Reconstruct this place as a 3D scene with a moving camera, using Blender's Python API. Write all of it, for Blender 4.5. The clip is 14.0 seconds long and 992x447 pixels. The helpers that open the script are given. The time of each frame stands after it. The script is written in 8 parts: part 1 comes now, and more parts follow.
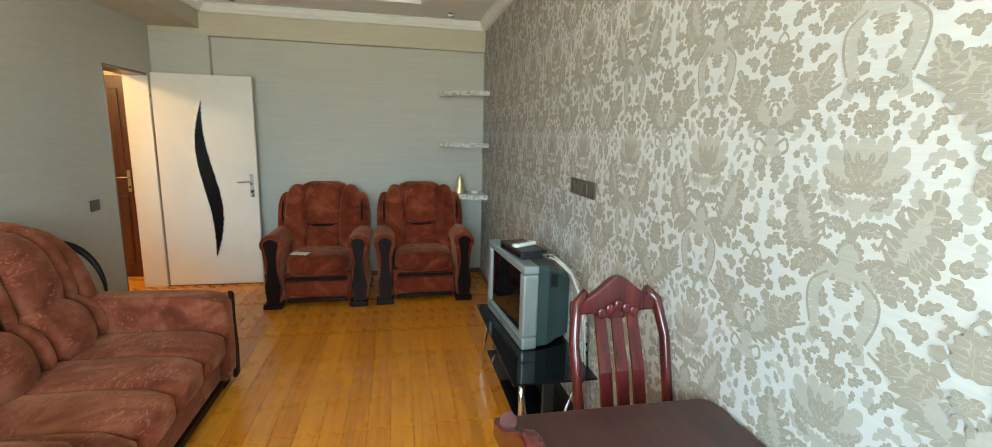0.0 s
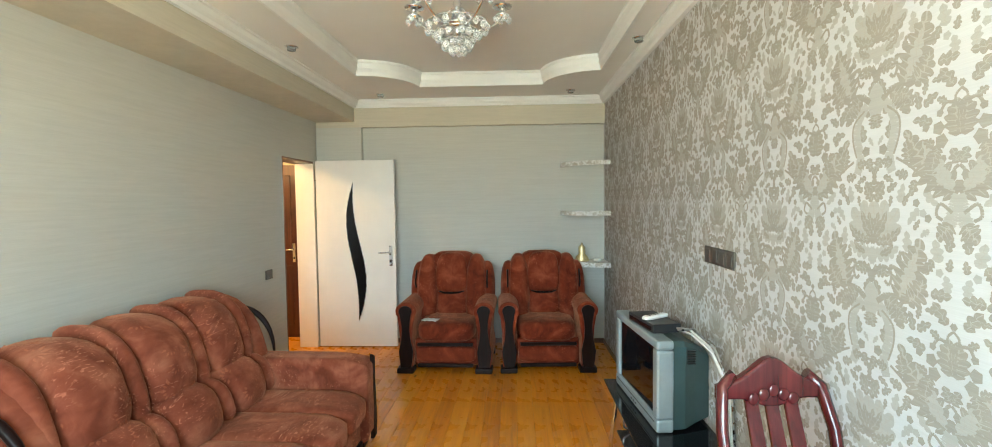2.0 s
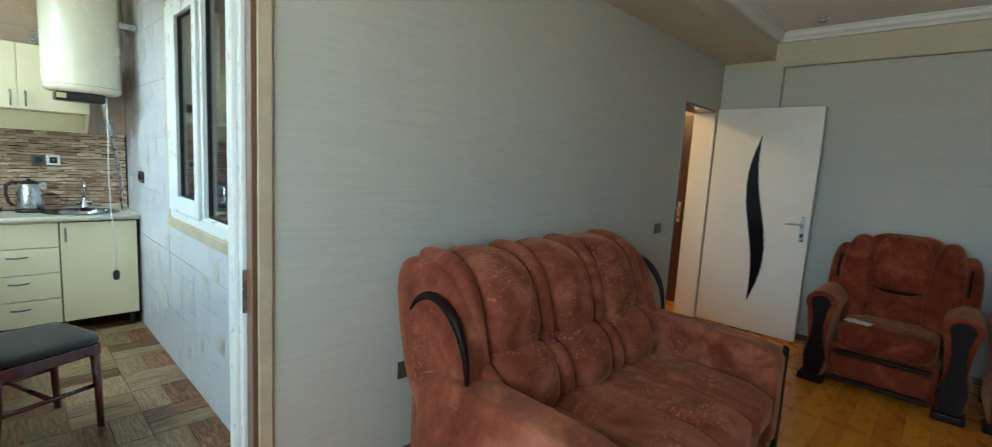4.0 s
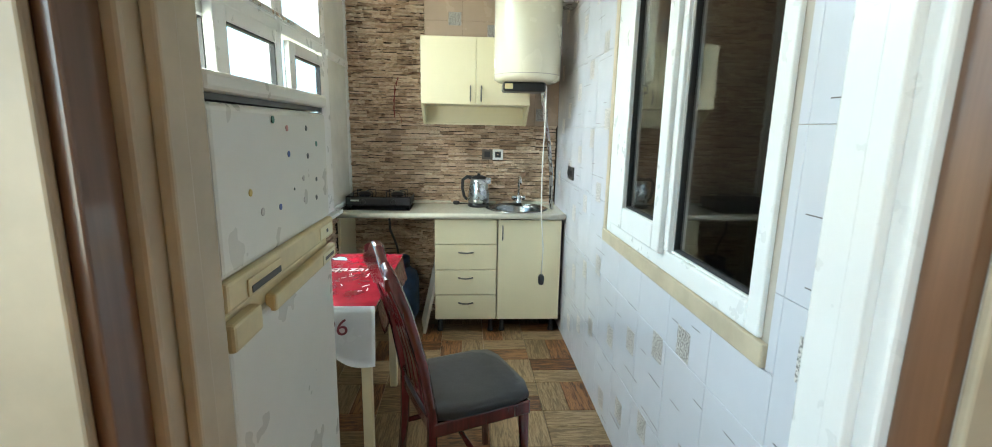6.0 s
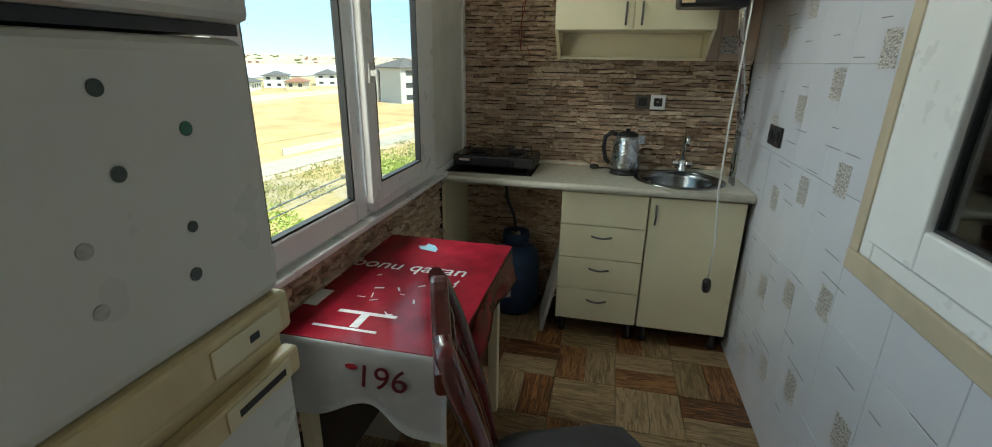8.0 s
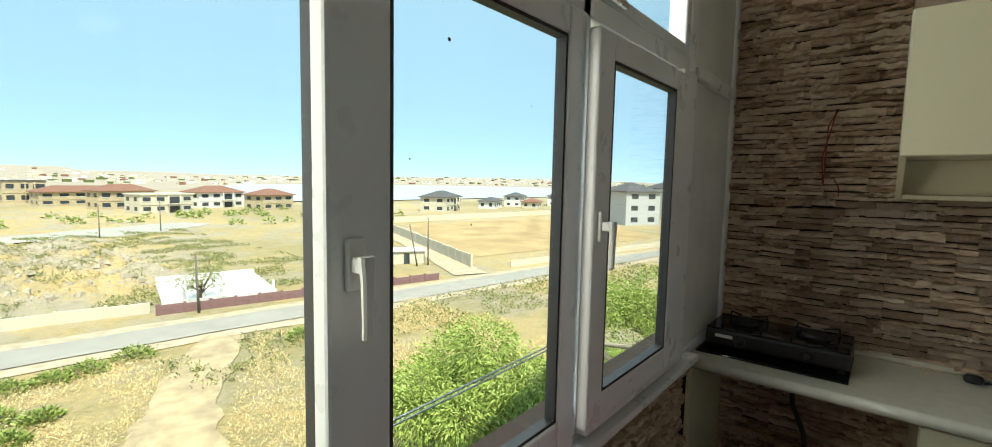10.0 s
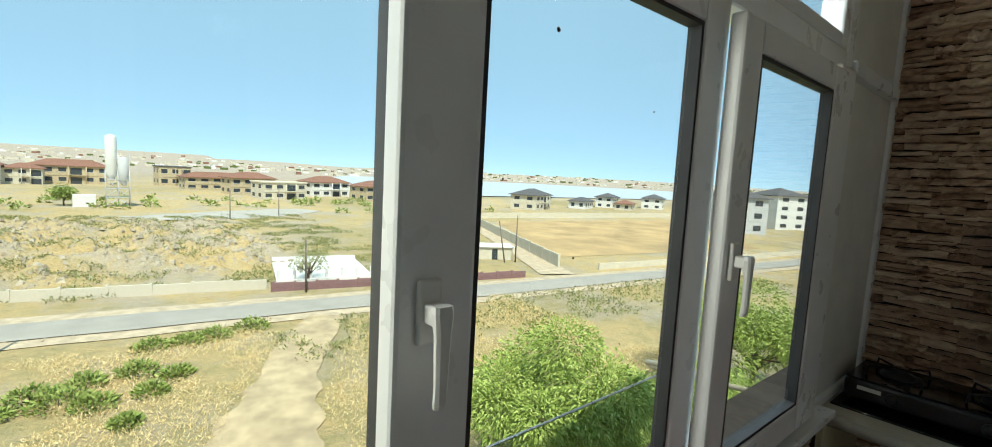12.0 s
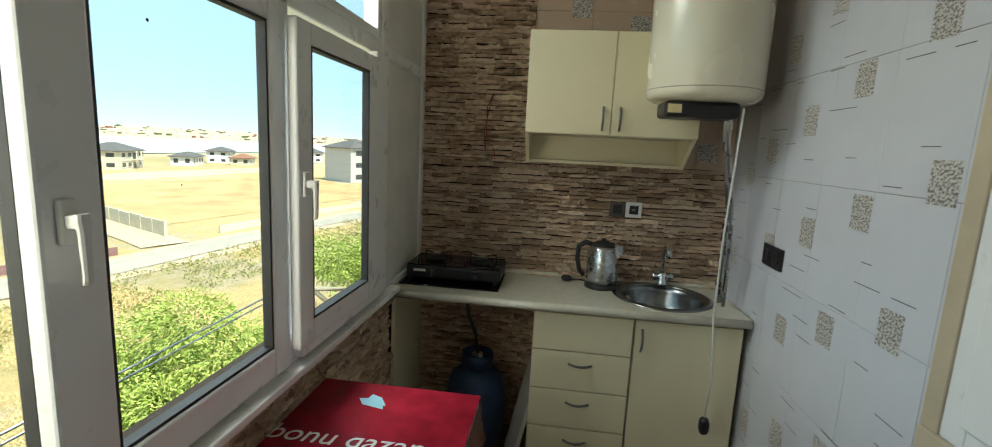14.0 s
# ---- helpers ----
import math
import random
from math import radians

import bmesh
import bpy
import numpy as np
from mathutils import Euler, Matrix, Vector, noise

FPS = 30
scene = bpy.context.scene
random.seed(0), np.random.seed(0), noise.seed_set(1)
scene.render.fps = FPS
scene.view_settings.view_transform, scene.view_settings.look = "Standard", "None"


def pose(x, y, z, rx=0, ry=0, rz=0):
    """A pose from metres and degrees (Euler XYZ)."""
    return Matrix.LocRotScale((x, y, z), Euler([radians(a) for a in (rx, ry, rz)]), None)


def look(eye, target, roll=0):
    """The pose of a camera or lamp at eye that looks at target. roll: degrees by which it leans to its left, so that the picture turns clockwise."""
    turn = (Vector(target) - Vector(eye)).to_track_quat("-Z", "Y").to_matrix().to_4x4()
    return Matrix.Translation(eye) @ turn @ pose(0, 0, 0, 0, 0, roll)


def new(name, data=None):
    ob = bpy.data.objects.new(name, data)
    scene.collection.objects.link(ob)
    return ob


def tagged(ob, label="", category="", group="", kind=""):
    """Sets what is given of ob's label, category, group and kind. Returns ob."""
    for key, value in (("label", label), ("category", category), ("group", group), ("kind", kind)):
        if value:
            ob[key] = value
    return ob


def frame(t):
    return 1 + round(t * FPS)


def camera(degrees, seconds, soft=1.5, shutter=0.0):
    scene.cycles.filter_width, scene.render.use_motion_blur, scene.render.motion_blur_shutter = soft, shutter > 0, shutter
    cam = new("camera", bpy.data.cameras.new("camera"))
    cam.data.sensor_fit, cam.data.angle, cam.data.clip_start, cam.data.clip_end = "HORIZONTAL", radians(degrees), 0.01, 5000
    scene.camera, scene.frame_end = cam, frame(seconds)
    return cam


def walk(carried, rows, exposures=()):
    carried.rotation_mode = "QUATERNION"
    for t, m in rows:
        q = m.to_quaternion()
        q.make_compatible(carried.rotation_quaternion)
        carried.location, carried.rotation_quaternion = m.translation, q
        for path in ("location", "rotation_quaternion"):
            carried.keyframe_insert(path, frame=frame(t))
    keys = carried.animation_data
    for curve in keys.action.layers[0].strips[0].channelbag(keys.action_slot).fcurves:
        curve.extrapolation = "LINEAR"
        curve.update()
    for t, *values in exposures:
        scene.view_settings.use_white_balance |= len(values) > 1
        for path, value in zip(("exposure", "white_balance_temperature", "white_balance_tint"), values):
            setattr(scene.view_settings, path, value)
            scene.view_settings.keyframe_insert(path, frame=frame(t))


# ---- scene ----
cam = camera(92.0, 14.0, soft=0.9, shutter=0.12)
PATH = [
    (0, (2.302, -1.069, 1.551), (2.703, 0.856, 1.187), 1.5),
    (0.5, (2.332, -1.059, 1.534), (2.585, 0.908, 1.275), 0.9),
    (1, (2.299, -1.077, 1.558), (2.481, 0.908, 1.399), 0.5),
    (1.5, (2.278, -1.086, 1.57), (2.309, 0.913, 1.57), 0.3),
    (2, (2.257, -1.098, 1.579), (2.174, 0.898, 1.484), -0.7),
    (2.5, (2.253, -1.07, 1.57), (2.063, 0.913, 1.394), -1.0),
    (3, (2.212, -0.959, 1.501), (1.718, 0.971, 1.334), 0.5),
    (3.5, (2.111, -0.856, 1.482), (1.059, 0.83, 1.258), 1.7),
    (4, (1.829, -0.75, 1.412), (0.458, 0.685, 1.162), 3.3),
    (4.2, (1.693, -0.722, 1.406), (0.164, 0.544, 1.167), 3.0),
    (6.3, (0.4, -0.67, 1.432), (-1.559, -0.599, 1.032), 1.7),
    (6.5, (0.318, -0.643, 1.429), (-1.642, -0.588, 1.035), 2.4),
    (7, (0.132, -0.623, 1.449), (-1.843, -0.643, 1.136), 3.9),
    (7.2, (0.051, -0.607, 1.435), (-1.895, -0.648, 0.977), 3.4),
    (9.3, (-0.744, -0.935, 1.482), (-2.454, -1.896, 1.094), 0.5),
    (9.5, (-0.791, -0.951, 1.486), (-2.46, -2.0, 1.146), -0.1),
    (10, (-0.884, -1.021, 1.492), (-2.428, -2.28, 1.314), 1.2),
    (10.5, (-0.945, -1.014, 1.501), (-2.192, -2.564, 1.301), 0.4),
    (11, (-0.965, -1.086, 1.504), (-2.104, -2.721, 1.331), 1.5),
    (11.5, (-0.982, -1.145, 1.513), (-2.176, -2.744, 1.377), 2.6),
    (12, (-0.976, -1.131, 1.523), (-2.26, -2.652, 1.324), 3.1),
    (12.5, (-0.89, -1.045, 1.506), (-2.344, -2.396, 1.259), 4.3),
    (13, (-0.781, -0.991, 1.51), (-2.513, -1.955, 1.242), 2.6),
    (13.5, (-0.713, -0.939, 1.508), (-2.604, -1.492, 1.166), 2.3),
    (14, (-0.644, -0.846, 1.519), (-2.605, -1.085, 1.205), 2.9),
]
EXPOSURES = [(0, 3.88, 6350, -7), (1.5, 4.05, 6300, -7), (2.0, 4.2, 6350, -6), (2.5, 4.2, 6350, -8), (3.0, 4.45, 6300, -11), (3.5, 3.3, 5850, -12), (4.2, 2.9, 5700, -9), (6.3, 2.95, 6350, -2), (6.5, 2.8, 6350, -2), (7.0, 1.8, 6600, -1), (7.2, 1.7, 6600, -1), (9.3, 1.2, 6800, 0), (10.4, 1.08, 6700, 2), (11.0, 0.95, 6600, 2), (11.6, 0.78, 6400, 0), (12.4, 0.98, 6600, 3), (13.2, 1.25, 6800, 3), (14, 1.45, 6900, 1)]
walk(cam, [(t, look(eye, target, roll)) for t, eye, target, roll in PATH], EXPOSURES)

# ---- light ----
world = bpy.data.worlds.new("sky")
scene.world = world
world.use_nodes = True
wn = world.node_tree
wn.nodes.clear()
sky = wn.nodes.new("ShaderNodeTexSky")
sky.sky_type, sky.sun_disc = "NISHITA", False
SUN_EL, SUN_AZ = radians(58), radians(25)   # azimuth from +Y towards +X
sky.sun_elevation, sky.sun_rotation = SUN_EL, SUN_AZ
sky.altitude = 2500
sky.air_density, sky.dust_density, sky.ozone_density = 0.55, 0.0, 2.0
bg = wn.nodes.new("ShaderNodeBackground")
bg.inputs["Strength"].default_value = 0.14
wo = wn.nodes.new("ShaderNodeOutputWorld")
haze = wn.nodes.new("ShaderNodeMix")          # thin even haze over the whole sky
haze.data_type = "RGBA"
haze.inputs[0].default_value = 0.8
haze.inputs[7].default_value = (1.9, 3.0, 3.9, 1)
wn.links.new(sky.outputs[0], haze.inputs[6])
wn.links.new(haze.outputs[2], bg.inputs["Color"])
wn.links.new(bg.outputs[0], wo.inputs["Surface"])

sun_data = bpy.data.lights.new("sun", "SUN")
sun_data.energy, sun_data.angle, sun_data.color = 3.35, radians(0.53), (1.0, 0.95, 0.87)
sun_dir = Vector((math.sin(SUN_AZ) * math.cos(SUN_EL), math.cos(SUN_AZ) * math.cos(SUN_EL), math.sin(SUN_EL)))
sun = new("sun", sun_data)
sun.matrix_world = look(sun_dir * 60, (0, 0, 0))


def area_lamp(name, m, sx, sy, watts, colour=(1, 1, 1)):
    d = bpy.data.lights.new(name, "AREA")
    d.shape, d.size, d.size_y, d.energy, d.color = "RECTANGLE", sx, sy, watts, colour
    ob = new(name, d)
    ob.matrix_world = m
    return ob


# daylight through the living room's own window, behind the walker
area_lamp("window_light", look((1.75, -2.5, 1.75), (1.75, 2.0, 1.2)), 3.2, 2.0, 14, (0.93, 0.97, 1.0))
# sky light from above, into the top of the balcony glazing
area_lamp("glazing_light", look((-2.35, -2.15, 2.72), (-2.7, -0.4, 0.9)), 1.3, 0.7, 25, (0.95, 0.98, 1.0))
# unseen lamp outside the glazing, added to brighten the end wall like ground-bounced daylight
area_lamp("glazing_side_light", look((-0.60, -1.95, 1.55), (-3.1, -0.7, 1.15)), 0.3, 1.0, 3.8, (1.0, 0.95, 0.86))
# warm lamp in the hallway
hall_lamp = bpy.data.lights.new("hall_lamp", "POINT")
hall_lamp.energy, hall_lamp.color, hall_lamp.shadow_soft_size = 4.6, (1.0, 0.62, 0.28), 0.08
hl = new("hall_lamp", hall_lamp)
hl.location = (-0.85, 3.0, 2.3)

# ---- mesh helpers ----
IDENT = Matrix.Identity(4)


def part(name, bm, material, parent=None, label="", smooth=False, m=None):
    """Links a bmesh as one mesh object."""
    me = bpy.data.meshes.new(name)
    bmesh.ops.recalc_face_normals(bm, faces=bm.faces[:])
    bm.to_mesh(me)
    bm.free()
    if smooth:
        for p in me.polygons:
            p.use_smooth = True
    ob = new(name, me)
    for mm in (material if isinstance(material, (list, tuple)) else [material]):
        me.materials.append(mm)
    if parent is not None:
        ob.parent = parent
    if m is not None:
        ob.matrix_basis = m
    if label:
        ob["label"] = label
    return ob


def thing(name, label, category, group="", m=None, kind=""):
    ob = new(name)
    ob.empty_display_size = 0.1
    if m is not None:
        ob.matrix_basis = m
    return tagged(ob, label, category, group, kind)


def box(lo, hi, bevel=0.0, seg=2, bm=None, m=None):
    bm2 = bmesh.new()
    bmesh.ops.create_cube(bm2, size=1)
    c = [(a + b) / 2 for a, b in zip(lo, hi)]
    s = [max(abs(b - a), 1e-4) for a, b in zip(lo, hi)]
    for v in bm2.verts:
        v.co = Vector((v.co.x * s[0] + c[0], v.co.y * s[1] + c[1], v.co.z * s[2] + c[2]))
    if bevel > 0:
        bmesh.ops.bevel(bm2, geom=bm2.edges[:], offset=min(bevel, min(s) * 0.49), segments=seg, affect="EDGES", profile=0.5)
    if m is not None:
        bmesh.ops.transform(bm2, matrix=m, verts=bm2.verts[:])
    return merge(bm, bm2)


def merge(bm, bm2):
    if bm is None:
        return bm2
    vm = [bm.verts.new(v.co) for v in bm2.verts]
    bm2.verts.index_update()
    for f in bm2.faces:
        try:
            g = bm.faces.new([vm[v.index] for v in f.verts])
            g.smooth, g.material_index = f.smooth, f.material_index
        except ValueError:
            pass
    bm2.free()
    return bm


def tube(points, r, seg=8, bm=None, closed=False, caps=True, r_end=None):
    """A round bar swept along a polyline."""
    bm = bm or bmesh.new()
    pts = [Vector(p) for p in points]
    n = len(pts)
    rings = []
    up = Vector((0, 0, 1))
    prev = None
    for i, p in enumerate(pts):
        a = pts[(i - 1) % n] if closed or i > 0 else p
        b = pts[(i + 1) % n] if closed or i < n - 1 else p
        d = (b - a).normalized()
        if prev is None:
            u = d.cross(up)
            if u.length < 1e-3:
                u = d.cross(Vector((1, 0, 0)))
        else:
            u = prev - d * prev.dot(d)
        u.normalize()
        prev = u
        w = d.cross(u)
        rr = r if r_end is None else r + (r_end - r) * i / (n - 1)
        if isinstance(r, (list, tuple)):
            rr = r[i]
        rings.append([bm.verts.new(p + u * rr * math.cos(2 * math.pi * k / seg) + w * rr * math.sin(2 * math.pi * k / seg)) for k in range(seg)])
    pairs = list(zip(rings, rings[1:])) + ([(rings[-1], rings[0])] if closed else [])
    for ra, rb in pairs:
        for k in range(seg):
            f = bm.faces.new((ra[k], ra[(k + 1) % seg], rb[(k + 1) % seg], rb[k]))
            f.smooth = True
    if caps and not closed:
        bm.faces.new(rings[0][::-1])
        bm.faces.new(rings[-1])
    return bm


def lathe(profile, seg=24, bm=None, centre=(0, 0, 0), m=None, caps=True):
    """A turned body about z; profile: (radius, z) from bottom to top."""
    bm2 = bmesh.new()
    rings = []
    for r, z in profile:
        rings.append([bm2.verts.new((centre[0] + max(r, 1e-4) * math.cos(2 * math.pi * k / seg), centre[1] + max(r, 1e-4) * math.sin(2 * math.pi * k / seg), centre[2] + z)) for k in range(seg)])
    for ra, rb in zip(rings, rings[1:]):
        for k in range(seg):
            f = bm2.faces.new((ra[k], ra[(k + 1) % seg], rb[(k + 1) % seg], rb[k]))
            f.smooth = True
    if caps:
        bm2.faces.new(rings[0][::-1])
        bm2.faces.new(rings[-1])
    if m is not None:
        bmesh.ops.transform(bm2, matrix=m, verts=bm2.verts[:])
    return merge(bm, bm2)


def prism(poly, axis, a, b, bm=None, bevel=0.0):
    """A flat outline pushed from a to b along an axis; poly in the other two axes (in xyz order)."""
    bm2 = bmesh.new()

    def at(p, v):
        q = list(p)
        q.insert("xyz".index(axis), v)
        return Vector(q)
    lo = [bm2.verts.new(at(p, a)) for p in poly]
    hi = [bm2.verts.new(at(p, b)) for p in poly]
    n = len(poly)
    caps = [bm2.faces.new(lo[::-1]), bm2.faces.new(hi)]
    for i in range(n):
        bm2.faces.new((lo[i], lo[(i + 1) % n], hi[(i + 1) % n], hi[i]))
    bmesh.ops.recalc_face_normals(bm2, faces=bm2.faces[:])
    if bevel > 0:
        edges = [e for f in caps for e in f.edges]
        bmesh.ops.bevel(bm2, geom=edges, offset=bevel, segments=2, affect="EDGES", profile=0.5)
    return merge(bm, bm2)


def plump(lo, hi, power=4.0, seg=16, bm=None, m=None, fn=None):
    """A stuffed, rounded body that fills a box (superellipsoid)."""
    bm2 = bmesh.new()
    bmesh.ops.create_uvsphere(bm2, u_segments=seg * 2, v_segments=seg, radius=1)
    c = Vector([(a + b) / 2 for a, b in zip(lo, hi)])
    s = Vector([(b - a) / 2 for a, b in zip(lo, hi)])
    for v in bm2.verts:
        d = v.co.normalized()
        k = (abs(d.x) ** power + abs(d.y) ** power + abs(d.z) ** power) ** (-1 / power)
        p = d * k
        p = Vector((p.x * s.x, p.y * s.y, p.z * s.z))
        if fn:
            p = fn(p, s)
        v.co = c + p
    for f in bm2.faces:
        f.smooth = True
    if m is not None:
        bmesh.ops.transform(bm2, matrix=m, verts=bm2.verts[:])
    return merge(bm, bm2)


def wall_with_holes(lo, hi, along, holes):
    """A wall slab as boxes around rectangular holes. along: 'x' or 'y'; holes: (a0, a1, z0, z1)."""
    bm = bmesh.new()
    i = "xy".index(along)
    cuts = sorted({lo[i], hi[i], *[h[0] for h in holes], *[h[1] for h in holes]})
    for a, b in zip(cuts, cuts[1:]):
        mid = (a + b) / 2
        spans = sorted([(h[2], h[3]) for h in holes if h[0] < mid < h[1]])
        z = lo[2]
        for z0, z1 in spans + [(hi[2], hi[2])]:
            if z0 - z > 1e-4:
                l, h = list(lo), list(hi)
                l[i], h[i], l[2], h[2] = a, b, z, z0
                box(l, h, bm=bm)
            z = z1
    bmesh.ops.remove_doubles(bm, verts=bm.verts[:], dist=1e-5)
    return bm

# ---- materials ----
class Nodes:
    """A node material with short helpers."""

    def __init__(self, name):
        self.mat = bpy.data.materials.new(name)
        self.mat.use_nodes = True
        self.t = self.mat.node_tree
        self.b = self.t.nodes["Principled BSDF"]
        self.tc = self.add("ShaderNodeTexCoord")

    def add(self, kind, **kw):
        n = self.t.nodes.new(kind)
        for k, v in kw.items():
            if k in n.inputs:
                n.inputs[k].default_value = v
            else:
                setattr(n, k, v)
        return n

    def link(self, a, b):
        self.t.links.new(a, b)

    def coords(self, scale=(1, 1, 1), rot=(0, 0, 0), src="Object"):
        mp = self.add("ShaderNodeMapping")
        mp.inputs["Scale"].default_value = scale
        mp.inputs["Rotation"].default_value = rot
        self.link(self.tc.outputs[src], mp.inputs["Vector"])
        return mp.outputs[0]

    def noise(self, scale, detail=4, rough=0.55, vec=None, dist=0.0):
        n = self.add("ShaderNodeTexNoise")
        n.inputs["Scale"].default_value, n.inputs["Detail"].default_value = scale, detail
        n.inputs["Roughness"].default_value, n.inputs["Distortion"].default_value = rough, dist
        self.link(vec if vec is not None else self.tc.outputs["Object"], n.inputs["Vector"])
        return n.outputs["Fac"]

    def ramp(self, fac, stops):
        r = self.add("ShaderNodeValToRGB")
        e = r.color_ramp.elements
        while len(e) > 1:
            e.remove(e[-1])
        e[0].position, e[0].color = stops[0][0], (*stops[0][1], 1)
        for p, c in stops[1:]:
            x = e.new(p)
            x.color = (*c, 1)
        self.link(fac, r.inputs[0])
        return r.outputs[0]

    def mix(self, fac, a, b, mode="MIX"):
        n = self.add("ShaderNodeMix", data_type="RGBA", blend_type=mode)
        for sock, v in ((n.inputs[0], fac), (n.inputs[6], a), (n.inputs[7], b)):
            if isinstance(v, (int, float)):
                sock.default_value = v
            elif isinstance(v, tuple):
                sock.default_value = (*v, 1) if len(v) == 3 else v
            else:
                self.link(v, sock)
        return n.outputs[2]

    def maths(self, op, a, b=0.0, c=None):
        n = self.add("ShaderNodeMath", operation=op)
        for sock, v in zip(n.inputs, (a, b) if c is None else (a, b, c)):
            if isinstance(v, (int, float)):
                sock.default_value = v
            else:
                self.link(v, sock)
        return n.outputs[0]

    def bump(self, height, strength=0.3, dist=0.01, normal=None):
        n = self.add("ShaderNodeBump")
        n.inputs["Strength"].default_value, n.inputs["Distance"].default_value = strength, dist
        self.link(height, n.inputs["Height"])
        if normal is not None:
            self.link(normal, n.inputs["Normal"])
        return n.outputs[0]

    def done(self, colour=None, rough=None, metal=None, normal=None, **kw):
        for key, v in (("Base Color", colour), ("Roughness", rough), ("Metallic", metal), ("Normal", normal), *kw.items()):
            if v is None:
                continue
            s = self.b.inputs[key]
            if isinstance(v, (int, float)):
                s.default_value = v
            elif isinstance(v, tuple):
                s.default_value = (*v, 1) if len(v) == 3 else v
            else:
                self.link(v, s)
        return self.mat


def plain(name, colour, rough=0.5, metal=0.0, vary=0.08, scale=12.0, bump=0.0, bscale=80.0, **kw):
    """A painted, plastic or metal surface with slight mottling and fine relief."""
    n = Nodes(name)
    lo = tuple(c * (1 - vary) for c in colour)
    hi = tuple(min(1, c * (1 + vary)) for c in colour)
    col = n.ramp(n.noise(scale, 5), [(0.3, lo), (0.7, hi)])
    rg = n.maths("MULTIPLY_ADD", n.noise(scale * 2.3, 3), 0.2, rough - 0.1)
    nm = n.bump(n.noise(bscale, 3), bump, 0.002) if bump else None
    return n.done(col, rg, metal, nm, **kw)


def glass_mat(name, tint=(1, 1, 1)):
    n = Nodes(name)
    return n.done(tint, 0.0, 0.0, **{"Transmission Weight": 1.0, "IOR": 1.05, "Specular IOR Level": 0.5})


def pane_mat(name, tint=(0.97, 0.99, 0.98), gloss=0.009):
    """Thin window glass: clear, with a mirror share that grows at a slant."""
    n = Nodes(name)
    n.t.nodes.remove(n.b)
    tr = n.add("ShaderNodeBsdfTransparent")
    tr.inputs["Color"].default_value = (*tint, 1)
    gl = n.add("ShaderNodeBsdfGlossy")
    gl.inputs["Roughness"].default_value = 0.0
    lw = n.add("ShaderNodeLayerWeight")
    lw.inputs["Blend"].default_value = 0.5
    f = n.maths("MULTIPLY_ADD", n.maths("POWER", lw.outputs["Facing"], 5.0), 0.75, gloss)
    mx = n.add("ShaderNodeMixShader")
    n.link(f, mx.inputs[0])
    n.link(tr.outputs[0], mx.inputs[1])
    n.link(gl.outputs[0], mx.inputs[2])
    n.link(mx.outputs[0], n.t.nodes["Material Output"].inputs["Surface"])
    return n.mat


def fibre_wallpaper(name, a, b):
    n = Nodes(name)
    fine = n.noise(1.0, 6, 0.7, n.coords((9, 9, 420)))
    wide = n.noise(1.0, 4, 0.6, n.coords((2.5, 2.5, 60)))
    blot = n.noise(0.9, 3)
    f = n.maths("ADD", n.maths("MULTIPLY", fine, 0.45), n.maths("ADD", n.maths("MULTIPLY", wide, 0.35), n.maths("MULTIPLY", blot, 0.2)))
    return n.done(n.ramp(f, [(0.36, a), (0.64, b)]), 0.72, 0, n.bump(fine, 0.25, 0.0015))


def velour(name, dark, mid, light, crush=0.8):
    """Crushed pile: broad brushed patches, short creases with sheen painted in, fine nap, soft sheen."""
    n = Nodes(name)
    big = n.noise(3.6, 3, 0.5, dist=1.4)
    rub = n.noise(1.0, 4, 0.6, n.coords((26, 9, 16)), 1.2)
    f = n.maths("ADD", n.maths("MULTIPLY", big, 0.78), n.maths("MULTIPLY", rub, 0.22))
    col = n.ramp(f, [(0.34, dark), (0.5, mid), (0.66, light)])
    # lighter crush marks, with the pile's sheen highlights painted into the colour
    crease = n.ramp(n.noise(1.0, 3, 0.6, n.coords((46, 14, 40)), 2.2), [(0.60, (0, 0, 0)), (0.66, (crush, crush, crush))])
    where = n.ramp(n.noise(3.0, 3, 0.6), [(0.46, (0, 0, 0)), (0.58, (1, 1, 1))])
    crush_sheen = n.mix(1.0, crease, where, "MULTIPLY")
    col = n.mix(crush_sheen, col, tuple(min(1, c * 1.5 + 0.02) for c in light))
    h = n.maths("ADD", n.maths("MULTIPLY", rub, 0.6), n.maths("MULTIPLY", n.noise(260, 2), 0.3))
    h = n.maths("ADD", h, n.maths("MULTIPLY", crush_sheen, 0.5))
    return n.done(col, 0.9, 0, n.bump(h, 0.7, 0.007), **{"Sheen Weight": 0.4, "Sheen Roughness": 0.35, "Sheen Tint": (1.0, 0.5, 0.3, 1), "Specular IOR Level": 0.15})


def lacquer_wood(name, dark, light, rough=0.18, scale=3.0, axis=2, coat=0.6):
    n = Nodes(name)
    sc = [28 * scale / 3] * 3
    sc[axis] = scale / 2
    g = n.noise(1.0, 6, 0.6, n.coords(tuple(sc)), 0.8)
    blot = n.noise(5, 3)
    f = n.maths("ADD", n.maths("MULTIPLY", g, 0.7), n.maths("MULTIPLY", blot, 0.3))
    return n.done(n.ramp(f, [(0.35, dark), (0.65, light)]), rough, 0, n.bump(g, 0.06, 0.002), **{"Coat Weight": coat, "Coat Roughness": 0.12})


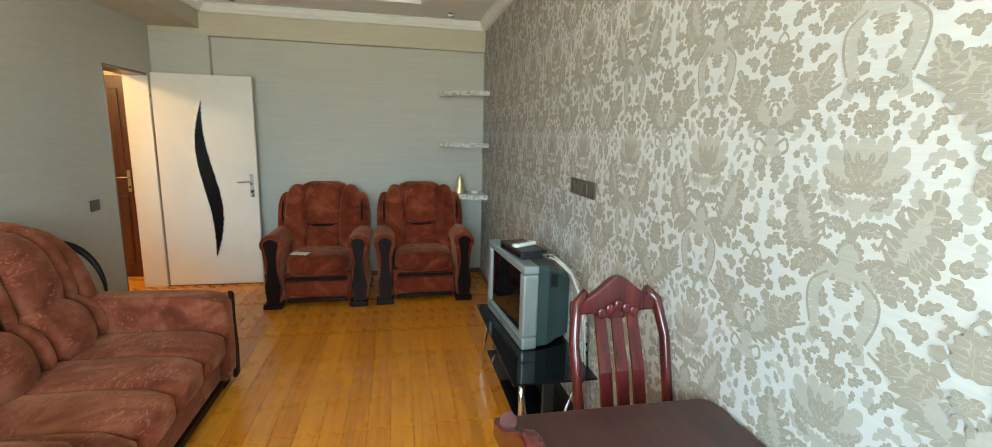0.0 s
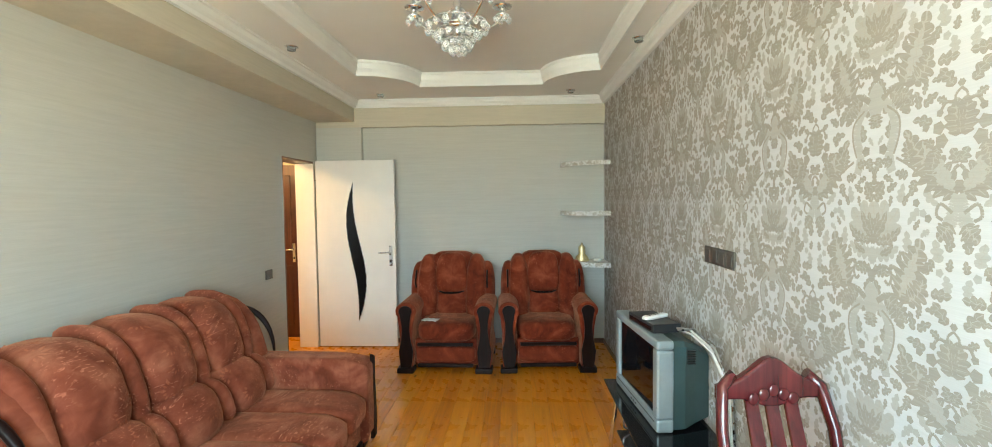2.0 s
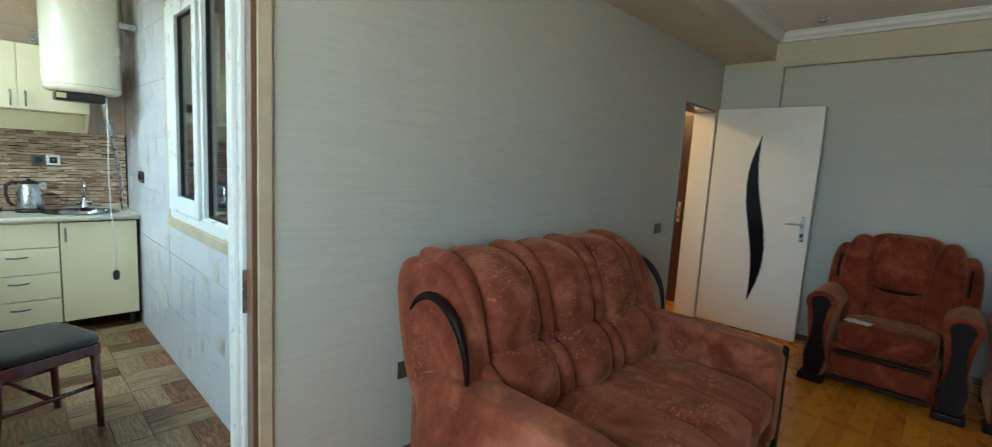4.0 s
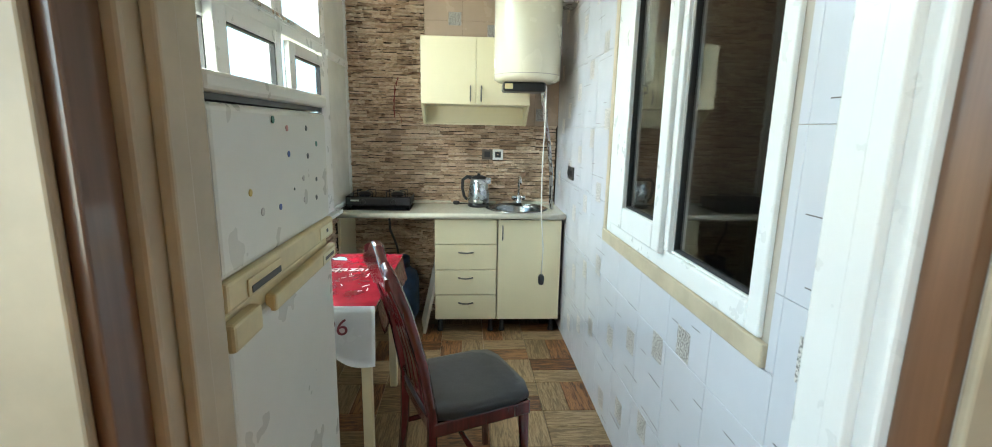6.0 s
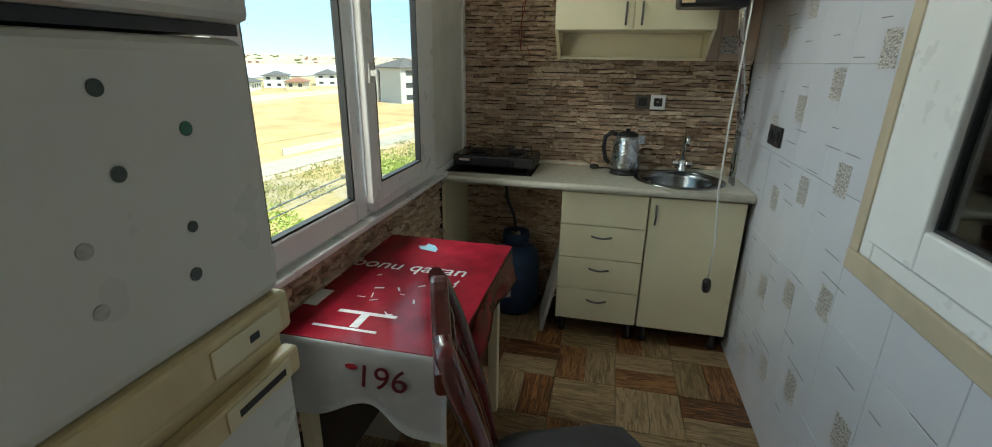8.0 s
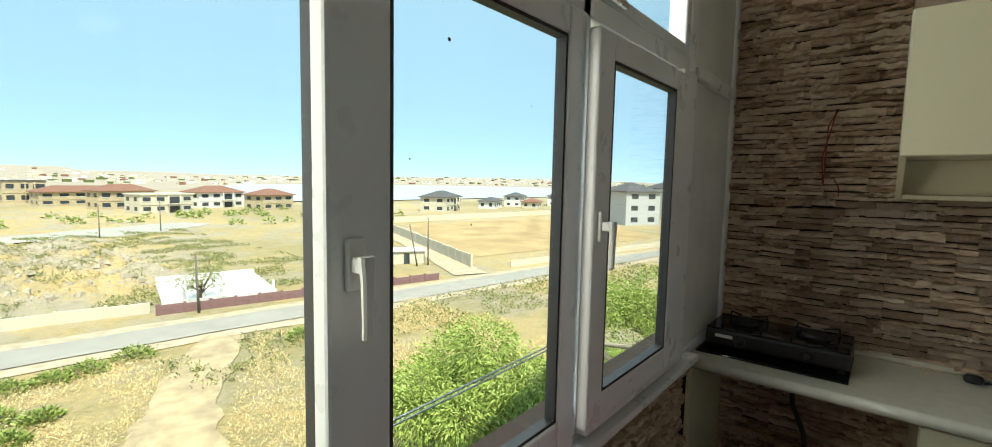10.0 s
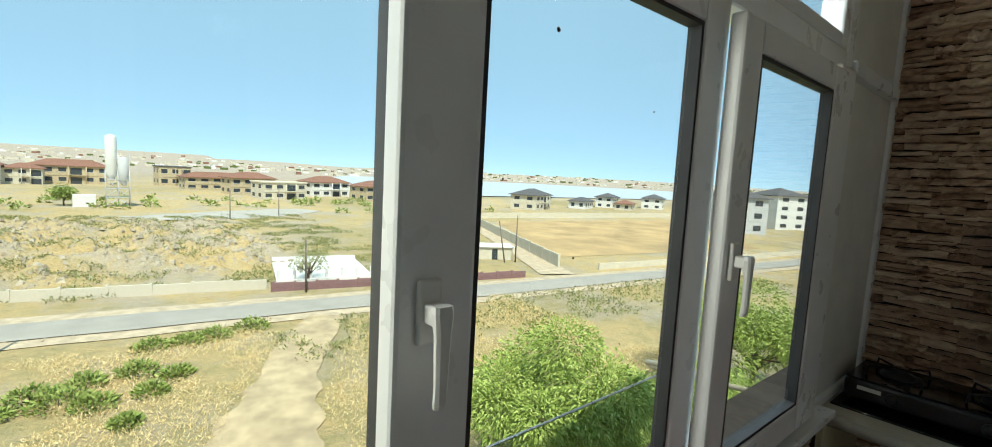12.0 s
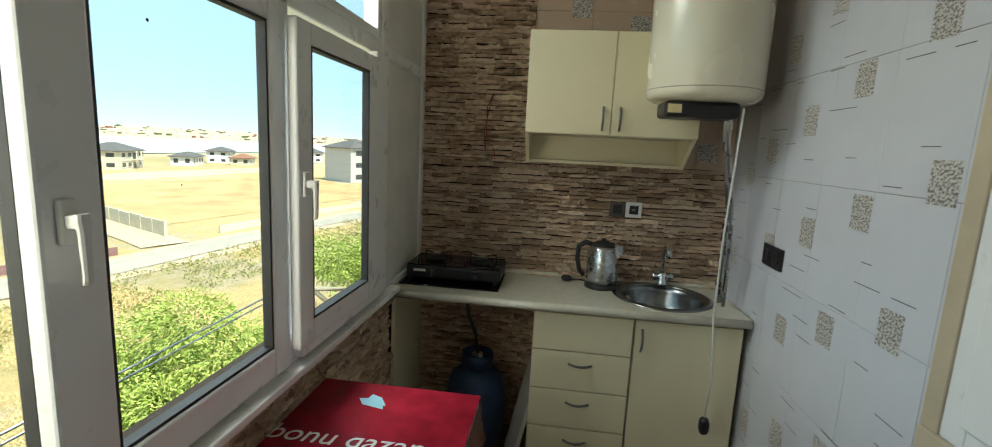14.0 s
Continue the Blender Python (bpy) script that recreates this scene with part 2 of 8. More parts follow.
def plank_wood(name, dark, mid, light, axis="y", rough=0.28):
    """Varnished pine boards: each board its own tone and grain, with knots."""
    n = Nodes(name)
    oi = n.add("ShaderNodeObjectInfo")
    off = n.add("ShaderNodeCombineXYZ")
    n.link(n.maths("MULTIPLY", oi.outputs["Random"], 37.0), off.inputs[0])
    n.link(n.maths("MULTIPLY", oi.outputs["Random"], 91.0), off.inputs[1])
    va = n.add("ShaderNodeVectorMath", operation="ADD")
    geo = n.add("ShaderNodeNewGeometry")
    n.link(geo.outputs["Position"], va.inputs[0])
    n.link(off.outputs[0], va.inputs[1])

    def mapped(scale):
        mp = n.add("ShaderNodeMapping")
        mp.inputs["Scale"].default_value = scale
        n.link(va.outputs[0], mp.inputs["Vector"])
        return mp.outputs[0]
    st = (32, 1.6, 20) if axis == "y" else (1.6, 32, 20)
    grain = n.noise(1.0, 6, 0.62, mapped(st), 1.1)
    fine = n.noise(1.0, 3, 0.6, mapped((260, 6, 60) if axis == "y" else (6, 260, 60)))
    kn = n.add("ShaderNodeTexVoronoi")
    kn.inputs["Scale"].default_value = 1.0
    n.link(mapped((4.5, 1.5, 3.0) if axis == "y" else (1.5, 4.5, 3.0)), kn.inputs["Vector"])
    knots = n.ramp(kn.outputs["Distance"], [(0.025, (1, 1, 1)), (0.06, (0, 0, 0))])
    f = n.maths("ADD", n.maths("MULTIPLY", grain, 0.72), n.maths("MULTIPLY", oi.outputs["Random"], 0.28))
    col = n.ramp(f, [(0.25, dark), (0.5, mid), (0.78, light)])
    col = n.mix(n.maths("MULTIPLY", fine, 0.14), col, dark)
    col = n.mix(knots, col, tuple(c * 0.22 for c in dark))
    rg = n.maths("MULTIPLY_ADD", n.noise(9, 4), 0.22, rough - 0.1)
    return n.done(col, rg, 0, n.bump(grain, 0.05, 0.002), **{"Coat Weight": 0.15, "Coat Roughness": 0.25})


def stone_mat(name, stops, island=True):
    n = Nodes(name)
    geo = n.add("ShaderNodeNewGeometry")
    oi = n.add("ShaderNodeObjectInfo")
    rnd = geo.outputs["Random Per Island"] if island else oi.outputs["Random"]
    pn = n.noise(1.0, 6, 0.65, n.coords((18, 18, 60)), 0.6)
    f = n.maths("ADD", n.maths("MULTIPLY", rnd, 0.25), n.maths("MULTIPLY", pn, 0.75))
    h = n.noise(1.0, 6, 0.7, n.coords((30, 30, 110)))
    return n.done(n.ramp(f, stops), 0.6, 0, n.bump(h, 0.8, 0.010))


def ground_mat():
    """Dry steppe: straw grass, exposed earth, grey-green scrub, with painted far haze."""
    n = Nodes("dry_ground")
    geo = n.add("ShaderNodeNewGeometry")

    def nz(scale, det=6, r=0.6, d=0.0):
        return n.noise(scale, det, r, geo.outputs["Position"], d)
    big, mid, fine, tiny = nz(0.012, 5), nz(0.09, 6, 0.65, 0.4), nz(0.55, 6, 0.7), nz(4.0, 4, 0.7)
    straw = n.ramp(fine, [(0.3, (0.46, 0.33, 0.14)), (0.7, (0.68, 0.51, 0.26))])
    earth = n.ramp(fine, [(0.3, (0.38, 0.31, 0.22)), (0.7, (0.58, 0.50, 0.38))])
    scrub = n.ramp(tiny, [(0.35, (0.22, 0.19, 0.07)), (0.65, (0.42, 0.35, 0.16))])
    a = n.mix(n.ramp(mid, [(0.46, (0, 0, 0)), (0.58, (1, 1, 1))]), straw, earth)
    f2 = n.maths("MULTIPLY", n.maths("ADD", big, fine), 0.5)
    a = n.mix(n.ramp(f2, [(0.475, (0, 0, 0)), (0.58, (0.85, 0.85, 0.85))]), a, scrub)
    a = n.mix(n.ramp(tiny, [(0.42, (0, 0, 0)), (0.68, (0.62, 0.62, 0.62))]), a, (0.27, 0.19, 0.085))
    # haze painted into the ground colour, paler with distance beyond the lake
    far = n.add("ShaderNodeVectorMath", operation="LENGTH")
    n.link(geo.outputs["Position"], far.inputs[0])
    haze_mix = n.ramp(n.maths("MULTIPLY", far.outputs["Value"], 0.001), [(0.28, (0, 0, 0)), (0.6, (0.85, 0.85, 0.85))])
    a = n.mix(haze_mix, a, (0.40, 0.33, 0.27))
    return n.done(a, 0.95, 0, n.bump(n.maths("ADD", fine, n.maths("MULTIPLY", tiny, 0.4)), 1.0, 0.5))


M = {}
M["west_paper"] = fibre_wallpaper("plain_wallpaper", (0.475, 0.46, 0.415), (0.56, 0.545, 0.495))
M["damask_base"] = fibre_wallpaper("damask_ground", (0.60, 0.585, 0.575), (0.71, 0.695, 0.69))
M["beam_paper"] = fibre_wallpaper("beam_wallpaper", (0.50, 0.45, 0.35), (0.60, 0.54, 0.43))
M["white_paint"] = plain("white_paint", (0.80, 0.79, 0.76), 0.55, vary=0.03, scale=3, bump=0.08)
M["ceiling_paint"] = plain("ceiling_paint", (0.78, 0.76, 0.72), 0.7, vary=0.03, scale=2, bump=0.05)
M["pvc"] = plain("window_plastic", (0.80, 0.80, 0.79), 0.3, vary=0.03, scale=6)
M["panel_white"] = plain("sandwich_panel", (0.72, 0.71, 0.66), 0.45, vary=0.10, scale=5)
M["gasket"] = plain("rubber_gasket", (0.02, 0.02, 0.022), 0.6)
M["pane"] = pane_mat("window_glass")
M["inner_pane"] = pane_mat("inner_window_glass", (0.72, 0.74, 0.74), 0.12)
M["velour"] = velour("terracotta_velour", (0.13, 0.029, 0.015), (0.215, 0.056, 0.030), (0.33, 0.115, 0.066), 0.75)
M["velour_sprig"] = velour("raised_velour", (0.22, 0.055, 0.027), (0.30, 0.09, 0.045), (0.40, 0.14, 0.08), 0.3)
M["velour_red"] = velour("red_velour", (0.10, 0.015, 0.007), (0.185, 0.032, 0.014), (0.30, 0.072, 0.034), 0.6)
M["dark_wood"] = lacquer_wood("dark_stained_wood", (0.006, 0.003, 0.0025), (0.016, 0.007, 0.006), 0.4, coat=0.0)
M["dark_wood"].node_tree.nodes["Principled BSDF"].inputs["Specular IOR Level"].default_value = 0.12
M["mahogany"] = lacquer_wood("mahogany_lacquer", (0.045, 0.006, 0.008), (0.13, 0.018, 0.02), 0.2)
M["table_wood"] = lacquer_wood("table_veneer", (0.035, 0.012, 0.012), (0.075, 0.025, 0.022), 0.38, axis=1, coat=0.25)
M["door_white"] = plain("door_paint", (0.76, 0.73, 0.69), 0.35, vary=0.03, scale=4)
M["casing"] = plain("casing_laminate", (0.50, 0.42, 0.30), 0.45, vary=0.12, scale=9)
M["brown_trim"] = lacquer_wood("brown_trim", (0.10, 0.045, 0.02), (0.19, 0.09, 0.045), 0.4)
M["black"] = plain("black_plastic", (0.015, 0.015, 0.017), 0.35)
M["black_glass"] = plain("black_glass", (0.006, 0.006, 0.008), 0.04, vary=0.0)
M["chrome"] = plain("chrome", (0.75, 0.76, 0.78), 0.12, 1.0, vary=0.04)
M["handle_dark"] = plain("dark_nickel", (0.16, 0.15, 0.14), 0.35, 0.8)
M["sink_steel"] = plain("used_sink_steel", (0.30, 0.31, 0.32), 0.22, 1.0, vary=0.12)
M["steel"] = plain("brushed_steel", (0.52, 0.53, 0.54), 0.28, 1.0, vary=0.06)
M["silver"] = plain("silver_plastic", (0.32, 0.37, 0.385), 0.32, 0.35)
M["tv_grey"] = plain("tv_back_plastic", (0.045, 0.078, 0.078), 0.4, bump=0.1)
M["brown_switch"] = plain("brown_switch", (0.09, 0.075, 0.06), 0.35, 0.2)
M["fridge"] = plain("fridge_enamel", (0.70, 0.69, 0.63), 0.3, vary=0.04, scale=4)
M["fridge_trim"] = plain("yellowed_plastic", (0.66, 0.55, 0.31), 0.4, vary=0.12, scale=14)
M["cream"] = plain("cream_foil", (0.74, 0.67, 0.46), 0.32, vary=0.03, scale=4)
M["counter"] = plain("worktop_laminate", (0.64, 0.61, 0.50), 0.15, vary=0.06, scale=30)
M["boiler"] = plain("boiler_enamel", (0.72, 0.68, 0.54), 0.25, vary=0.02, scale=3)
M["seat_black"] = plain("black_leatherette", (0.022, 0.022, 0.026), 0.42, bump=0.4, bscale=160)
M["white_plastic"] = plain("white_plastic", (0.72, 0.71, 0.68), 0.35)
M["floor_pine"] = plank_wood("varnished_pine", (0.46, 0.135, 0.008), (0.70, 0.255, 0.018), (0.82, 0.36, 0.04))
M["hall_door"] = lacquer_wood("hall_door_wood", (0.04, 0.009, 0.007), (0.085, 0.02, 0.014), 0.35)
M["grout"] = plain("grout", (0.42, 0.38, 0.32), 0.8)
# mortar with the shade between the ledge stones put into its colour
M["stone_gap"] = plain("shaded_mortar", (0.04, 0.026, 0.016), 0.9)
M["concrete"] = plain("render_plaster", (0.45, 0.42, 0.37), 0.9, vary=0.12, scale=3, bump=0.3)
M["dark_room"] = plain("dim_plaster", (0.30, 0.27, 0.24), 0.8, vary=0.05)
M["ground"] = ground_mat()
M["stone"] = stone_mat("ledge_stone", [(0.27, (0.17, 0.09, 0.055)), (0.40, (0.44, 0.29, 0.185)), (0.54, (0.64, 0.47, 0.33)), (0.70, (0.80, 0.66, 0.50))])
M["stone_piece"] = stone_mat("ledge_stone_piece", [(0.27, (0.17, 0.09, 0.055)), (0.40, (0.44, 0.29, 0.185)), (0.54, (0.64, 0.47, 0.33)), (0.70, (0.80, 0.66, 0.50))], False)
M["tile_white"] = plain("glazed_tile", (0.60, 0.61, 0.66), 0.22, vary=0.03, scale=5)
M["asphalt"] = plain("asphalt", (0.20, 0.19, 0.19), 0.95, vary=0.12, scale=0.4)

# ---- the rooms ----
XL, XR, YF, YP, YS = 0.08, 3.217, 4.10, 4.17, -1.90
KX0, KY0 = -3.115, -1.57          # kitchen's end wall and outer wall
RING, TRAY = 2.68, 2.80
HALL = (3.31, 4.02, 2.02)         # doorway to the hall in the west wall: y0, y1, head
KDOOR = (-1.065, -0.125, 2.06)     # doorway to the kitchen
WALLTOP = 2.95


def structure(name, bm, mat, label, category, smooth=False):
    return tagged(part(name, bm, mat, smooth=smooth), label, category, kind="structure")


structure("wall_west", wall_with_holes((-0.12, -2.05, 0), (XL, YP + 0.15, WALLTOP), "y", [(*HALL[:2], 0, HALL[2]), (*KDOOR[:2], 0, KDOOR[2])]),
          M["west_paper"], "beige grey fibre wallpaper wall with two doorways", "wall")
structure("wall_north", box((XL, YP, 0), (XR, YP + 0.15, WALLTOP)), M["west_paper"], "beige grey fibre wallpaper wall behind the armchairs", "wall")
structure("pilaster_north", box((XL, YF, 0), (0.58, YP - 0.001, 2.395)), M["west_paper"], "shallow papered pilaster beside the hall door", "pilaster")
structure("beam_north", box((XL, YF, 2.395), (XR, YP - 0.001, WALLTOP - 0.01), bevel=0.003), M["beam_paper"], "papered beam above the armchair wall", "beam")
structure("beam_west", box((XL + 0.001, YS, 2.455), (0.51, YF - 0.001, WALLTOP - 0.01), bevel=0.003), M["beam_paper"], "papered ceiling beam along the sofa wall", "beam")
wall_east = structure("wall_east", box((XR, YS - 0.15, 0), (XR + 0.15, YP + 0.15, WALLTOP)), M["damask_base"], "white wall papered with a beige damask ornament", "wall")
structure("wall_south", wall_with_holes((XL, YS - 0.15, 0), (XR, YS, WALLTOP), "x", [(0.55, 2.95, 0.9, 2.3)]), M["west_paper"], "plain papered window wall", "wall")
structure("living_subfloor", box((XL, YS, -0.2), (XR, YP, -0.022)), M["concrete"], "concrete slab under the boards", "floor")
structure("ceiling", box((XL, YS, TRAY), (XR, YP, WALLTOP - 0.02)), M["ceiling_paint"], "smooth pale painted ceiling", "ceiling")

# living window (behind the walker)
w = thing("window_1", "white plastic window of the living room", "window", kind="structure")
for nm, lo, hi in (("window_frame", (0.55, YS - 0.11, 0.9), (2.95, YS - 0.05, 0.96)), ("window_frame", (0.55, YS - 0.11, 2.24), (2.95, YS - 0.05, 2.3)),
                   ("window_frame", (0.55, YS - 0.11, 0.96), (0.61, YS - 0.05, 2.24)), ("window_frame", (2.89, YS - 0.11, 0.96), (2.95, YS - 0.05, 2.24)),
                   ("mullion", (1.71, YS - 0.11, 0.96), (1.79, YS - 0.05, 2.24))):
    part(nm, box(lo, hi, 0.006), M["pvc"], w)


def ring_outline(x0, x1, y0, y1, bulge, n=10):
    """Inner edge of the dropped ceiling ring: a rectangle whose corners bulge inwards in quarter rounds."""
    pts = []
    bx, by = bulge

    def corner(cx, cy, sx, sy, flip):
        c = [(cx + sx * bx * math.sin(a), cy + sy * by * math.cos(a)) for a in [math.pi / 2 * i / n for i in range(n + 1)]]
        return c[::-1] if flip else c
    pts += corner(x0, y1, 1, -1, False)
    pts += corner(x1, y1, -1, -1, True)
    pts += corner(x1, y0, -1, 1, False)
    pts += corner(x0, y0, 1, 1, True)
    return pts


def ring_mesh(inner, outer, z0, z1):
    """A dropped ceiling plate with a shaped hole."""
    bm = bmesh.new()
    cx = sum(p[0] for p in inner) / len(inner)
    cy = sum(p[1] for p in inner) / len(inner)
    x0, x1, y0, y1 = outer

    def out(p):
        dx, dy = p[0] - cx, p[1] - cy
        k = min((x1 - cx) / dx if dx > 1e-6 else (x0 - cx) / dx if dx < -1e-6 else 1e9, (y1 - cy) / dy if dy > 1e-6 else (y0 - cy) / dy if dy < -1e-6 else 1e9)
        return (cx + dx * k, cy + dy * k)
    ext = []
    ring = []
    for i, p in enumerate(inner):
        ring.append((p, out(p)))
        q = inner[(i + 1) % len(inner)]
        a, b = out(p), out(q)
        if abs(a[0] - b[0]) > 1e-6 and abs(a[1] - b[1]) > 1e-6:
            c = (x0 if min(a[0], b[0]) - x0 < 1e-6 else x1, y0 if min(a[1], b[1]) - y0 < 1e-6 else y1)
            ring.append((p, c))
    n = len(ring)
    vi = [[bm.verts.new((*p, z)) for p, _ in ring] for z in (z0, z1)]
    vo = [[bm.verts.new((*q, z)) for _, q in ring] for z in (z0, z1)]
    for i in range(n):
        j = (i + 1) % n
        for vv in ((vi[0][i], vi[0][j], vo[0][j], vo[0][i]), (vi[0][i], vi[0][j], vi[1][j], vi[1][i]), (vi[1][i], vi[1][j], vo[1][j], vo[1][i])):
            if len({tuple(v.co) for v in vv}) == 4:
                bm.faces.new(vv)
            else:
                u = []
                for v in vv:
                    if tuple(v.co) not in [tuple(k.co) for k in u]:
                        u.append(v)
                if len(u) == 3:
                    bm.faces.new(u)
    bmesh.ops.remove_doubles(bm, verts=bm.verts[:], dist=1e-5)
    return bm


RX0, RX1, RY0, RY1 = 0.88, 3.0, -1.3, 3.50
inner_edge = ring_outline(RX0, RX1, RY0, RY1, (0.46, 0.46))
structure("ceiling_ring", ring_mesh(inner_edge, (0.511, XR - 0.001, YS + 0.001, YF - 0.001), RING, TRAY - 0.001), M["ceiling_paint"], "dropped painted ceiling border with scalloped corners", "ceiling")


def moulding(outline, inward, z, depth, height, closed=True):
    """A stepped plaster moulding that follows an outline."""
    bm = bmesh.new()
    prof = [(0, 0), (0.35, 0), (0.45, 0.25), (0.75, 0.45), (0.85, 0.8), (1.0, 0.85), (1.0, 1.0), (0, 1.0)]
    pts = [Vector((*p, 0)) for p in outline]
    n = len(pts)
    rows = []
    for i in range(n):
        a, b, c = pts[(i - 1) % n], pts[i], pts[(i + 1) % n]
        d1, d2 = (b - a), (c - b)
        n1 = Vector((-d1.y, d1.x, 0)).normalized() if d1.length > 1e-6 else Vector((0, 0, 0))
        n2 = Vector((-d2.y, d2.x, 0)).normalized() if d2.length > 1e-6 else n1
        if d1.length <= 1e-6:
            n1 = n2
        nn = (n1 + n2)
        nn = nn / max(nn.length_squared / 2, 0.5)
        rows.append([bm.verts.new((b.x + nn.x * u * depth * inward, b.y + nn.y * u * depth * inward, z + v * height)) for u, v in prof])
    for i in range(n):
        ra, rb = rows[i], rows[(i + 1) % n]
        for k in range(len(prof) - 1):
            bm.faces.new((ra[k], ra[k + 1], rb[k + 1], rb[k]))
    return bm


room_edge = [(0.512, YS + 0.002), (XR - 0.002, YS + 0.002), (XR - 0.002, YF - 0.002), (0.512, YF - 0.002)]
structure("cornice", moulding(room_edge, 1, 2.60, 0.075, RING - 2.60 - 0.001), M["white_paint"], "white stepped plaster cornice round the ceiling", "cornice")
structure("tray_moulding", moulding(inner_edge, -1, RING - 0.012, 0.045, TRAY - RING + 0.010), M["white_paint"], "white moulding along the scalloped ceiling edge", "moulding")

# hallway
structure("hall_floor", box((-1.9, 2.2, -0.2), (-0.12, 6.2, 0.0)), M["floor_pine"], "pine board floor of the hall", "floor")
structure("hall_threshold", box((-0.12, HALL[0], -0.2), (XL, HALL[1], 0.0)), M["floor_pine"], "pine board threshold in the hall doorway", "threshold")
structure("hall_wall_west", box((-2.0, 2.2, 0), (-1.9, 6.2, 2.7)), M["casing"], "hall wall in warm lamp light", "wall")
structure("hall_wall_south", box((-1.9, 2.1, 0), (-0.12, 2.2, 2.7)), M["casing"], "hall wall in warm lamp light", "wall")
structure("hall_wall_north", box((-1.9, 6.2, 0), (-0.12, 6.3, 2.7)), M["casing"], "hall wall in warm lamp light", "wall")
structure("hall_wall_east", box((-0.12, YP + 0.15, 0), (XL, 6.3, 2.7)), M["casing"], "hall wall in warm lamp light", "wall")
structure("hall_ceiling", box((-2.0, 2.1, 2.7), (-0.12, 6.3, 2.8)), M["white_paint"], "white hall ceiling", "ceiling")

# kitchen shell
KWIN = (-1.69, -0.46, 0.965, 2.25)
structure("wall_kitchen_north", wall_with_holes((KX0, 0.0, 0), (-0.12, 0.12, 2.7), "x", [KWIN]), M["grout"], "tiled kitchen wall with an inner window", "wall")
structure("wall_kitchen_end", box((KX0 - 0.15, -1.62, 0), (KX0, 0.12, 2.7)), M["stone_gap"], "kitchen end wall behind the worktop", "wall")
structure("parapet_kitchen", box((KX0, -1.74, -0.3), (-0.12, KY0, 0.87)), M["stone_gap"], "low wall under the balcony glazing", "wall")
structure("kitchen_lintel", box((KX0, -1.74, 2.52), (-0.12, KY0, 2.7)), M["white_paint"], "white strip above the balcony glazing", "wall")
structure("kitchen_side_wall", box((-0.73, -1.74, 0.87), (-0.12, KY0, 2.52)), M["panel_white"], "white panelled wall beside the balcony glazing", "wall")
structure("kitchen_ceiling", box((KX0, -1.74, 2.6), (-0.12, 0.0, 2.7)), M["white_paint"], "white kitchen ceiling", "ceiling")
structure("kitchen_subfloor", box((KX0, KY0, -0.2), (XL, 0.0, -0.012)), M["grout"], "grey tile bedding", "floor")

# dim room behind the inner window
structure("room_floor", box((-3.1, 0.12, -0.2), (-0.12, 2.1, 0.0)), M["floor_pine"], "board floor of a dim room", "floor")
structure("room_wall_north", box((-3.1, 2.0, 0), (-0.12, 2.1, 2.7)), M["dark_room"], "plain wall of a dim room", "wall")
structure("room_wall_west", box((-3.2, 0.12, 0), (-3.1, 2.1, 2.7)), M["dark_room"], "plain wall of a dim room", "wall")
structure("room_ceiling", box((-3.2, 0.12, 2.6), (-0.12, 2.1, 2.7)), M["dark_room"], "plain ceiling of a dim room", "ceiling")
# house storeys below and above
structure("house_below", box((-14.0, -1.72, -13.7), (9.0, 6.3, -0.3)), M["concrete"], "plastered storeys below", "facade")
structure("house_above", box((-14.0, -1.72, 2.98), (9.0, 6.3, 11.0)), M["concrete"], "plastered storeys above", "facade")

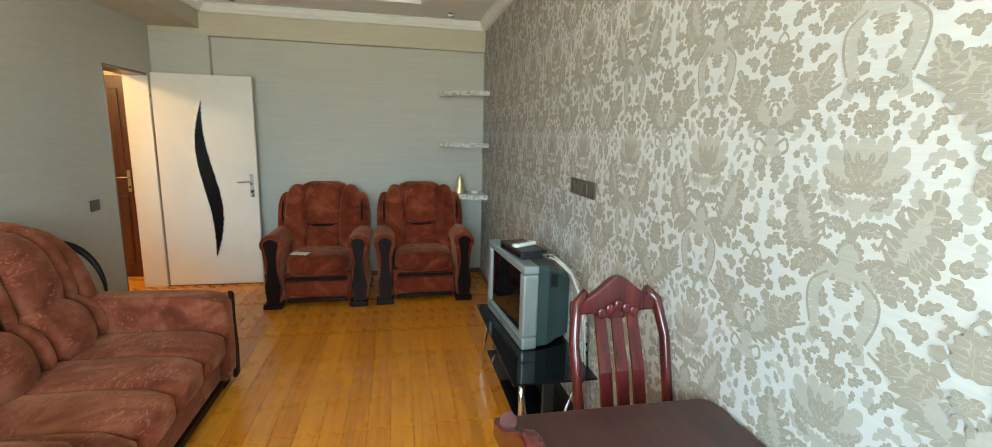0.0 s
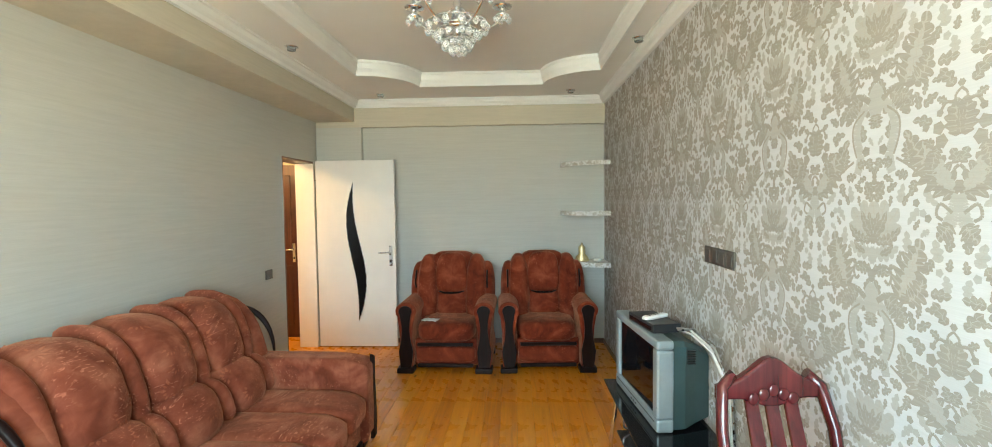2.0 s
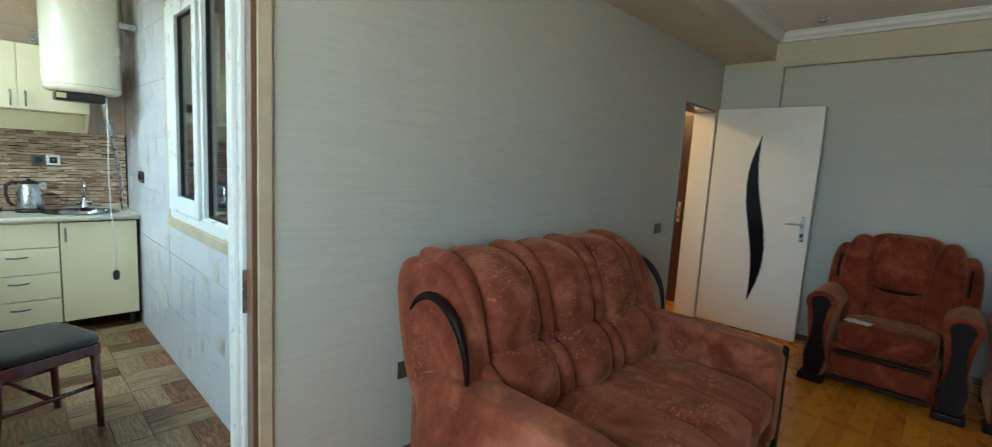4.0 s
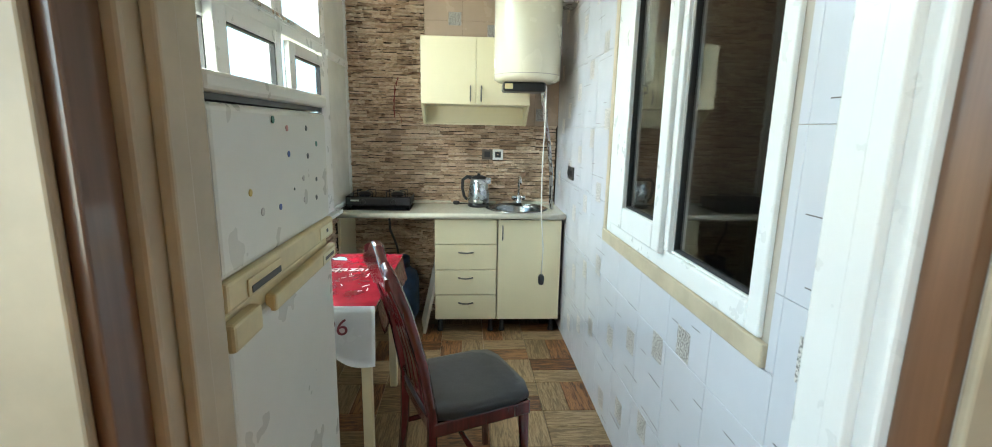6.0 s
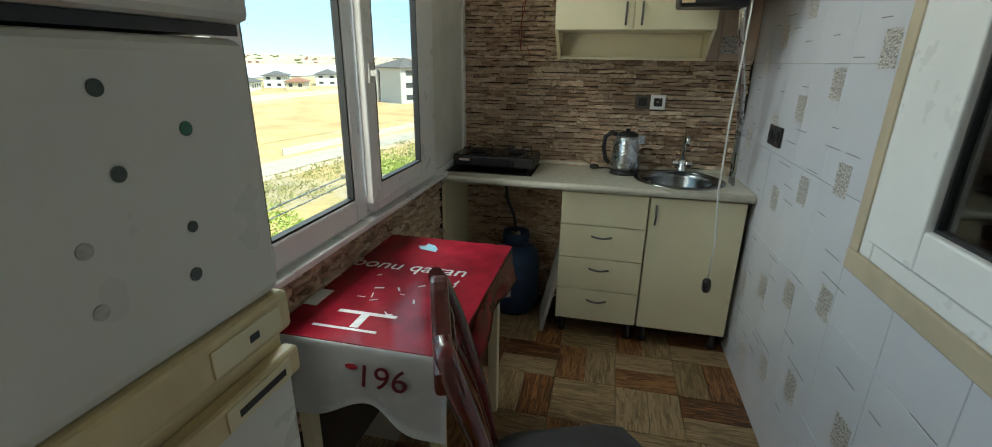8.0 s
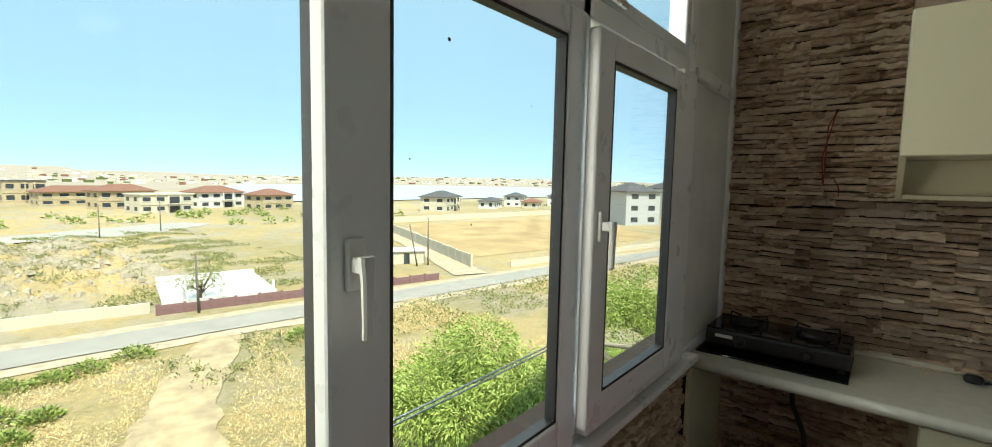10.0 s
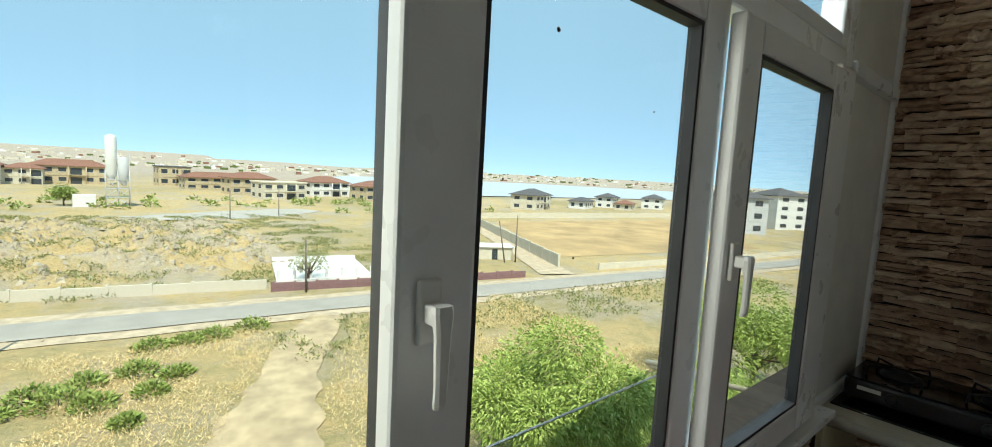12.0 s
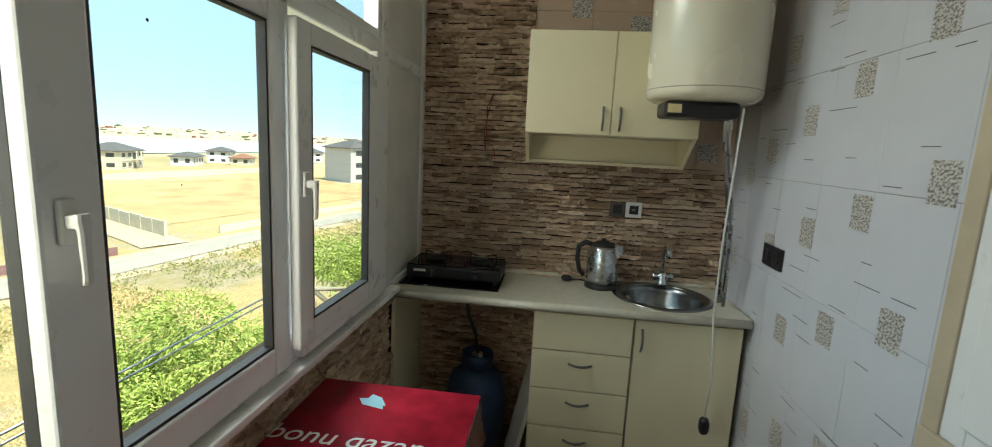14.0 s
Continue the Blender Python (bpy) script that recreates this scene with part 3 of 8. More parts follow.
# ---- living room: the damask ornament ----
def damask_faces():
    """One repeat of the ornament as flat strips: (tone, quads of (u, v)); mirrored about u = 0."""
    out = []
    order = [0]

    def leaf(tone, u, v, ang, length, width, curl=0.0, lobes=5, depth=0.45):
        order[0] += 1
        length, width, lobes, depth = length * 1.09, width * 1.40, int(lobes * 1.15) + 1, min(0.58, depth + 0.10)
        a = radians(ang)
        n = 5 * lobes + 2
        p = Vector((u, v))
        left, right = [], []
        for i in range(n + 1):
            s = i / n
            d = Vector((math.cos(a + radians(curl) * s), math.sin(a + radians(curl) * s)))
            nrm = Vector((-d.y, d.x))
            env = math.sin(math.pi * min(1, 0.06 + 0.94 * s) ** 0.75) ** 0.8
            w = width * 0.5 * env * (1 - depth + depth * abs(math.sin(math.pi * lobes * s)))
            w2 = width * 0.5 * env * (1 - depth + depth * abs(math.sin(math.pi * lobes * s + 0.7)))
            back = d * width * 0.07 * abs(math.sin(math.pi * lobes * s))
            left.append(p + nrm * w + back)
            right.append(p - nrm * w2 + back)
            p = p + d * length / n
        for i in range(n):
            order[0] += 0.02
            out.append((tone, order[0], (left[i], left[i + 1], right[i + 1], right[i])))
        # pale midrib and side veins
        order[0] += 0.2
        rib = [(l + r) / 2 for l, r in zip(left, right)]
        for i in range(1, n - 1):
            d = (rib[i + 1] - rib[i]).normalized()
            q = Vector((-d.y, d.x)) * width * 0.025
            out.append((2, order[0], (rib[i] + q, rib[i + 1] + q * 0.9, rib[i + 1] - q * 0.9, rib[i] - q)))
            if i % 4 == 2 and width > 0.03:
                for edge in (left, right):
                    tip = rib[i].lerp(edge[min(n, i + 2)], 0.82)
                    e = (tip - rib[i]).normalized()
                    k = Vector((-e.y, e.x)) * width * 0.022
                    out.append((2, order[0] + 0.05, (rib[i] + k, tip + k * 0.3, tip - k * 0.3, rib[i] - k)))

    def disc(tone, u, v, r, ru=None, n=10):
        ru = ru or r
        order[0] += 1
        for i in range(n):
            a, b = 2 * math.pi * i / n, 2 * math.pi * (i + 1) / n
            k1, k2 = (1 + 0.12 * math.cos(5 * a)), (1 + 0.12 * math.cos(5 * b))
            order[0] += 0.01
            out.append((tone, order[0], (Vector((u, v)), Vector((u + ru * k1 * math.cos(a), v + r * k1 * math.sin(a))), Vector((u + ru * k2 * math.cos(b), v + r * k2 * math.sin(b))))))

    def stem(tone, pts, w, beads=0):
        order[0] += 1
        n = 14
        P = []
        for i in range(n + 1):
            s = i / n * (len(pts) - 1)
            k = min(int(s), len(pts) - 2)
            f = s - k
            g = lambda j: Vector(pts[max(0, min(len(pts) - 1, j))])
            P.append(0.5 * ((2 * g(k)) + (g(k + 1) - g(k - 1)) * f + (2 * g(k - 1) - 5 * g(k) + 4 * g(k + 1) - g(k + 2)) * f * f + (3 * g(k) - g(k - 1) - 3 * g(k + 1) + g(k + 2)) * f ** 3))
        for i in range(n):
            d = (P[i + 1] - P[i]).normalized()
            nn = Vector((-d.y, d.x)) * w / 2
            k1 = 1 + (0.3 * abs(math.sin(i * 1.9)) if beads else 0)
            order[0] += 0.02
            out.append((tone, order[0], (P[i] + nn * k1, P[i + 1] + nn, P[i + 1] - nn * k1, P[i] - nn)))

    # blossom
    for ang, ln, w in ((90, 0.085, 0.05), (62, 0.092, 0.05), (34, 0.098, 0.052), (8, 0.085, 0.045)):
        leaf(1, 0.006, -0.03, ang, ln, w, 18, 3, 0.3)
    leaf(0, 0.004, -0.035, 48, 0.075, 0.022, 25, 2, 0.3)
    leaf(0, 0.012, -0.045, -8, 0.085, 0.026, 75, 4)
    leaf(0, 0.004, -0.02, 78, 0.05, 0.018, -8, 2)
    disc(0, 0.0, -0.04, 0.014)
    leaf(0, 0.004, 0.062, 48, 0.05, 0.026, 20, 3)
    leaf(0, 0.002, 0.085, 65, 0.04, 0.018, -60, 2)
    disc(0, 0.0, 0.112, 0.009)
    leaf(0, 0.0, 0.118, 80, 0.03, 0.012, 10, 1)
    disc(0, 0.024, 0.104, 0.007)
    # under the blossom
    leaf(1, 0.004, -0.075, -12, 0.082, 0.034, 55, 4)
    leaf(0, 0.028, -0.078, 8, 0.05, 0.016, 60, 3)
    disc(1, 0.0, -0.085, 0.024, 0.016)
    leaf(0, 0.004, -0.125, 14, 0.055, 0.028, -40, 3)
    stem(0, [(0.006, -0.13), (0.04, -0.108), (0.068, -0.125), (0.06, -0.155), (0.046, -0.145)], 0.009)
    disc(0, 0.066, -0.108, 0.008)
    disc(0, 0.0, -0.14, 0.018, 0.013)
    # urn and branches
    disc(1, 0.0, -0.205, 0.046, 0.026, 14)
    leaf(0, 0.002, -0.24, -75, 0.035, 0.03, 0, 3)
    stem(0, [(0.022, -0.205), (0.05, -0.185), (0.09, -0.178), (0.125, -0.15)], 0.016, 1)
    leaf(0, 0.09, -0.185, 62, 0.155, 0.078, 12, 6)
    leaf(1, 0.105, -0.165, 66, 0.10, 0.03, 10, 4)
    leaf(0, 0.12, -0.185, 30, 0.07, 0.05, 50, 4)
    leaf(0, 0.05, -0.19, -20, 0.085, 0.045, -62, 5)
    leaf(0, 0.075, -0.20, -5, 0.06, 0.03, -80, 4)
    disc(0, 0.098, -0.245, 0.011)
    # twisted ribbon down to the next row
    stem(1, [(0.03, -0.21), (0.062, -0.25), (0.066, -0.30), (0.05, -0.35), (0.062, -0.395)], 0.026, 1)
    stem(0, [(0.04, -0.225), (0.078, -0.255), (0.082, -0.30), (0.066, -0.35)], 0.006)
    leaf(0, 0.06, -0.375, 155, 0.032, 0.024, 20, 2)
    disc(0, 0.03, -0.335, 0.014)
    leaf(0, 0.02, -0.355, -100, 0.035, 0.025, -20, 2)
    # big V of acanthus, meeting at the half-drop point
    leaf(0, 0.245, -0.455, 146, 0.20, 0.07, -28, 7)
    leaf(1, 0.235, -0.44, 138, 0.13, 0.03, -24, 5)
    leaf(0, 0.185, -0.42, 88, 0.06, 0.045, 30, 3)
    leaf(1, 0.20, -0.425, 80, 0.05, 0.022, 20, 2)
    leaf(0, 0.115, -0.375, 100, 0.05, 0.03, 8, 3)
    stem(0, [(0.245, -0.455), (0.18, -0.43), (0.12, -0.385), (0.075, -0.36)], 0.007)
    # trunk below the V
    stem(1, [(0.25, -0.455), (0.242, -0.48), (0.238, -0.50), (0.225, -0.525)], 0.03, 1)
    leaf(0, 0.232, -0.52, -118, 0.045, 0.04, -30, 3)
    stem(0, [(0.235, -0.495), (0.205, -0.475), (0.195, -0.50), (0.212, -0.512)], 0.008)
    # tulip and berries inside the V
    leaf(0, 0.247, -0.325, 112, 0.075, 0.045, -35, 4, 0.25)
    leaf(0, 0.249, -0.325, 95, 0.05, 0.016, 0, 2)
    disc(0, 0.195, -0.305, 0.015)
    disc(0, 0.203, -0.335, 0.016)
    leaf(0, 0.195, -0.345, -110, 0.05, 0.03, 10, 3)
    leaf(0, 0.185, -0.34, 170, 0.028, 0.02, -20, 2)
    leaf(0, 0.248, -0.385, 128, 0.034, 0.026, -20, 2)
    stem(0, [(0.248, -0.39), (0.236, -0.402), (0.241, -0.415)], 0.008)
    # small crest over the tulip
    stem(0, [(0.25, -0.225), (0.235, -0.24), (0.24, -0.262), (0.25, -0.265)], 0.006)
    stem(0, [(0.248, -0.262), (0.215, -0.25), (0.20, -0.268)], 0.008)
    leaf(0, 0.212, -0.25, 140, 0.024, 0.016, 30, 2)
    disc(0, 0.25, -0.215, 0.008)
    disc(0, 0.198, -0.272, 0.009)
    # small sprays that fill the ground between the large motifs
    rnd = random.Random(11)
    seen = [(q[0] + q[len(q) // 2]) / 2 for _, _, q in out]
    count = 0
    for _ in range(1500):
        u, v = rnd.uniform(0.008, 0.241), rnd.uniform(-0.41, 0.12)
        ang = rnd.uniform(0, 360)
        ln = rnd.uniform(0.026, 0.055)
        tip = Vector((u, v)) + Vector((math.cos(radians(ang)), math.sin(radians(ang)))) * ln
        mid = (Vector((u, v)) + tip) / 2
        if not 0.004 < tip.x < 0.245:
            continue
        if any(min((p - c - Vector((0, k * 0.53))).length for k in (-1, 0, 1)) < lim for p in seen for c, lim in ((Vector((u, v)), 0.012), (mid, 0.013), (tip, 0.010))):
            continue
        order[0] = -0.9 + count * 0.03
        count += 1
        k0 = len(out)
        if rnd.random() < 0.2:
            disc(rnd.choice((0, 1)), mid.x, mid.y, 0.010)
        else:
            leaf(0 if rnd.random() < 0.6 else 1, u, v, ang, ln, ln * rnd.uniform(0.38, 0.6), rnd.uniform(-50, 50), 2)
        seen += [(q[0] + q[len(q) // 2]) / 2 for _, _, q in out[k0::2]]
        if count >= 90:
            break
    return out


PERIOD_Y, PERIOD_Z = 0.498, 0.53


def build_damask():
    cell = damask_faces()
    for tone in (0, 1, 2):
        verts, faces = [], []
        for i in range(-5, 10):
            for j in range(-1, 6):
                for side in (1, -1):
                    cy, cz = -0.272 + i * PERIOD_Y, 1.505 + (j - 2) * PERIOD_Z
                    for t, lift, q in cell:
                        if t != tone:
                            continue
                        pts = [(XR - 0.0012 - 0.00006 * lift - (0.00003 if side > 0 else 0), cy - side * p.x, cz + p.y) for p in q]
                        if any(y > YF - 0.004 or y < YS + 0.004 or z < 0.005 or z > 2.598 for _, y, z in pts):
                            continue
                        k = len(verts)
                        verts += pts
                        faces.append(tuple(range(k, k + len(pts))) if side > 0 else tuple(range(k + len(pts) - 1, k - 1, -1)))
        me = bpy.data.meshes.new("damask_ornament")
        me.from_pydata(verts, [], faces)
        me.materials.append((M["damask_dark"], M["damask_light"], M["damask_vein"])[tone])
        ob = new("damask_ornament", me)
        ob.parent = wall_east
        tagged(ob, label=("beige damask leaves", "pale grey damask leaves", "fine pale veins of the damask")[tone])


M["damask_dark"] = fibre_wallpaper("damask_beige", (0.315, 0.275, 0.228), (0.425, 0.38, 0.325))
M["damask_vein"] = fibre_wallpaper("damask_vein", (0.42, 0.38, 0.33), (0.51, 0.47, 0.415))
M["damask_light"] = fibre_wallpaper("damask_grey", (0.425, 0.40, 0.36), (0.52, 0.495, 0.455))
build_damask()


# ---- living room: doors, switches, shelves ----
def lever_handle(parent, x, y, z, facing, mat):
    """Lever handle on an upright plate; facing: -1 or +1 along y."""
    f = facing
    h = part("door_handle", box((x - 0.018, y, z - 0.11), (x + 0.018, y + f * 0.008, z + 0.11), 0.004), mat, parent, "brushed metal lever handle")
    bm = tube([(x, y + f * 0.005, z + 0.04), (x, y + f * 0.05, z + 0.04), (x - 0.03, y + f * 0.055, z + 0.042), (x - 0.12, y + f * 0.05, z + 0.036)], 0.009, 8)
    part("lever", bm, mat, h)
    part("keyhole", lathe([(0.012, 0), (0.012, 0.006), (0.006, 0.007)], 12, m=pose(x, y + f * 0.008, z - 0.06, 90 * f, 0, 0)), M["black"], h)
    return h


def glass_leaf_outline(x0, z0, n=24):
    """Slender wavy insert: two S-curves that meet in points."""
    h = 1.52
    a, b = [], []
    for i in range(n + 1):
        s = i / n
        mid = -0.055 * math.sin(2 * math.pi * (s * 0.92 + 0.04))
        w = (0.072 - 0.014 * s) * math.sin(math.pi * s) ** 0.95
        a.append((x0 + mid * -1 - w, z0 + s * h))
        b.append((x0 + mid * -1 + w, z0 + s * h))
    return a + b[1:-1][::-1]


def hall_door():
    d = thing("door_1", "white painted door standing open with a wavy dark glass insert", "door", kind="structure")
    d.matrix_basis = pose(XL + 0.025, 4.035, 0, 0, 0, -0.5)
    part("door_leaf", box((0, -0.04, 0.012), (0.855, 0, 2.03), 0.003), M["door_white"], d)
    part("glass_insert", prism(glass_leaf_outline(0.425, 0.29), "y", -0.043, -0.0405), M["black_glass"], d, "narrow wavy dark glass insert")
    part("insert_rim", tube([(x, -0.0425, z) for x, z in glass_leaf_outline(0.425, 0.29)], 0.004, 6, closed=True), M["steel"], d)
    lever_handle(d, 0.805, -0.04, 1.0, -1, M["steel"])
    for z in (0.25, 1.78):
        part("hinge", tube([(-0.002, -0.046, z - 0.05), (-0.002, -0.046, z + 0.05)], 0.007, 8), M["steel"], d)
    # jamb lining and casing in warm light
    j = thing("door_frame_1", "pale wooden door lining with a lock strip", "door frame", kind="structure")
    part("jamb", box((-0.121, HALL[1] - 0.025, 0), (XL + 0.004, HALL[1] + 0.001, HALL[2]), 0.003), M["door_white"], j)
    part("jamb", box((-0.121, HALL[0] - 0.001, 0), (XL + 0.003, HALL[0] + 0.012, HALL[2]), 0.003), M["brown_trim"], j)
    part("head", box((-0.121, HALL[0] + 0.012, HALL[2] - 0.02), (XL + 0.003, HALL[1] - 0.025, HALL[2] + 0.001), 0.003), M["brown_trim"], j)


hall_door()

hd = thing("hall_inner_door", "dark red-brown wooden door of the hall", "door")
hd.matrix_basis = pose(-0.63, 4.37, 0, 0, 0, 0)
part("door_leaf", box((-0.5, 0, 0.005), (0.36, 0.045, 2.02), 0.004), M["hall_door"], hd)
for x0, x1 in ((-0.42, -0.1), (-0.04, 0.28)):
    for z0, z1 in ((0.15, 0.85), (1.0, 1.9)):
        part("door_panel", box((x0, -0.012, z0), (x1, 0.001, z1), 0.01), M["hall_door"], hd)
lever_handle(hd, 0.3, 0.0, 1.0, -1, M["chrome"])
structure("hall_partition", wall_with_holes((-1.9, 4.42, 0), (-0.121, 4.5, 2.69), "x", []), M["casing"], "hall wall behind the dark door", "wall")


def switch_plate(name, x, y, z, axis, n, label, mat, w=0.082):
    """Square plates in a row on a wall; axis: outward normal '+x', '-x', '-y' or '+x'."""
    s = thing(name, label, "switch" if name.endswith("switch") else "socket")
    for i in range(n):
        o = (i - (n - 1) / 2) * w
        if axis in ("+x", "-x"):
            k = 1 if axis == "+x" else -1
            part("plate", box((min(x, x + k * 0.01), y + o - w / 2 + 0.001, z - 0.041), (max(x, x + k * 0.01), y + o + w / 2 - 0.001, z + 0.041), 0.003), mat, s)
            part("rocker", box((min(x + k * 0.0101, x + k * 0.014), y + o - 0.027, z - 0.027), (max(x + k * 0.0101, x + k * 0.014), y + o + 0.027, z + 0.027), 0.002), mat, s)
        else:
            part("plate", box((x + o - w / 2 + 0.001, y - 0.01, z - 0.041), (x + o + w / 2 - 0.001, y, z + 0.041), 0.003), mat, s)
            part("rocker", lathe([(0.022, 0), (0.022, 0.004), (0.019, 0.005), (0.018, 0.001)], 16, m=pose(x + o, y - 0.0101, z, 90, 0, 0)), M["black"], s)
    return s


switch_plate("wall_switch", XL, 3.0, 0.955, "+x", 1, "square bronze light switch on the plain wall", M["brown_switch"], 0.11)
switch_plate("triple_switch", XR, 1.19, 1.30, "-x", 4, "row of bronze switch plates on the damask wall", M["brown_switch"])
switch_plate("low_socket", XL, 0.52, 0.44, "+x", 1, "dark socket low on the plain wall beside the sofa", M["brown_switch"])


def corner_shelf(z):
    """Quarter-round corner shelf whose edge carries the damask paper."""
    s = thing("corner_shelf", "quarter-round corner shelf edged with damask wallpaper", "shelf", "corner shelves")
    n = 14
    r = 0.46
    arc = [(XR - 0.003 - r * math.cos(math.pi / 2 * i / n), YP - 0.002 - r * 0.86 * math.sin(math.pi / 2 * i / n)) for i in range(n + 1)]
    part("board", prism([(XR - 0.003, YP - 0.002)] + arc, "z", z, z + 0.018), M["white_paint"], s)
    bm = bmesh.new()
    for (ax, ay), (bx, by) in zip(arc, arc[1:]):
        v = [bm.verts.new(p) for p in ((ax, ay, z - 0.025), (bx, by, z - 0.025), (bx, by, z + 0.022), (ax, ay, z + 0.022))]
        bm.faces.new(v)
    g = bmesh.ops.extrude_face_region(bm, geom=bm.faces[:])
    for v in [e for e in g["geom"] if isinstance(e, bmesh.types.BMVert)]:
        v.co += (Vector((XR, YP, v.co.z)) - v.co).normalized() * -0.006
    part("edge_strip", bm, M["damask_edge"], s, "wallpapered edge strip")


def blotch_paper():
    n = Nodes("damask_edge_paper")
    f = n.noise(34, 3, 0.5, dist=1.5)
    return n.done(n.ramp(f, [(0.46, (0.45, 0.40, 0.33)), (0.52, (0.74, 0.72, 0.69))]), 0.7)


M["damask_edge"] = blotch_paper()
for z in (1.955, 1.44, 0.91):
    corner_shelf(z)

orn = thing("gilt_ornament", "small gilt seated ornament on the lowest corner shelf", "ornament")
bm = lathe([(0.05, 0), (0.055, 0.012), (0.045, 0.03), (0.048, 0.05), (0.03, 0.085), (0.034, 0.1), (0.022, 0.125), (0.028, 0.15), (0.012, 0.175), (0.004, 0.2)], 14)
for v in bm.verts:
    v.co.x *= 1.25 + 0.25 * math.sin(v.co.z * 60)
M["gilt"] = plain("gilt", (0.62, 0.50, 0.26), 0.3, 0.6, vary=0.2, scale=50)
part("body", bm, M["gilt"], orn)
orn.matrix_basis = pose(2.95, 3.97, 0.929)
dish = thing("glass_dish", "small clear glass dish on the corner shelf", "dish")
part("bowl", lathe([(0.03, 0), (0.04, 0.01), (0.05, 0.035), (0.046, 0.034), (0.034, 0.012), (0.0, 0.01)], 16), M["white_plastic"], dish)
dish.matrix_basis = pose(3.1, 3.93, 0.929)


# ---- upholstery ----
def recline(k, z0, top=0.0, bulge=0.0):
    """Leans a body back (towards -x) with height."""
    def fn(p, s):
        h = p.z + s.z
        q = Vector(p)
        q.x -= k * h
        if top:
            q.x -= top * max(0, (h / (2 * s.z)) - 0.6) ** 2
        return q
    return fn


def sprigs(cushion, toward, count, seed):
    """Raised leafy sprigs pressed into the pile of a cushion's outer side."""
    rnd = random.Random(seed)
    me = cushion.data
    spots = [p for p in me.polygons if p.normal.dot(toward) > 0.45]
    bm = bmesh.new()
    for _ in range(count):
        p = rnd.choice(spots)
        nrm = p.normal.normalized()
        u = nrm.cross(Vector((0, 0, 1))).normalized()
        w = nrm.cross(u)
        a0 = rnd.uniform(0, 6.28)
        for k in range(rnd.choice((4, 6, 7))):
            a = a0 + (k - 3) * 0.55
            d = u * math.cos(a) + w * math.sin(a)
            q = nrm.cross(d)
            ln, wd = rnd.uniform(0.026, 0.05), rnd.uniform(0.006, 0.010)
            c = p.center + d * rnd.uniform(0.008, 0.02)
            base = [c - nrm * 0.004, c + d * ln * 0.5 + q * wd - nrm * 0.003, c + d * ln - nrm * 0.004, c + d * ln * 0.5 - q * wd - nrm * 0.003]
            ring = [bm.verts.new(v) for v in base]
            top = bm.verts.new(c + d * ln * 0.5 + nrm * 0.0035)
            for i in range(4):
                bm.faces.new((ring[i], ring[(i + 1) % 4], top))
    tagged(part("embossed_pattern", bm, M["velour_sprig"], cushion, smooth=True), "raised leafy pattern in the pile", kind="stuff")


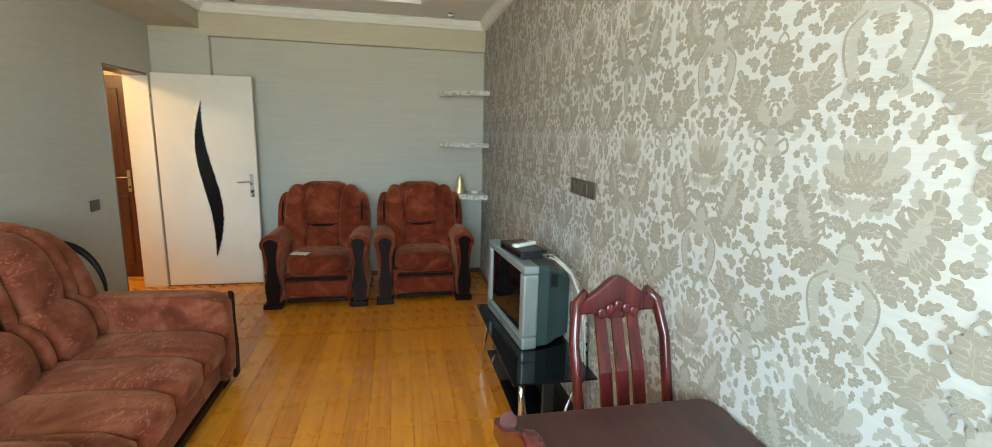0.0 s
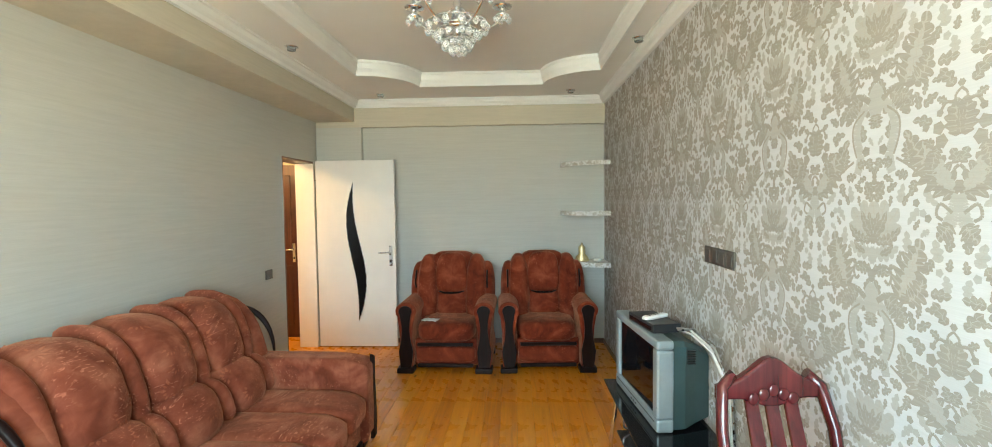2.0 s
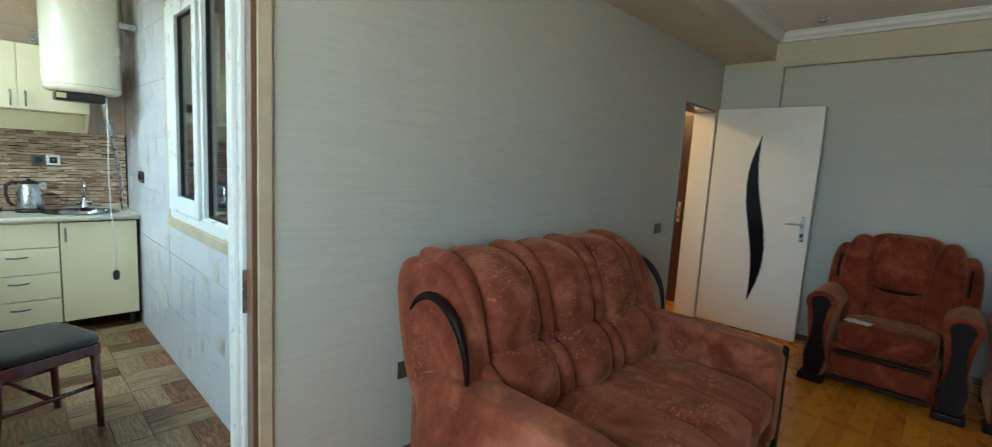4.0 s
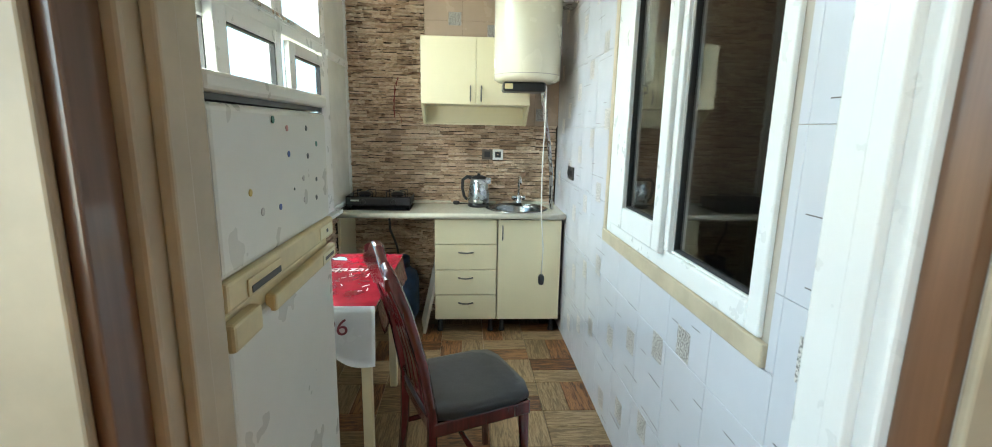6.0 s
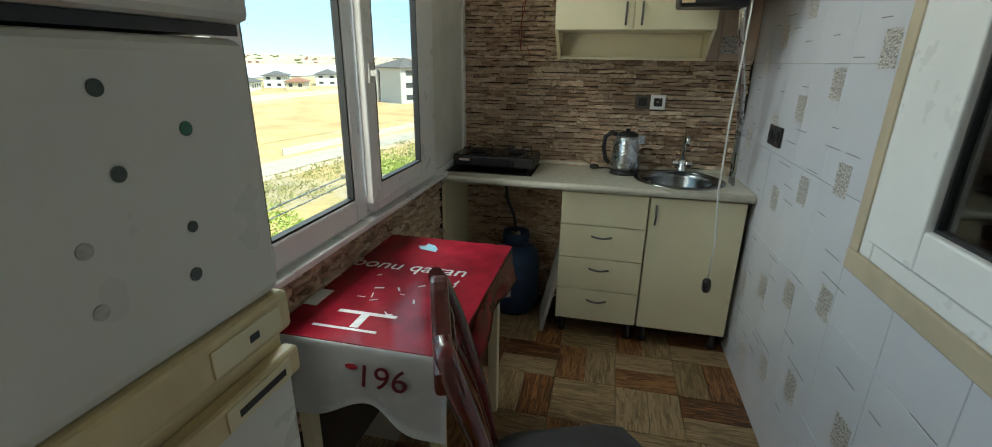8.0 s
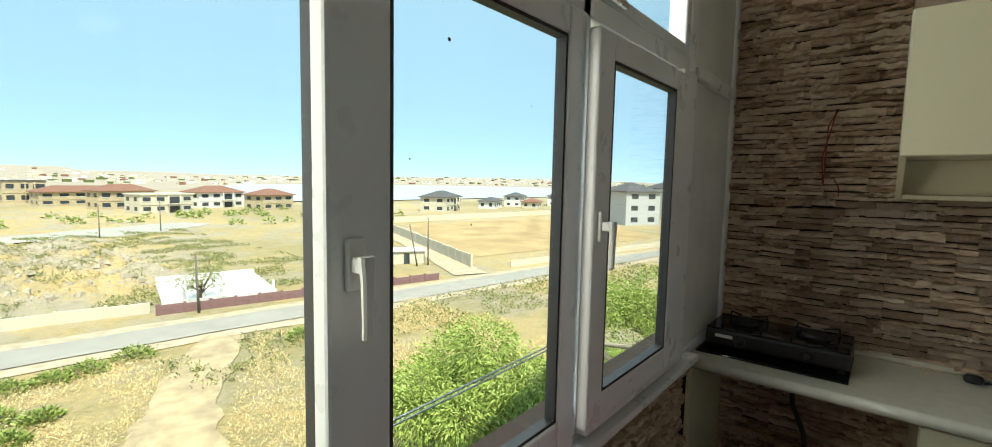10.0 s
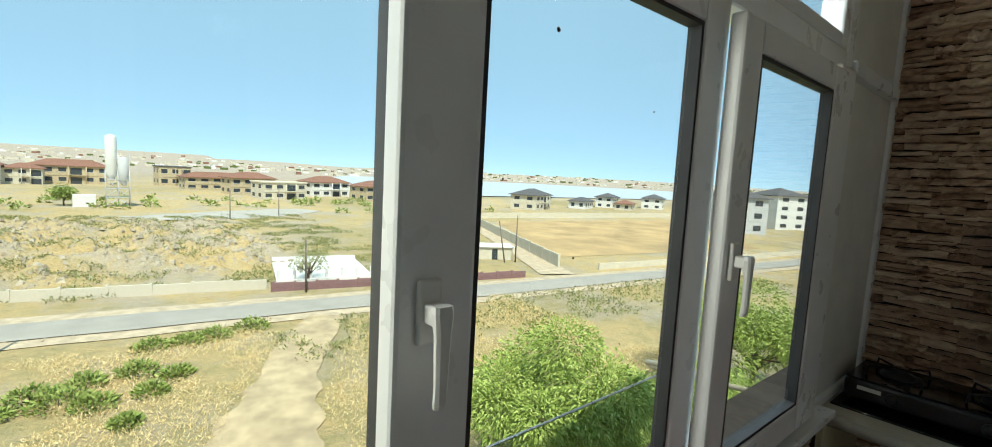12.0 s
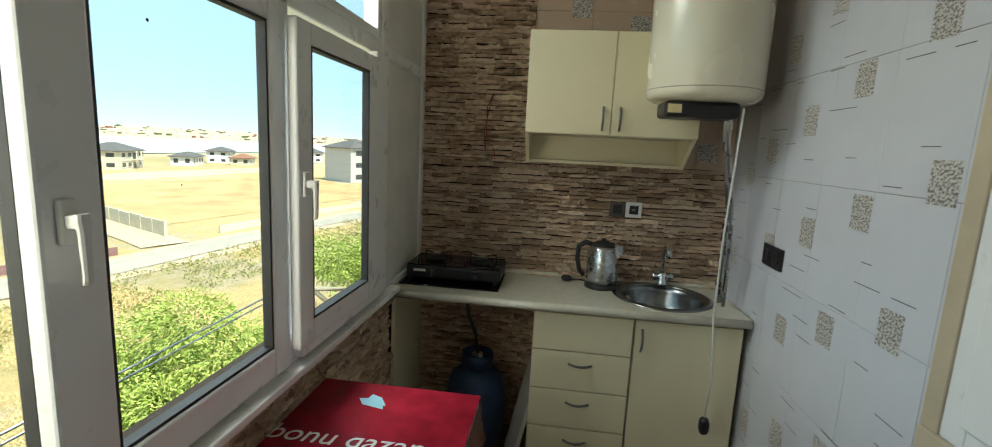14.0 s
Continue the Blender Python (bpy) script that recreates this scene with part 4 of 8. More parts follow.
def sofa():
    s = thing("sofa", "three-seat terracotta crushed velour sofa with dark wood trim", "sofa")
    V, W = M["velour"], M["dark_wood"]
    y0, y1 = 0.52, 1.80            # between the arms
    n = 3
    w = (y1 - y0) / n
    part("base", box((0.30, y0 - 0.05, 0.07), (1.22, y1 + 0.05, 0.30), 0.015), V, s)
    part("front_rail", box((1.215, y0 - 0.02, 0.245), (1.245, y1 + 0.02, 0.285), 0.006), W, s, "dark wooden rail below the seat")
    part("plinth", box((1.205, y0 - 0.02, 0.03), (1.24, y1 + 0.02, 0.075), 0.006), W, s, "dark wooden plinth")
    part("front_panel", box((1.2, y0 - 0.01, 0.085), (1.232, y1 + 0.01, 0.238), 0.012), V, s)
    # seat in flat pleats
    m = 4
    ws = (y1 - y0) / m
    for i in range(m):
        a = y0 + i * ws
        pleat = part("seat_pleat", plump((0.42, a - 0.004, 0.27), (1.29, a + ws + 0.004, 0.425), 7, 14, fn=lambda p, q: Vector((p.x, p.y, p.z - 0.03 * max(0, p.x / q.x) ** 3))), V, s, smooth=True)
        sprigs(pleat, Vector((0.2, 0, 1)), 7, 80 + i)
    # backrest: upper and lower cushions with upright rolls between
    for i in range(n):
        a = y0 + i * w
        up = part("upper_cushion", plump((0.27, a + 0.035, 0.60), (0.62, a + w - 0.035, 1.035), 3.2, 16, fn=recline(0.32, 0, 0.25)), V, s, smooth=True)
        sprigs(up, Vector((0.8, 0, 0.6)), 9, 40 + i)
        lum = part("lumbar_cushion", plump((0.36, a + 0.03, 0.38), (0.74, a + w - 0.03, 0.68), 3.0, 14, fn=recline(0.28, 0)), V, s, smooth=True)
        sprigs(lum, Vector((0.8, 0, 0.6)), 4, 60 + i)
    for i in range(n + 1):
        a = y0 + i * w
        part("upright_roll", plump((0.25, a - 0.055, 0.56), (0.60, a + 0.055, 1.045), 3.0, 14, fn=recline(0.30, 0, 0.22)), V, s, smooth=True)
        part("lumbar_roll", plump((0.36, a - 0.05, 0.38), (0.72, a + 0.05, 0.65), 2.8, 12, fn=recline(0.28, 0)), V, s, smooth=True)
    part("back_frame", box((0.10, y0 - 0.02, 0.05), (0.36, y1 + 0.02, 0.90), 0.05, 3), V, s)
    for sgn, yw in ((-1, y0 - 0.075), (1, y1 + 0.11)):
        # wing: broad rounded end of the back
        yw_, ya = yw, yw
        yw = yw + (0.05 if sgn < 0 else 0.0)
        part("wing", plump((0.20, yw - 0.10, 0.30), (0.66, yw + 0.10, 1.0), 3.0, 18, fn=recline(0.26, 0, 0.2)), V, s, smooth=True)
        arc = []
        for i in range(15):
            t = radians(150 - 150 * i / 14)
            arc.append((0.40 + 0.19 * math.cos(t), yw + sgn * 0.095, 0.70 + 0.20 * math.sin(t) - (0.11 * (i / 14) ** 2)))
        part("wood_arc", tube(arc, [0.008 + 0.012 * math.sin(math.pi * i / 14) for i in range(15)], 8), W, s, "curved dark wooden inlay")
        yw = ya
        # low arm
        part("arm", plump((0.34, yw - 0.095, 0.06), (1.27, yw + 0.095, 0.60), 14, 20, fn=lambda p, q: Vector((p.x, p.y, p.z - 0.025 * max(0, p.x / q.x) ** 2))), V, s, smooth=True)
        bm = prism([(yw + sgn * 0.095, 0.03), (yw + sgn * 0.105, 0.2), (yw + sgn * 0.085, 0.40), (yw + sgn * 0.09, 0.56), (yw + sgn * 0.05, 0.585), (yw + sgn * 0.045, 0.42), (yw + sgn * 0.055, 0.2), (yw + sgn * 0.03, 0.03)], "x", 1.25, 1.274, bevel=0.004)
        part("arm_trim", bm, W, s, "dark wooden arm front")
        for x in (0.3, 1.18):
            part("foot", box((x - 0.05, yw - 0.06, 0), (x + 0.05, yw + 0.06, 0.065), 0.008), W, s)
    s.matrix_basis = pose(0.04, 0.0, 0)
    return s


sofa()


def armchair(m, label):
    """Local: front faces -y, origin on the floor at the middle of the front."""
    s = thing("armchair", label, "armchair", "pair of armchairs", m)
    V, W = M["velour_red"], M["dark_wood"]
    hw = 0.415
    part("seat", plump((-0.25, -0.02, 0.27), (0.25, 0.56, 0.46), 5, 14), V, s, smooth=True)
    part("front_panel", plump((-0.255, 0.0, 0.09), (0.255, 0.10, 0.235), 8, 12), V, s, smooth=True)
    part("base", box((-0.27, 0.05, 0.05), (0.27, 0.66, 0.30), 0.02), V, s)
    part("wood_rail", box((-0.24, -0.012, 0.245), (0.24, 0.03, 0.27), 0.006), W, s, "dark wooden rail under the seat")
    part("bottom_rail", box((-0.24, 0.0, 0.045), (0.24, 0.035, 0.075), 0.006), W, s, "dark wooden bottom rail")
    lean = lambda k: (lambda p, q: Vector((p.x * (1 - 0.10 * (p.z / q.z)), p.y + k * (p.z + q.z), p.z)))
    part("back_centre", plump((-0.24, 0.42, 0.40), (0.24, 0.66, 1.06), 5, 16, fn=lean(0.14)), V, s, smooth=True)
    part("head_cushion", plump((-0.15, 0.40, 0.66), (0.15, 0.60, 1.055), 4, 14, fn=lean(0.14)), V, s, smooth=True)
    part("lumbar_cushion", plump((-0.15, 0.395, 0.42), (0.15, 0.60, 0.69), 4, 14, fn=lean(0.10)), V, s, smooth=True)
    # raised dark bar draws the shade inside the backrest's pocket crease
    part("back_crease", tube([(-0.12, 0.445, 0.674), (-0.07, 0.413, 0.664), (0.0, 0.404, 0.662), (0.07, 0.413, 0.664), (0.12, 0.445, 0.674)], [0.004, 0.010, 0.011, 0.010, 0.004], 6), W, s, "dark strip as painted shade of the pocket crease in the backrest")
    for k in (-1, 1):
        part("back_wing", plump((k * 0.228 - 0.10, 0.315, 0.34), (k * 0.228 + 0.10, 0.66, 1.035), 2.8, 16, fn=lean(0.15)), V, s, smooth=True)
        part("ear", plump((k * 0.325 - 0.075, 0.42, 0.46), (k * 0.325 + 0.075, 0.72, 0.955), 2.6, 14, fn=lean(0.12)), V, s, smooth=True)
        part("ear_inlay", tube([(k * 0.335, 0.43 + 0.02 * abs(i - 4) , 0.60 + 0.04 * i) for i in range(8)], 0.009, 6), W, s, "dark wooden inlay")
        # arm with scrolled head
        a = k * 0.335
        arm = []
        for i in range(17):
            t = radians(-35 + 250 * i / 16)
            arm.append((a + 0.09 * math.cos(t), 0.565 + 0.085 * math.sin(t)))
        arm += [(a - 0.062, 0.40), (a - 0.05, 0.30), (a - 0.06, 0.16), (a - 0.055, 0.05), (a + 0.055, 0.05), (a + 0.07, 0.16), (a + 0.05, 0.30), (a + 0.058, 0.42)]
        bm = prism(arm, "y", -0.01, 0.55, bevel=0.018)
        part("arm", bm, V, s)
        face = []
        for i in range(13):
            t = radians(-30 + 240 * i / 12)
            face.append((a + 0.056 * math.cos(t), 0.572 + 0.05 * math.sin(t)))
        face += [(a - 0.034, 0.46), (a - 0.03, 0.40), (a - 0.036, 0.31), (a - 0.058, 0.2), (a - 0.05, 0.11), (a - 0.044, 0.05), (a + 0.044, 0.05), (a + 0.055, 0.11), (a + 0.064, 0.2), (a + 0.042, 0.31), (a + 0.033, 0.40), (a + 0.036, 0.46)]
        part("arm_front", prism(face, "y", -0.03, -0.008, bevel=0.005), W, s, "curved dark wooden arm front")
        part("foot", box((a - 0.075, -0.05, 0.0), (a + 0.07, 0.08, 0.05), 0.01), W, s)
        part("foot", box((a - 0.06, 0.52, 0.0), (a + 0.06, 0.64, 0.05), 0.01), W, s)
    return s


armchair(pose(1.592, 3.235, 0, 0, 0, -1) @ Matrix.Diagonal((1.08, 1, 1, 1)), "terracotta velour armchair with dark wooden arms beside the white door")
armchair(pose(2.545, 3.26, 0, 0, 0, 2) @ Matrix.Diagonal((1.08, 1, 1, 1)), "terracotta velour armchair with dark wooden arms beside the shelves")
cl = thing("folded_cloth", "small crumpled white cloth on the armchair seat", "cloth")
bm = bmesh.new()
bmesh.ops.create_grid(bm, x_segments=10, y_segments=6, size=0.5)
for v in bm.verts:
    v.co = Vector((v.co.x * 0.15, v.co.y * 0.09, 0.006 + 0.012 * noise.noise(v.co * 6)))
bmesh.ops.solidify(bm, geom=bm.faces[:], thickness=0.004)
part("cloth", bm, M["white_plastic"], cl, smooth=True)
cl.matrix_basis = pose(1.44, 3.36, 0.458, 0, 0, -12)


# ---- television and stand ----
def rect_frame(x, y0, y1, z0, z1, dy, dz, dx, bev):
    bm = bmesh.new()
    for lo, hi in (((x, y0, z0), (x + dx, y1, z0 + dz * 1.5)), ((x, y0, z1 - dz), (x + dx, y1, z1)), ((x, y0, z0 + dz * 1.5), (x + dx, y0 + dy, z1 - dz)), ((x, y1 - dy, z0 + dz * 1.5), (x + dx, y1, z1 - dz))):
        box(lo, hi, bev, bm=bm)
    return bm


tv = thing("television", "grey tube television with a silver front on a glass stand", "television", m=pose(2.925, 1.51, 0.452, 0, 0, 5) @ Matrix.Diagonal((0.95, 1.17, 1, 1)))
part("front_frame", rect_frame(-0.035, -0.285, 0.285, 0.0, 0.45, 0.055, 0.045, 0.09, 0.012), M["silver"], tv, "silver front frame")
scr = box((-0.022, -0.235, 0.06), (0.03, 0.235, 0.41), 0.02, 3)
part("screen", scr, M["black_glass"], tv, "dark glass screen")
bm = bmesh.new()
prof = [(0.055, 0.272, 0.01, 0.44), (0.12, 0.268, 0.01, 0.435), (0.19, 0.235, 0.02, 0.41), (0.28, 0.20, 0.03, 0.36), (0.295, 0.19, 0.04, 0.34)]
rings = []
for x, hw, z0, z1 in prof:
    rings.append([bm.verts.new(p) for p in ((x, -hw, z0), (x, hw, z0), (x, hw, z1 - 0.02), (x, hw - 0.02, z1), (x, -hw + 0.02, z1), (x, -hw, z1 - 0.02))])
for a, b in zip(rings, rings[1:]):
    for k in range(6):
        bm.faces.new((a[k], a[(k + 1) % 6], b[(k + 1) % 6], b[k]))
bm.faces.new(rings[0])
bm.faces.new(rings[-1])
part("case", bm, M["tv_grey"], tv, "dark grey plastic case")
for i in range(6):
    part("vent_slot", box((0.13 + 0.0, -0.2735, 0.33 + 0.012 * i), (0.17, -0.262, 0.335 + 0.012 * i)), M["black"], tv)
part("speaker_groove", box((-0.037, -0.255, 0.045), (-0.0345, 0.255, 0.05)), M["black"], tv)
for i, y in enumerate((-0.03, 0.0, 0.03)):
    part("button", lathe([(0.006, 0), (0.006, 0.004)], 10, m=pose(-0.035, y, 0.025, 0, -90, 0)), M["black"], tv)

st = thing("tv_stand", "black glass television stand with chrome legs", "stand")
part("glass_top", box((2.80, 0.85, 0.44), (3.205, 1.90, 0.45), 0.003), M["black_glass"], st, "black glass top")
part("glass_shelf", box((2.86, 0.95, 0.16), (3.2, 1.80, 0.168), 0.003), M["black_glass"], st, "black glass shelf")
for y, k in ((0.93, -1), (1.82, 1)):
    for x in (2.86, 3.16):
        part("leg", tube([(x, y, 0.44), (x, y + 0.01 * k, 0.3), (x - 0.015, y + 0.05 * k, 0.1), (x - 0.02, y + 0.06 * k, 0.02), (x - 0.02, y + 0.06 * k, 0.0)], 0.014, 10), M["chrome"], st)
    part("brace", tube([(2.86, y - 0.03 * k, 0.435), (2.9, y - 0.05 * k, 0.2), (3.0, y - 0.05 * k, 0.14), (3.1, y - 0.05 * k, 0.2), (3.16, y - 0.03 * k, 0.435)], 0.008, 8), M["chrome"], st)
part("support_panel", box((2.95, 0.87, 0.0), (3.0, 0.90, 0.44), 0.004), M["black"], st)

stb = thing("set_top_box", "black set-top box lying on the television", "receiver", m=pose(2.985, 1.46, 0.904, 0, 0, 10))
part("case", box((-0.075, -0.15, 0.0), (0.075, 0.15, 0.045), 0.005), M["black"], stb)
part("front_strip", box((-0.078, -0.13, 0.012), (-0.0745, 0.13, 0.03)), M["black_glass"], stb)
rem = thing("remote_control", "white remote control on the set-top box", "remote control", m=pose(2.985, 1.43, 0.95, 0, 0, -58))
part("body", plump((-0.022, -0.085, 0), (0.022, 0.085, 0.022), 5, 12), M["white_plastic"], rem, smooth=True)
for i in range(4):
    for j in range(3):
        part("key", box((-0.013 + 0.01 * j - 0.003, -0.05 + 0.02 * i, 0.0215), (-0.013 + 0.01 * j + 0.003, -0.042 + 0.02 * i, 0.0235)), M["black"], rem)
for k, (dy, dz) in enumerate(((0, 0), (0.03, 0.015), (-0.02, 0.03))):
    c = thing("cable", "thin white cable arching down behind the television", "cable", "television cables")
    part("wire", tube([(3.06, 1.30 + dy, 0.925), (3.09, 1.2 + dy, 0.93 + dz), (3.14, 1.08 + dy, 0.88 + dz), (3.185, 1.0 + dy, 0.74), (3.198, 0.99 + dy, 0.45 + 0.0), (3.2, 1.0 + dy, 0.455)], 0.0055, 6), M["white_plastic"] if k < 2 else M["steel"], c)


# ---- tables and chairs ----
def dining_chair(m, label, seat_mat, name="dining_chair"):
    """Local: the sitter faces +y, origin on the floor under the seat's middle."""
    s = thing(name, label, "chair", "dining chairs", m)
    W = M["mahogany"]
    part("seat", plump((-0.21, -0.2, 0.425), (0.21, 0.22, 0.475), 6, 12), seat_mat, s, "padded black seat", smooth=True)
    part("seat_frame", box((-0.2, -0.19, 0.375), (0.2, 0.2, 0.43), 0.006), W, s)
    for k in (-1, 1):
        part("front_leg", tube([(k * 0.18, 0.18, 0.38), (k * 0.185, 0.185, 0.2), (k * 0.185, 0.19, 0.0)], [0.021, 0.018, 0.015], 8), W, s)
        part("back_post", tube([(k * 0.18, -0.21, 0.0), (k * 0.18, -0.185, 0.25), (k * 0.18, -0.18, 0.45), (k * 0.19, -0.215, 0.65), (k * 0.195, -0.27, 0.85), (k * 0.175, -0.31, 0.96), (k * 0.13, -0.32, 0.995)], [0.017, 0.019, 0.021, 0.02, 0.02, 0.021, 0.018], 8), W, s)
        part("stretcher", tube([(k * 0.18, -0.17, 0.22), (k * 0.185, 0.18, 0.22)], 0.011, 8), W, s)
    part("stretcher", tube([(-0.18, 0.0, 0.22), (0.18, 0.0, 0.22)], 0.011, 8), W, s)
    # carved top rail
    top = [(-0.19 + 0.38 * i / 24, 0.965 + 0.055 * math.exp(-((i - 12) / 5.0) ** 2) + 0.028 * math.sin(math.pi * i / 24)) for i in range(25)]
    bot = [(-0.19 + 0.38 * i / 24, 0.925 - 0.055 * math.exp(-((i - 12) / 5.5) ** 2) + 0.03 * math.sin(math.pi * i / 24) ** 2) for i in range(25)]
    bm = prism(top + bot[::-1], "y", -0.335, -0.30, bevel=0.008)
    rail = part("top_rail", bm, W, s, "carved mahogany top rail")
    for i in range(5):
        t = (i - 2) / 2
        part("carving", plump((t * 0.07 - 0.02, -0.30, 0.955 - 0.012 * abs(t) * 2 - 0.02), (t * 0.07 + 0.02, -0.288, 0.955 - 0.012 * abs(t) * 2 + 0.018), 2, 8), W, rail, smooth=True)
    for x in (-0.07, 0.0, 0.07):
        bm = bmesh.new()
        pts = [(0.45, -0.185), (0.6, -0.207), (0.75, -0.245), (0.92, -0.312)]
        rows = [[bm.verts.new((x + dx * (1 + 0.25 * math.sin((z - 0.45) * 6)), y + dy, z)) for dx, dy in ((-0.02, -0.006), (0.02, -0.006), (0.02, 0.006), (-0.02, 0.006))] for z, y in pts]
        for a, b in zip(rows, rows[1:]):
            for k in range(4):
                bm.faces.new((a[k], a[(k + 1) % 4], b[(k + 1) % 4], b[k]))
        bm.faces.new(rows[0])
        bm.faces.new(rows[-1])
        part("back_slat", bm, W, s)
    part("back_rail", tube([(-0.18, -0.183, 0.47), (0.18, -0.183, 0.47)], 0.014, 8), W, s)
    return s


dining_chair(pose(3.05, 0.06, 0, 0, 0, 184) @ Matrix.Diagonal((0.87, 1, 1.045, 1)), "mahogany dining chair with carved top rail pushed under the table", M["seat_black"])
dining_chair(pose(2.84, -0.34, 0, 0, 0, -86), "mahogany dining chair at the table's side", M["seat_black"])

tb = thing("dining_table", "dark mahogany veneered dining table beside the damask wall", "table")
n_arc = 6
TX0, TX1, TY0, TY1, TZ = 2.565, 3.205, -0.85, 0.085, 0.80
outline = []
for cx, cy, a0 in ((TX1 - 0.05, TY1 - 0.05, 0), (TX0 + 0.05, TY1 - 0.05, 90), (TX0 + 0.05, TY0 + 0.05, 180), (TX1 - 0.05, TY0 + 0.05, 270)):
    outline += [(cx + 0.05 * math.cos(radians(a0 + 90 * i / n_arc)), cy + 0.05 * math.sin(radians(a0 + 90 * i / n_arc))) for i in range(n_arc + 1)]
part("tabletop", prism(outline, "z", TZ - 0.03, TZ, bevel=0.006), M["table_wood"], tb)
part("apron", box((TX0 + 0.06, TY0 + 0.06, TZ - 0.12), (TX1 - 0.06, TY1 - 0.06, TZ - 0.031), 0.004), M["mahogany"], tb)
for x in (TX0 + 0.08, TX1 - 0.08):
    for y in (TY0 + 0.08, TY1 - 0.08):
        part("leg", tube([(x, y, TZ - 0.1), (x, y, 0.3), (x, y, 0.0)], [0.032, 0.028, 0.022], 10), M["mahogany"], tb)


# ---- ceiling lamp and spots ----
def chandelier():
    c = thing("chandelier", "chrome chandelier with hanging glass drops", "chandelier", m=pose(1.955, 1.5, TRAY))
    C, G = M["chrome"], M["crystal"]
    part("ceiling_rose", lathe([(0.065, -0.03), (0.06, -0.012), (0.03, 0.0)], 20), C, c)
    part("column", lathe([(0.012, -0.34), (0.02, -0.33), (0.03, -0.30), (0.014, -0.27), (0.012, -0.2), (0.024, -0.17), (0.012, -0.14), (0.010, -0.03)], 14), C, c)
    part("hub", lathe([(0.02, -0.30), (0.07, -0.285), (0.075, -0.275), (0.02, -0.26)], 20), C, c)
    rng = random.Random(4)
    drop = lathe([(0.002, -0.05), (0.012, -0.044), (0.019, -0.028), (0.018, -0.015), (0.009, -0.004), (0.002, 0.0)], 8)
    me = bpy.data.meshes.new("glass_drop")
    drop.to_mesh(me)
    drop.free()
    me.materials.append(G)

    def hang(x, y, z, parent, k=1.0):
        o = new("glass_drop", me)
        o.parent = parent
        o.matrix_basis = Matrix.Translation((x, y, z)) @ Matrix.Scale(k, 4)
    for i in range(5):
        a = radians(72 * i + 20)
        ca, sa = math.cos(a), math.sin(a)
        pts = [(r * ca, r * sa, z) for r, z in ((0.03, -0.27), (0.09, -0.30), (0.17, -0.285), (0.235, -0.235), (0.255, -0.20))]
        arm = part("arm", tube(pts, 0.0065, 8), C, c)
        part("drip_pan", lathe([(0.012, -0.004), (0.052, 0.004), (0.056, 0.010), (0.02, 0.006)], 18, centre=(0.255 * ca, 0.255 * sa, -0.165)), C, arm)
        part("candle", lathe([(0.013, -0.20), (0.013, -0.09)], 12, centre=(0.255 * ca, 0.255 * sa, 0)), C, arm)
        part("bobeche", lathe([(0.01, -0.215), (0.04, -0.205), (0.035, -0.198), (0.01, -0.2)], 14, centre=(0.255 * ca, 0.255 * sa, 0)), C, arm)
        for k in range(4):
            b = a + radians(90 * k)
            hang(0.255 * ca + 0.038 * math.cos(b), 0.255 * sa + 0.038 * math.sin(b), -0.205, arm, 0.85)
        b2 = a + radians(36)
        part("bead_chain", tube([(0.03 * math.cos(b2), 0.03 * math.sin(b2), -0.2), (0.1 * math.cos(b2), 0.1 * math.sin(b2), -0.27), (0.16 * math.cos(b2), 0.16 * math.sin(b2), -0.27)], [0.006, 0.004, 0.006], 6), G, c)
    for ring, r, z, n in ((0, 0.16, -0.275, 14), (1, 0.11, -0.315, 12), (2, 0.07, -0.365, 10), (3, 0.035, -0.39, 6)):
        part("ring", tube([(r * math.cos(2 * math.pi * i / 24), r * math.sin(2 * math.pi * i / 24), z + 0.003) for i in range(24)], 0.003, 6, closed=True), C, c)
        if ring:
            part("spoke", tube([(-r, 0, z + 0.003), (0, 0, z + 0.05), (r, 0, z + 0.003)], 0.002, 5), C, c)
        for i in range(n):
            t = 2 * math.pi * (i + 0.5 * ring) / n + rng.uniform(-0.1, 0.1)
            hang(r * math.cos(t), r * math.sin(t), z, c, rng.uniform(0.9, 1.15))


def crystal_mat():
    n = Nodes("cut_glass")
    return n.done((0.93, 0.95, 0.95), 0.05, 0.0, **{"Transmission Weight": 0.75, "IOR": 1.5})


M["crystal"] = crystal_mat()
chandelier()


def ceiling_spot(x, y):
    s = thing("ceiling_spot", "small clear glass ceiling spot with a chrome rim", "spotlight", "ceiling spots", pose(x, y, RING))
    part("rim", lathe([(0.03, -0.008), (0.045, -0.005), (0.047, 0.0)], 20), M["chrome"], s)
    part("glass", lathe([(0.026, -0.03), (0.032, -0.026), (0.030, -0.008)], 8), M["crystal"], s)


for x, y in ((0.69, 2.27), (3.11, 2.27), (0.89, 3.80), (2.82, 3.80), (0.69, 0.3), (3.11, 0.3)):
    ceiling_spot(x, y)

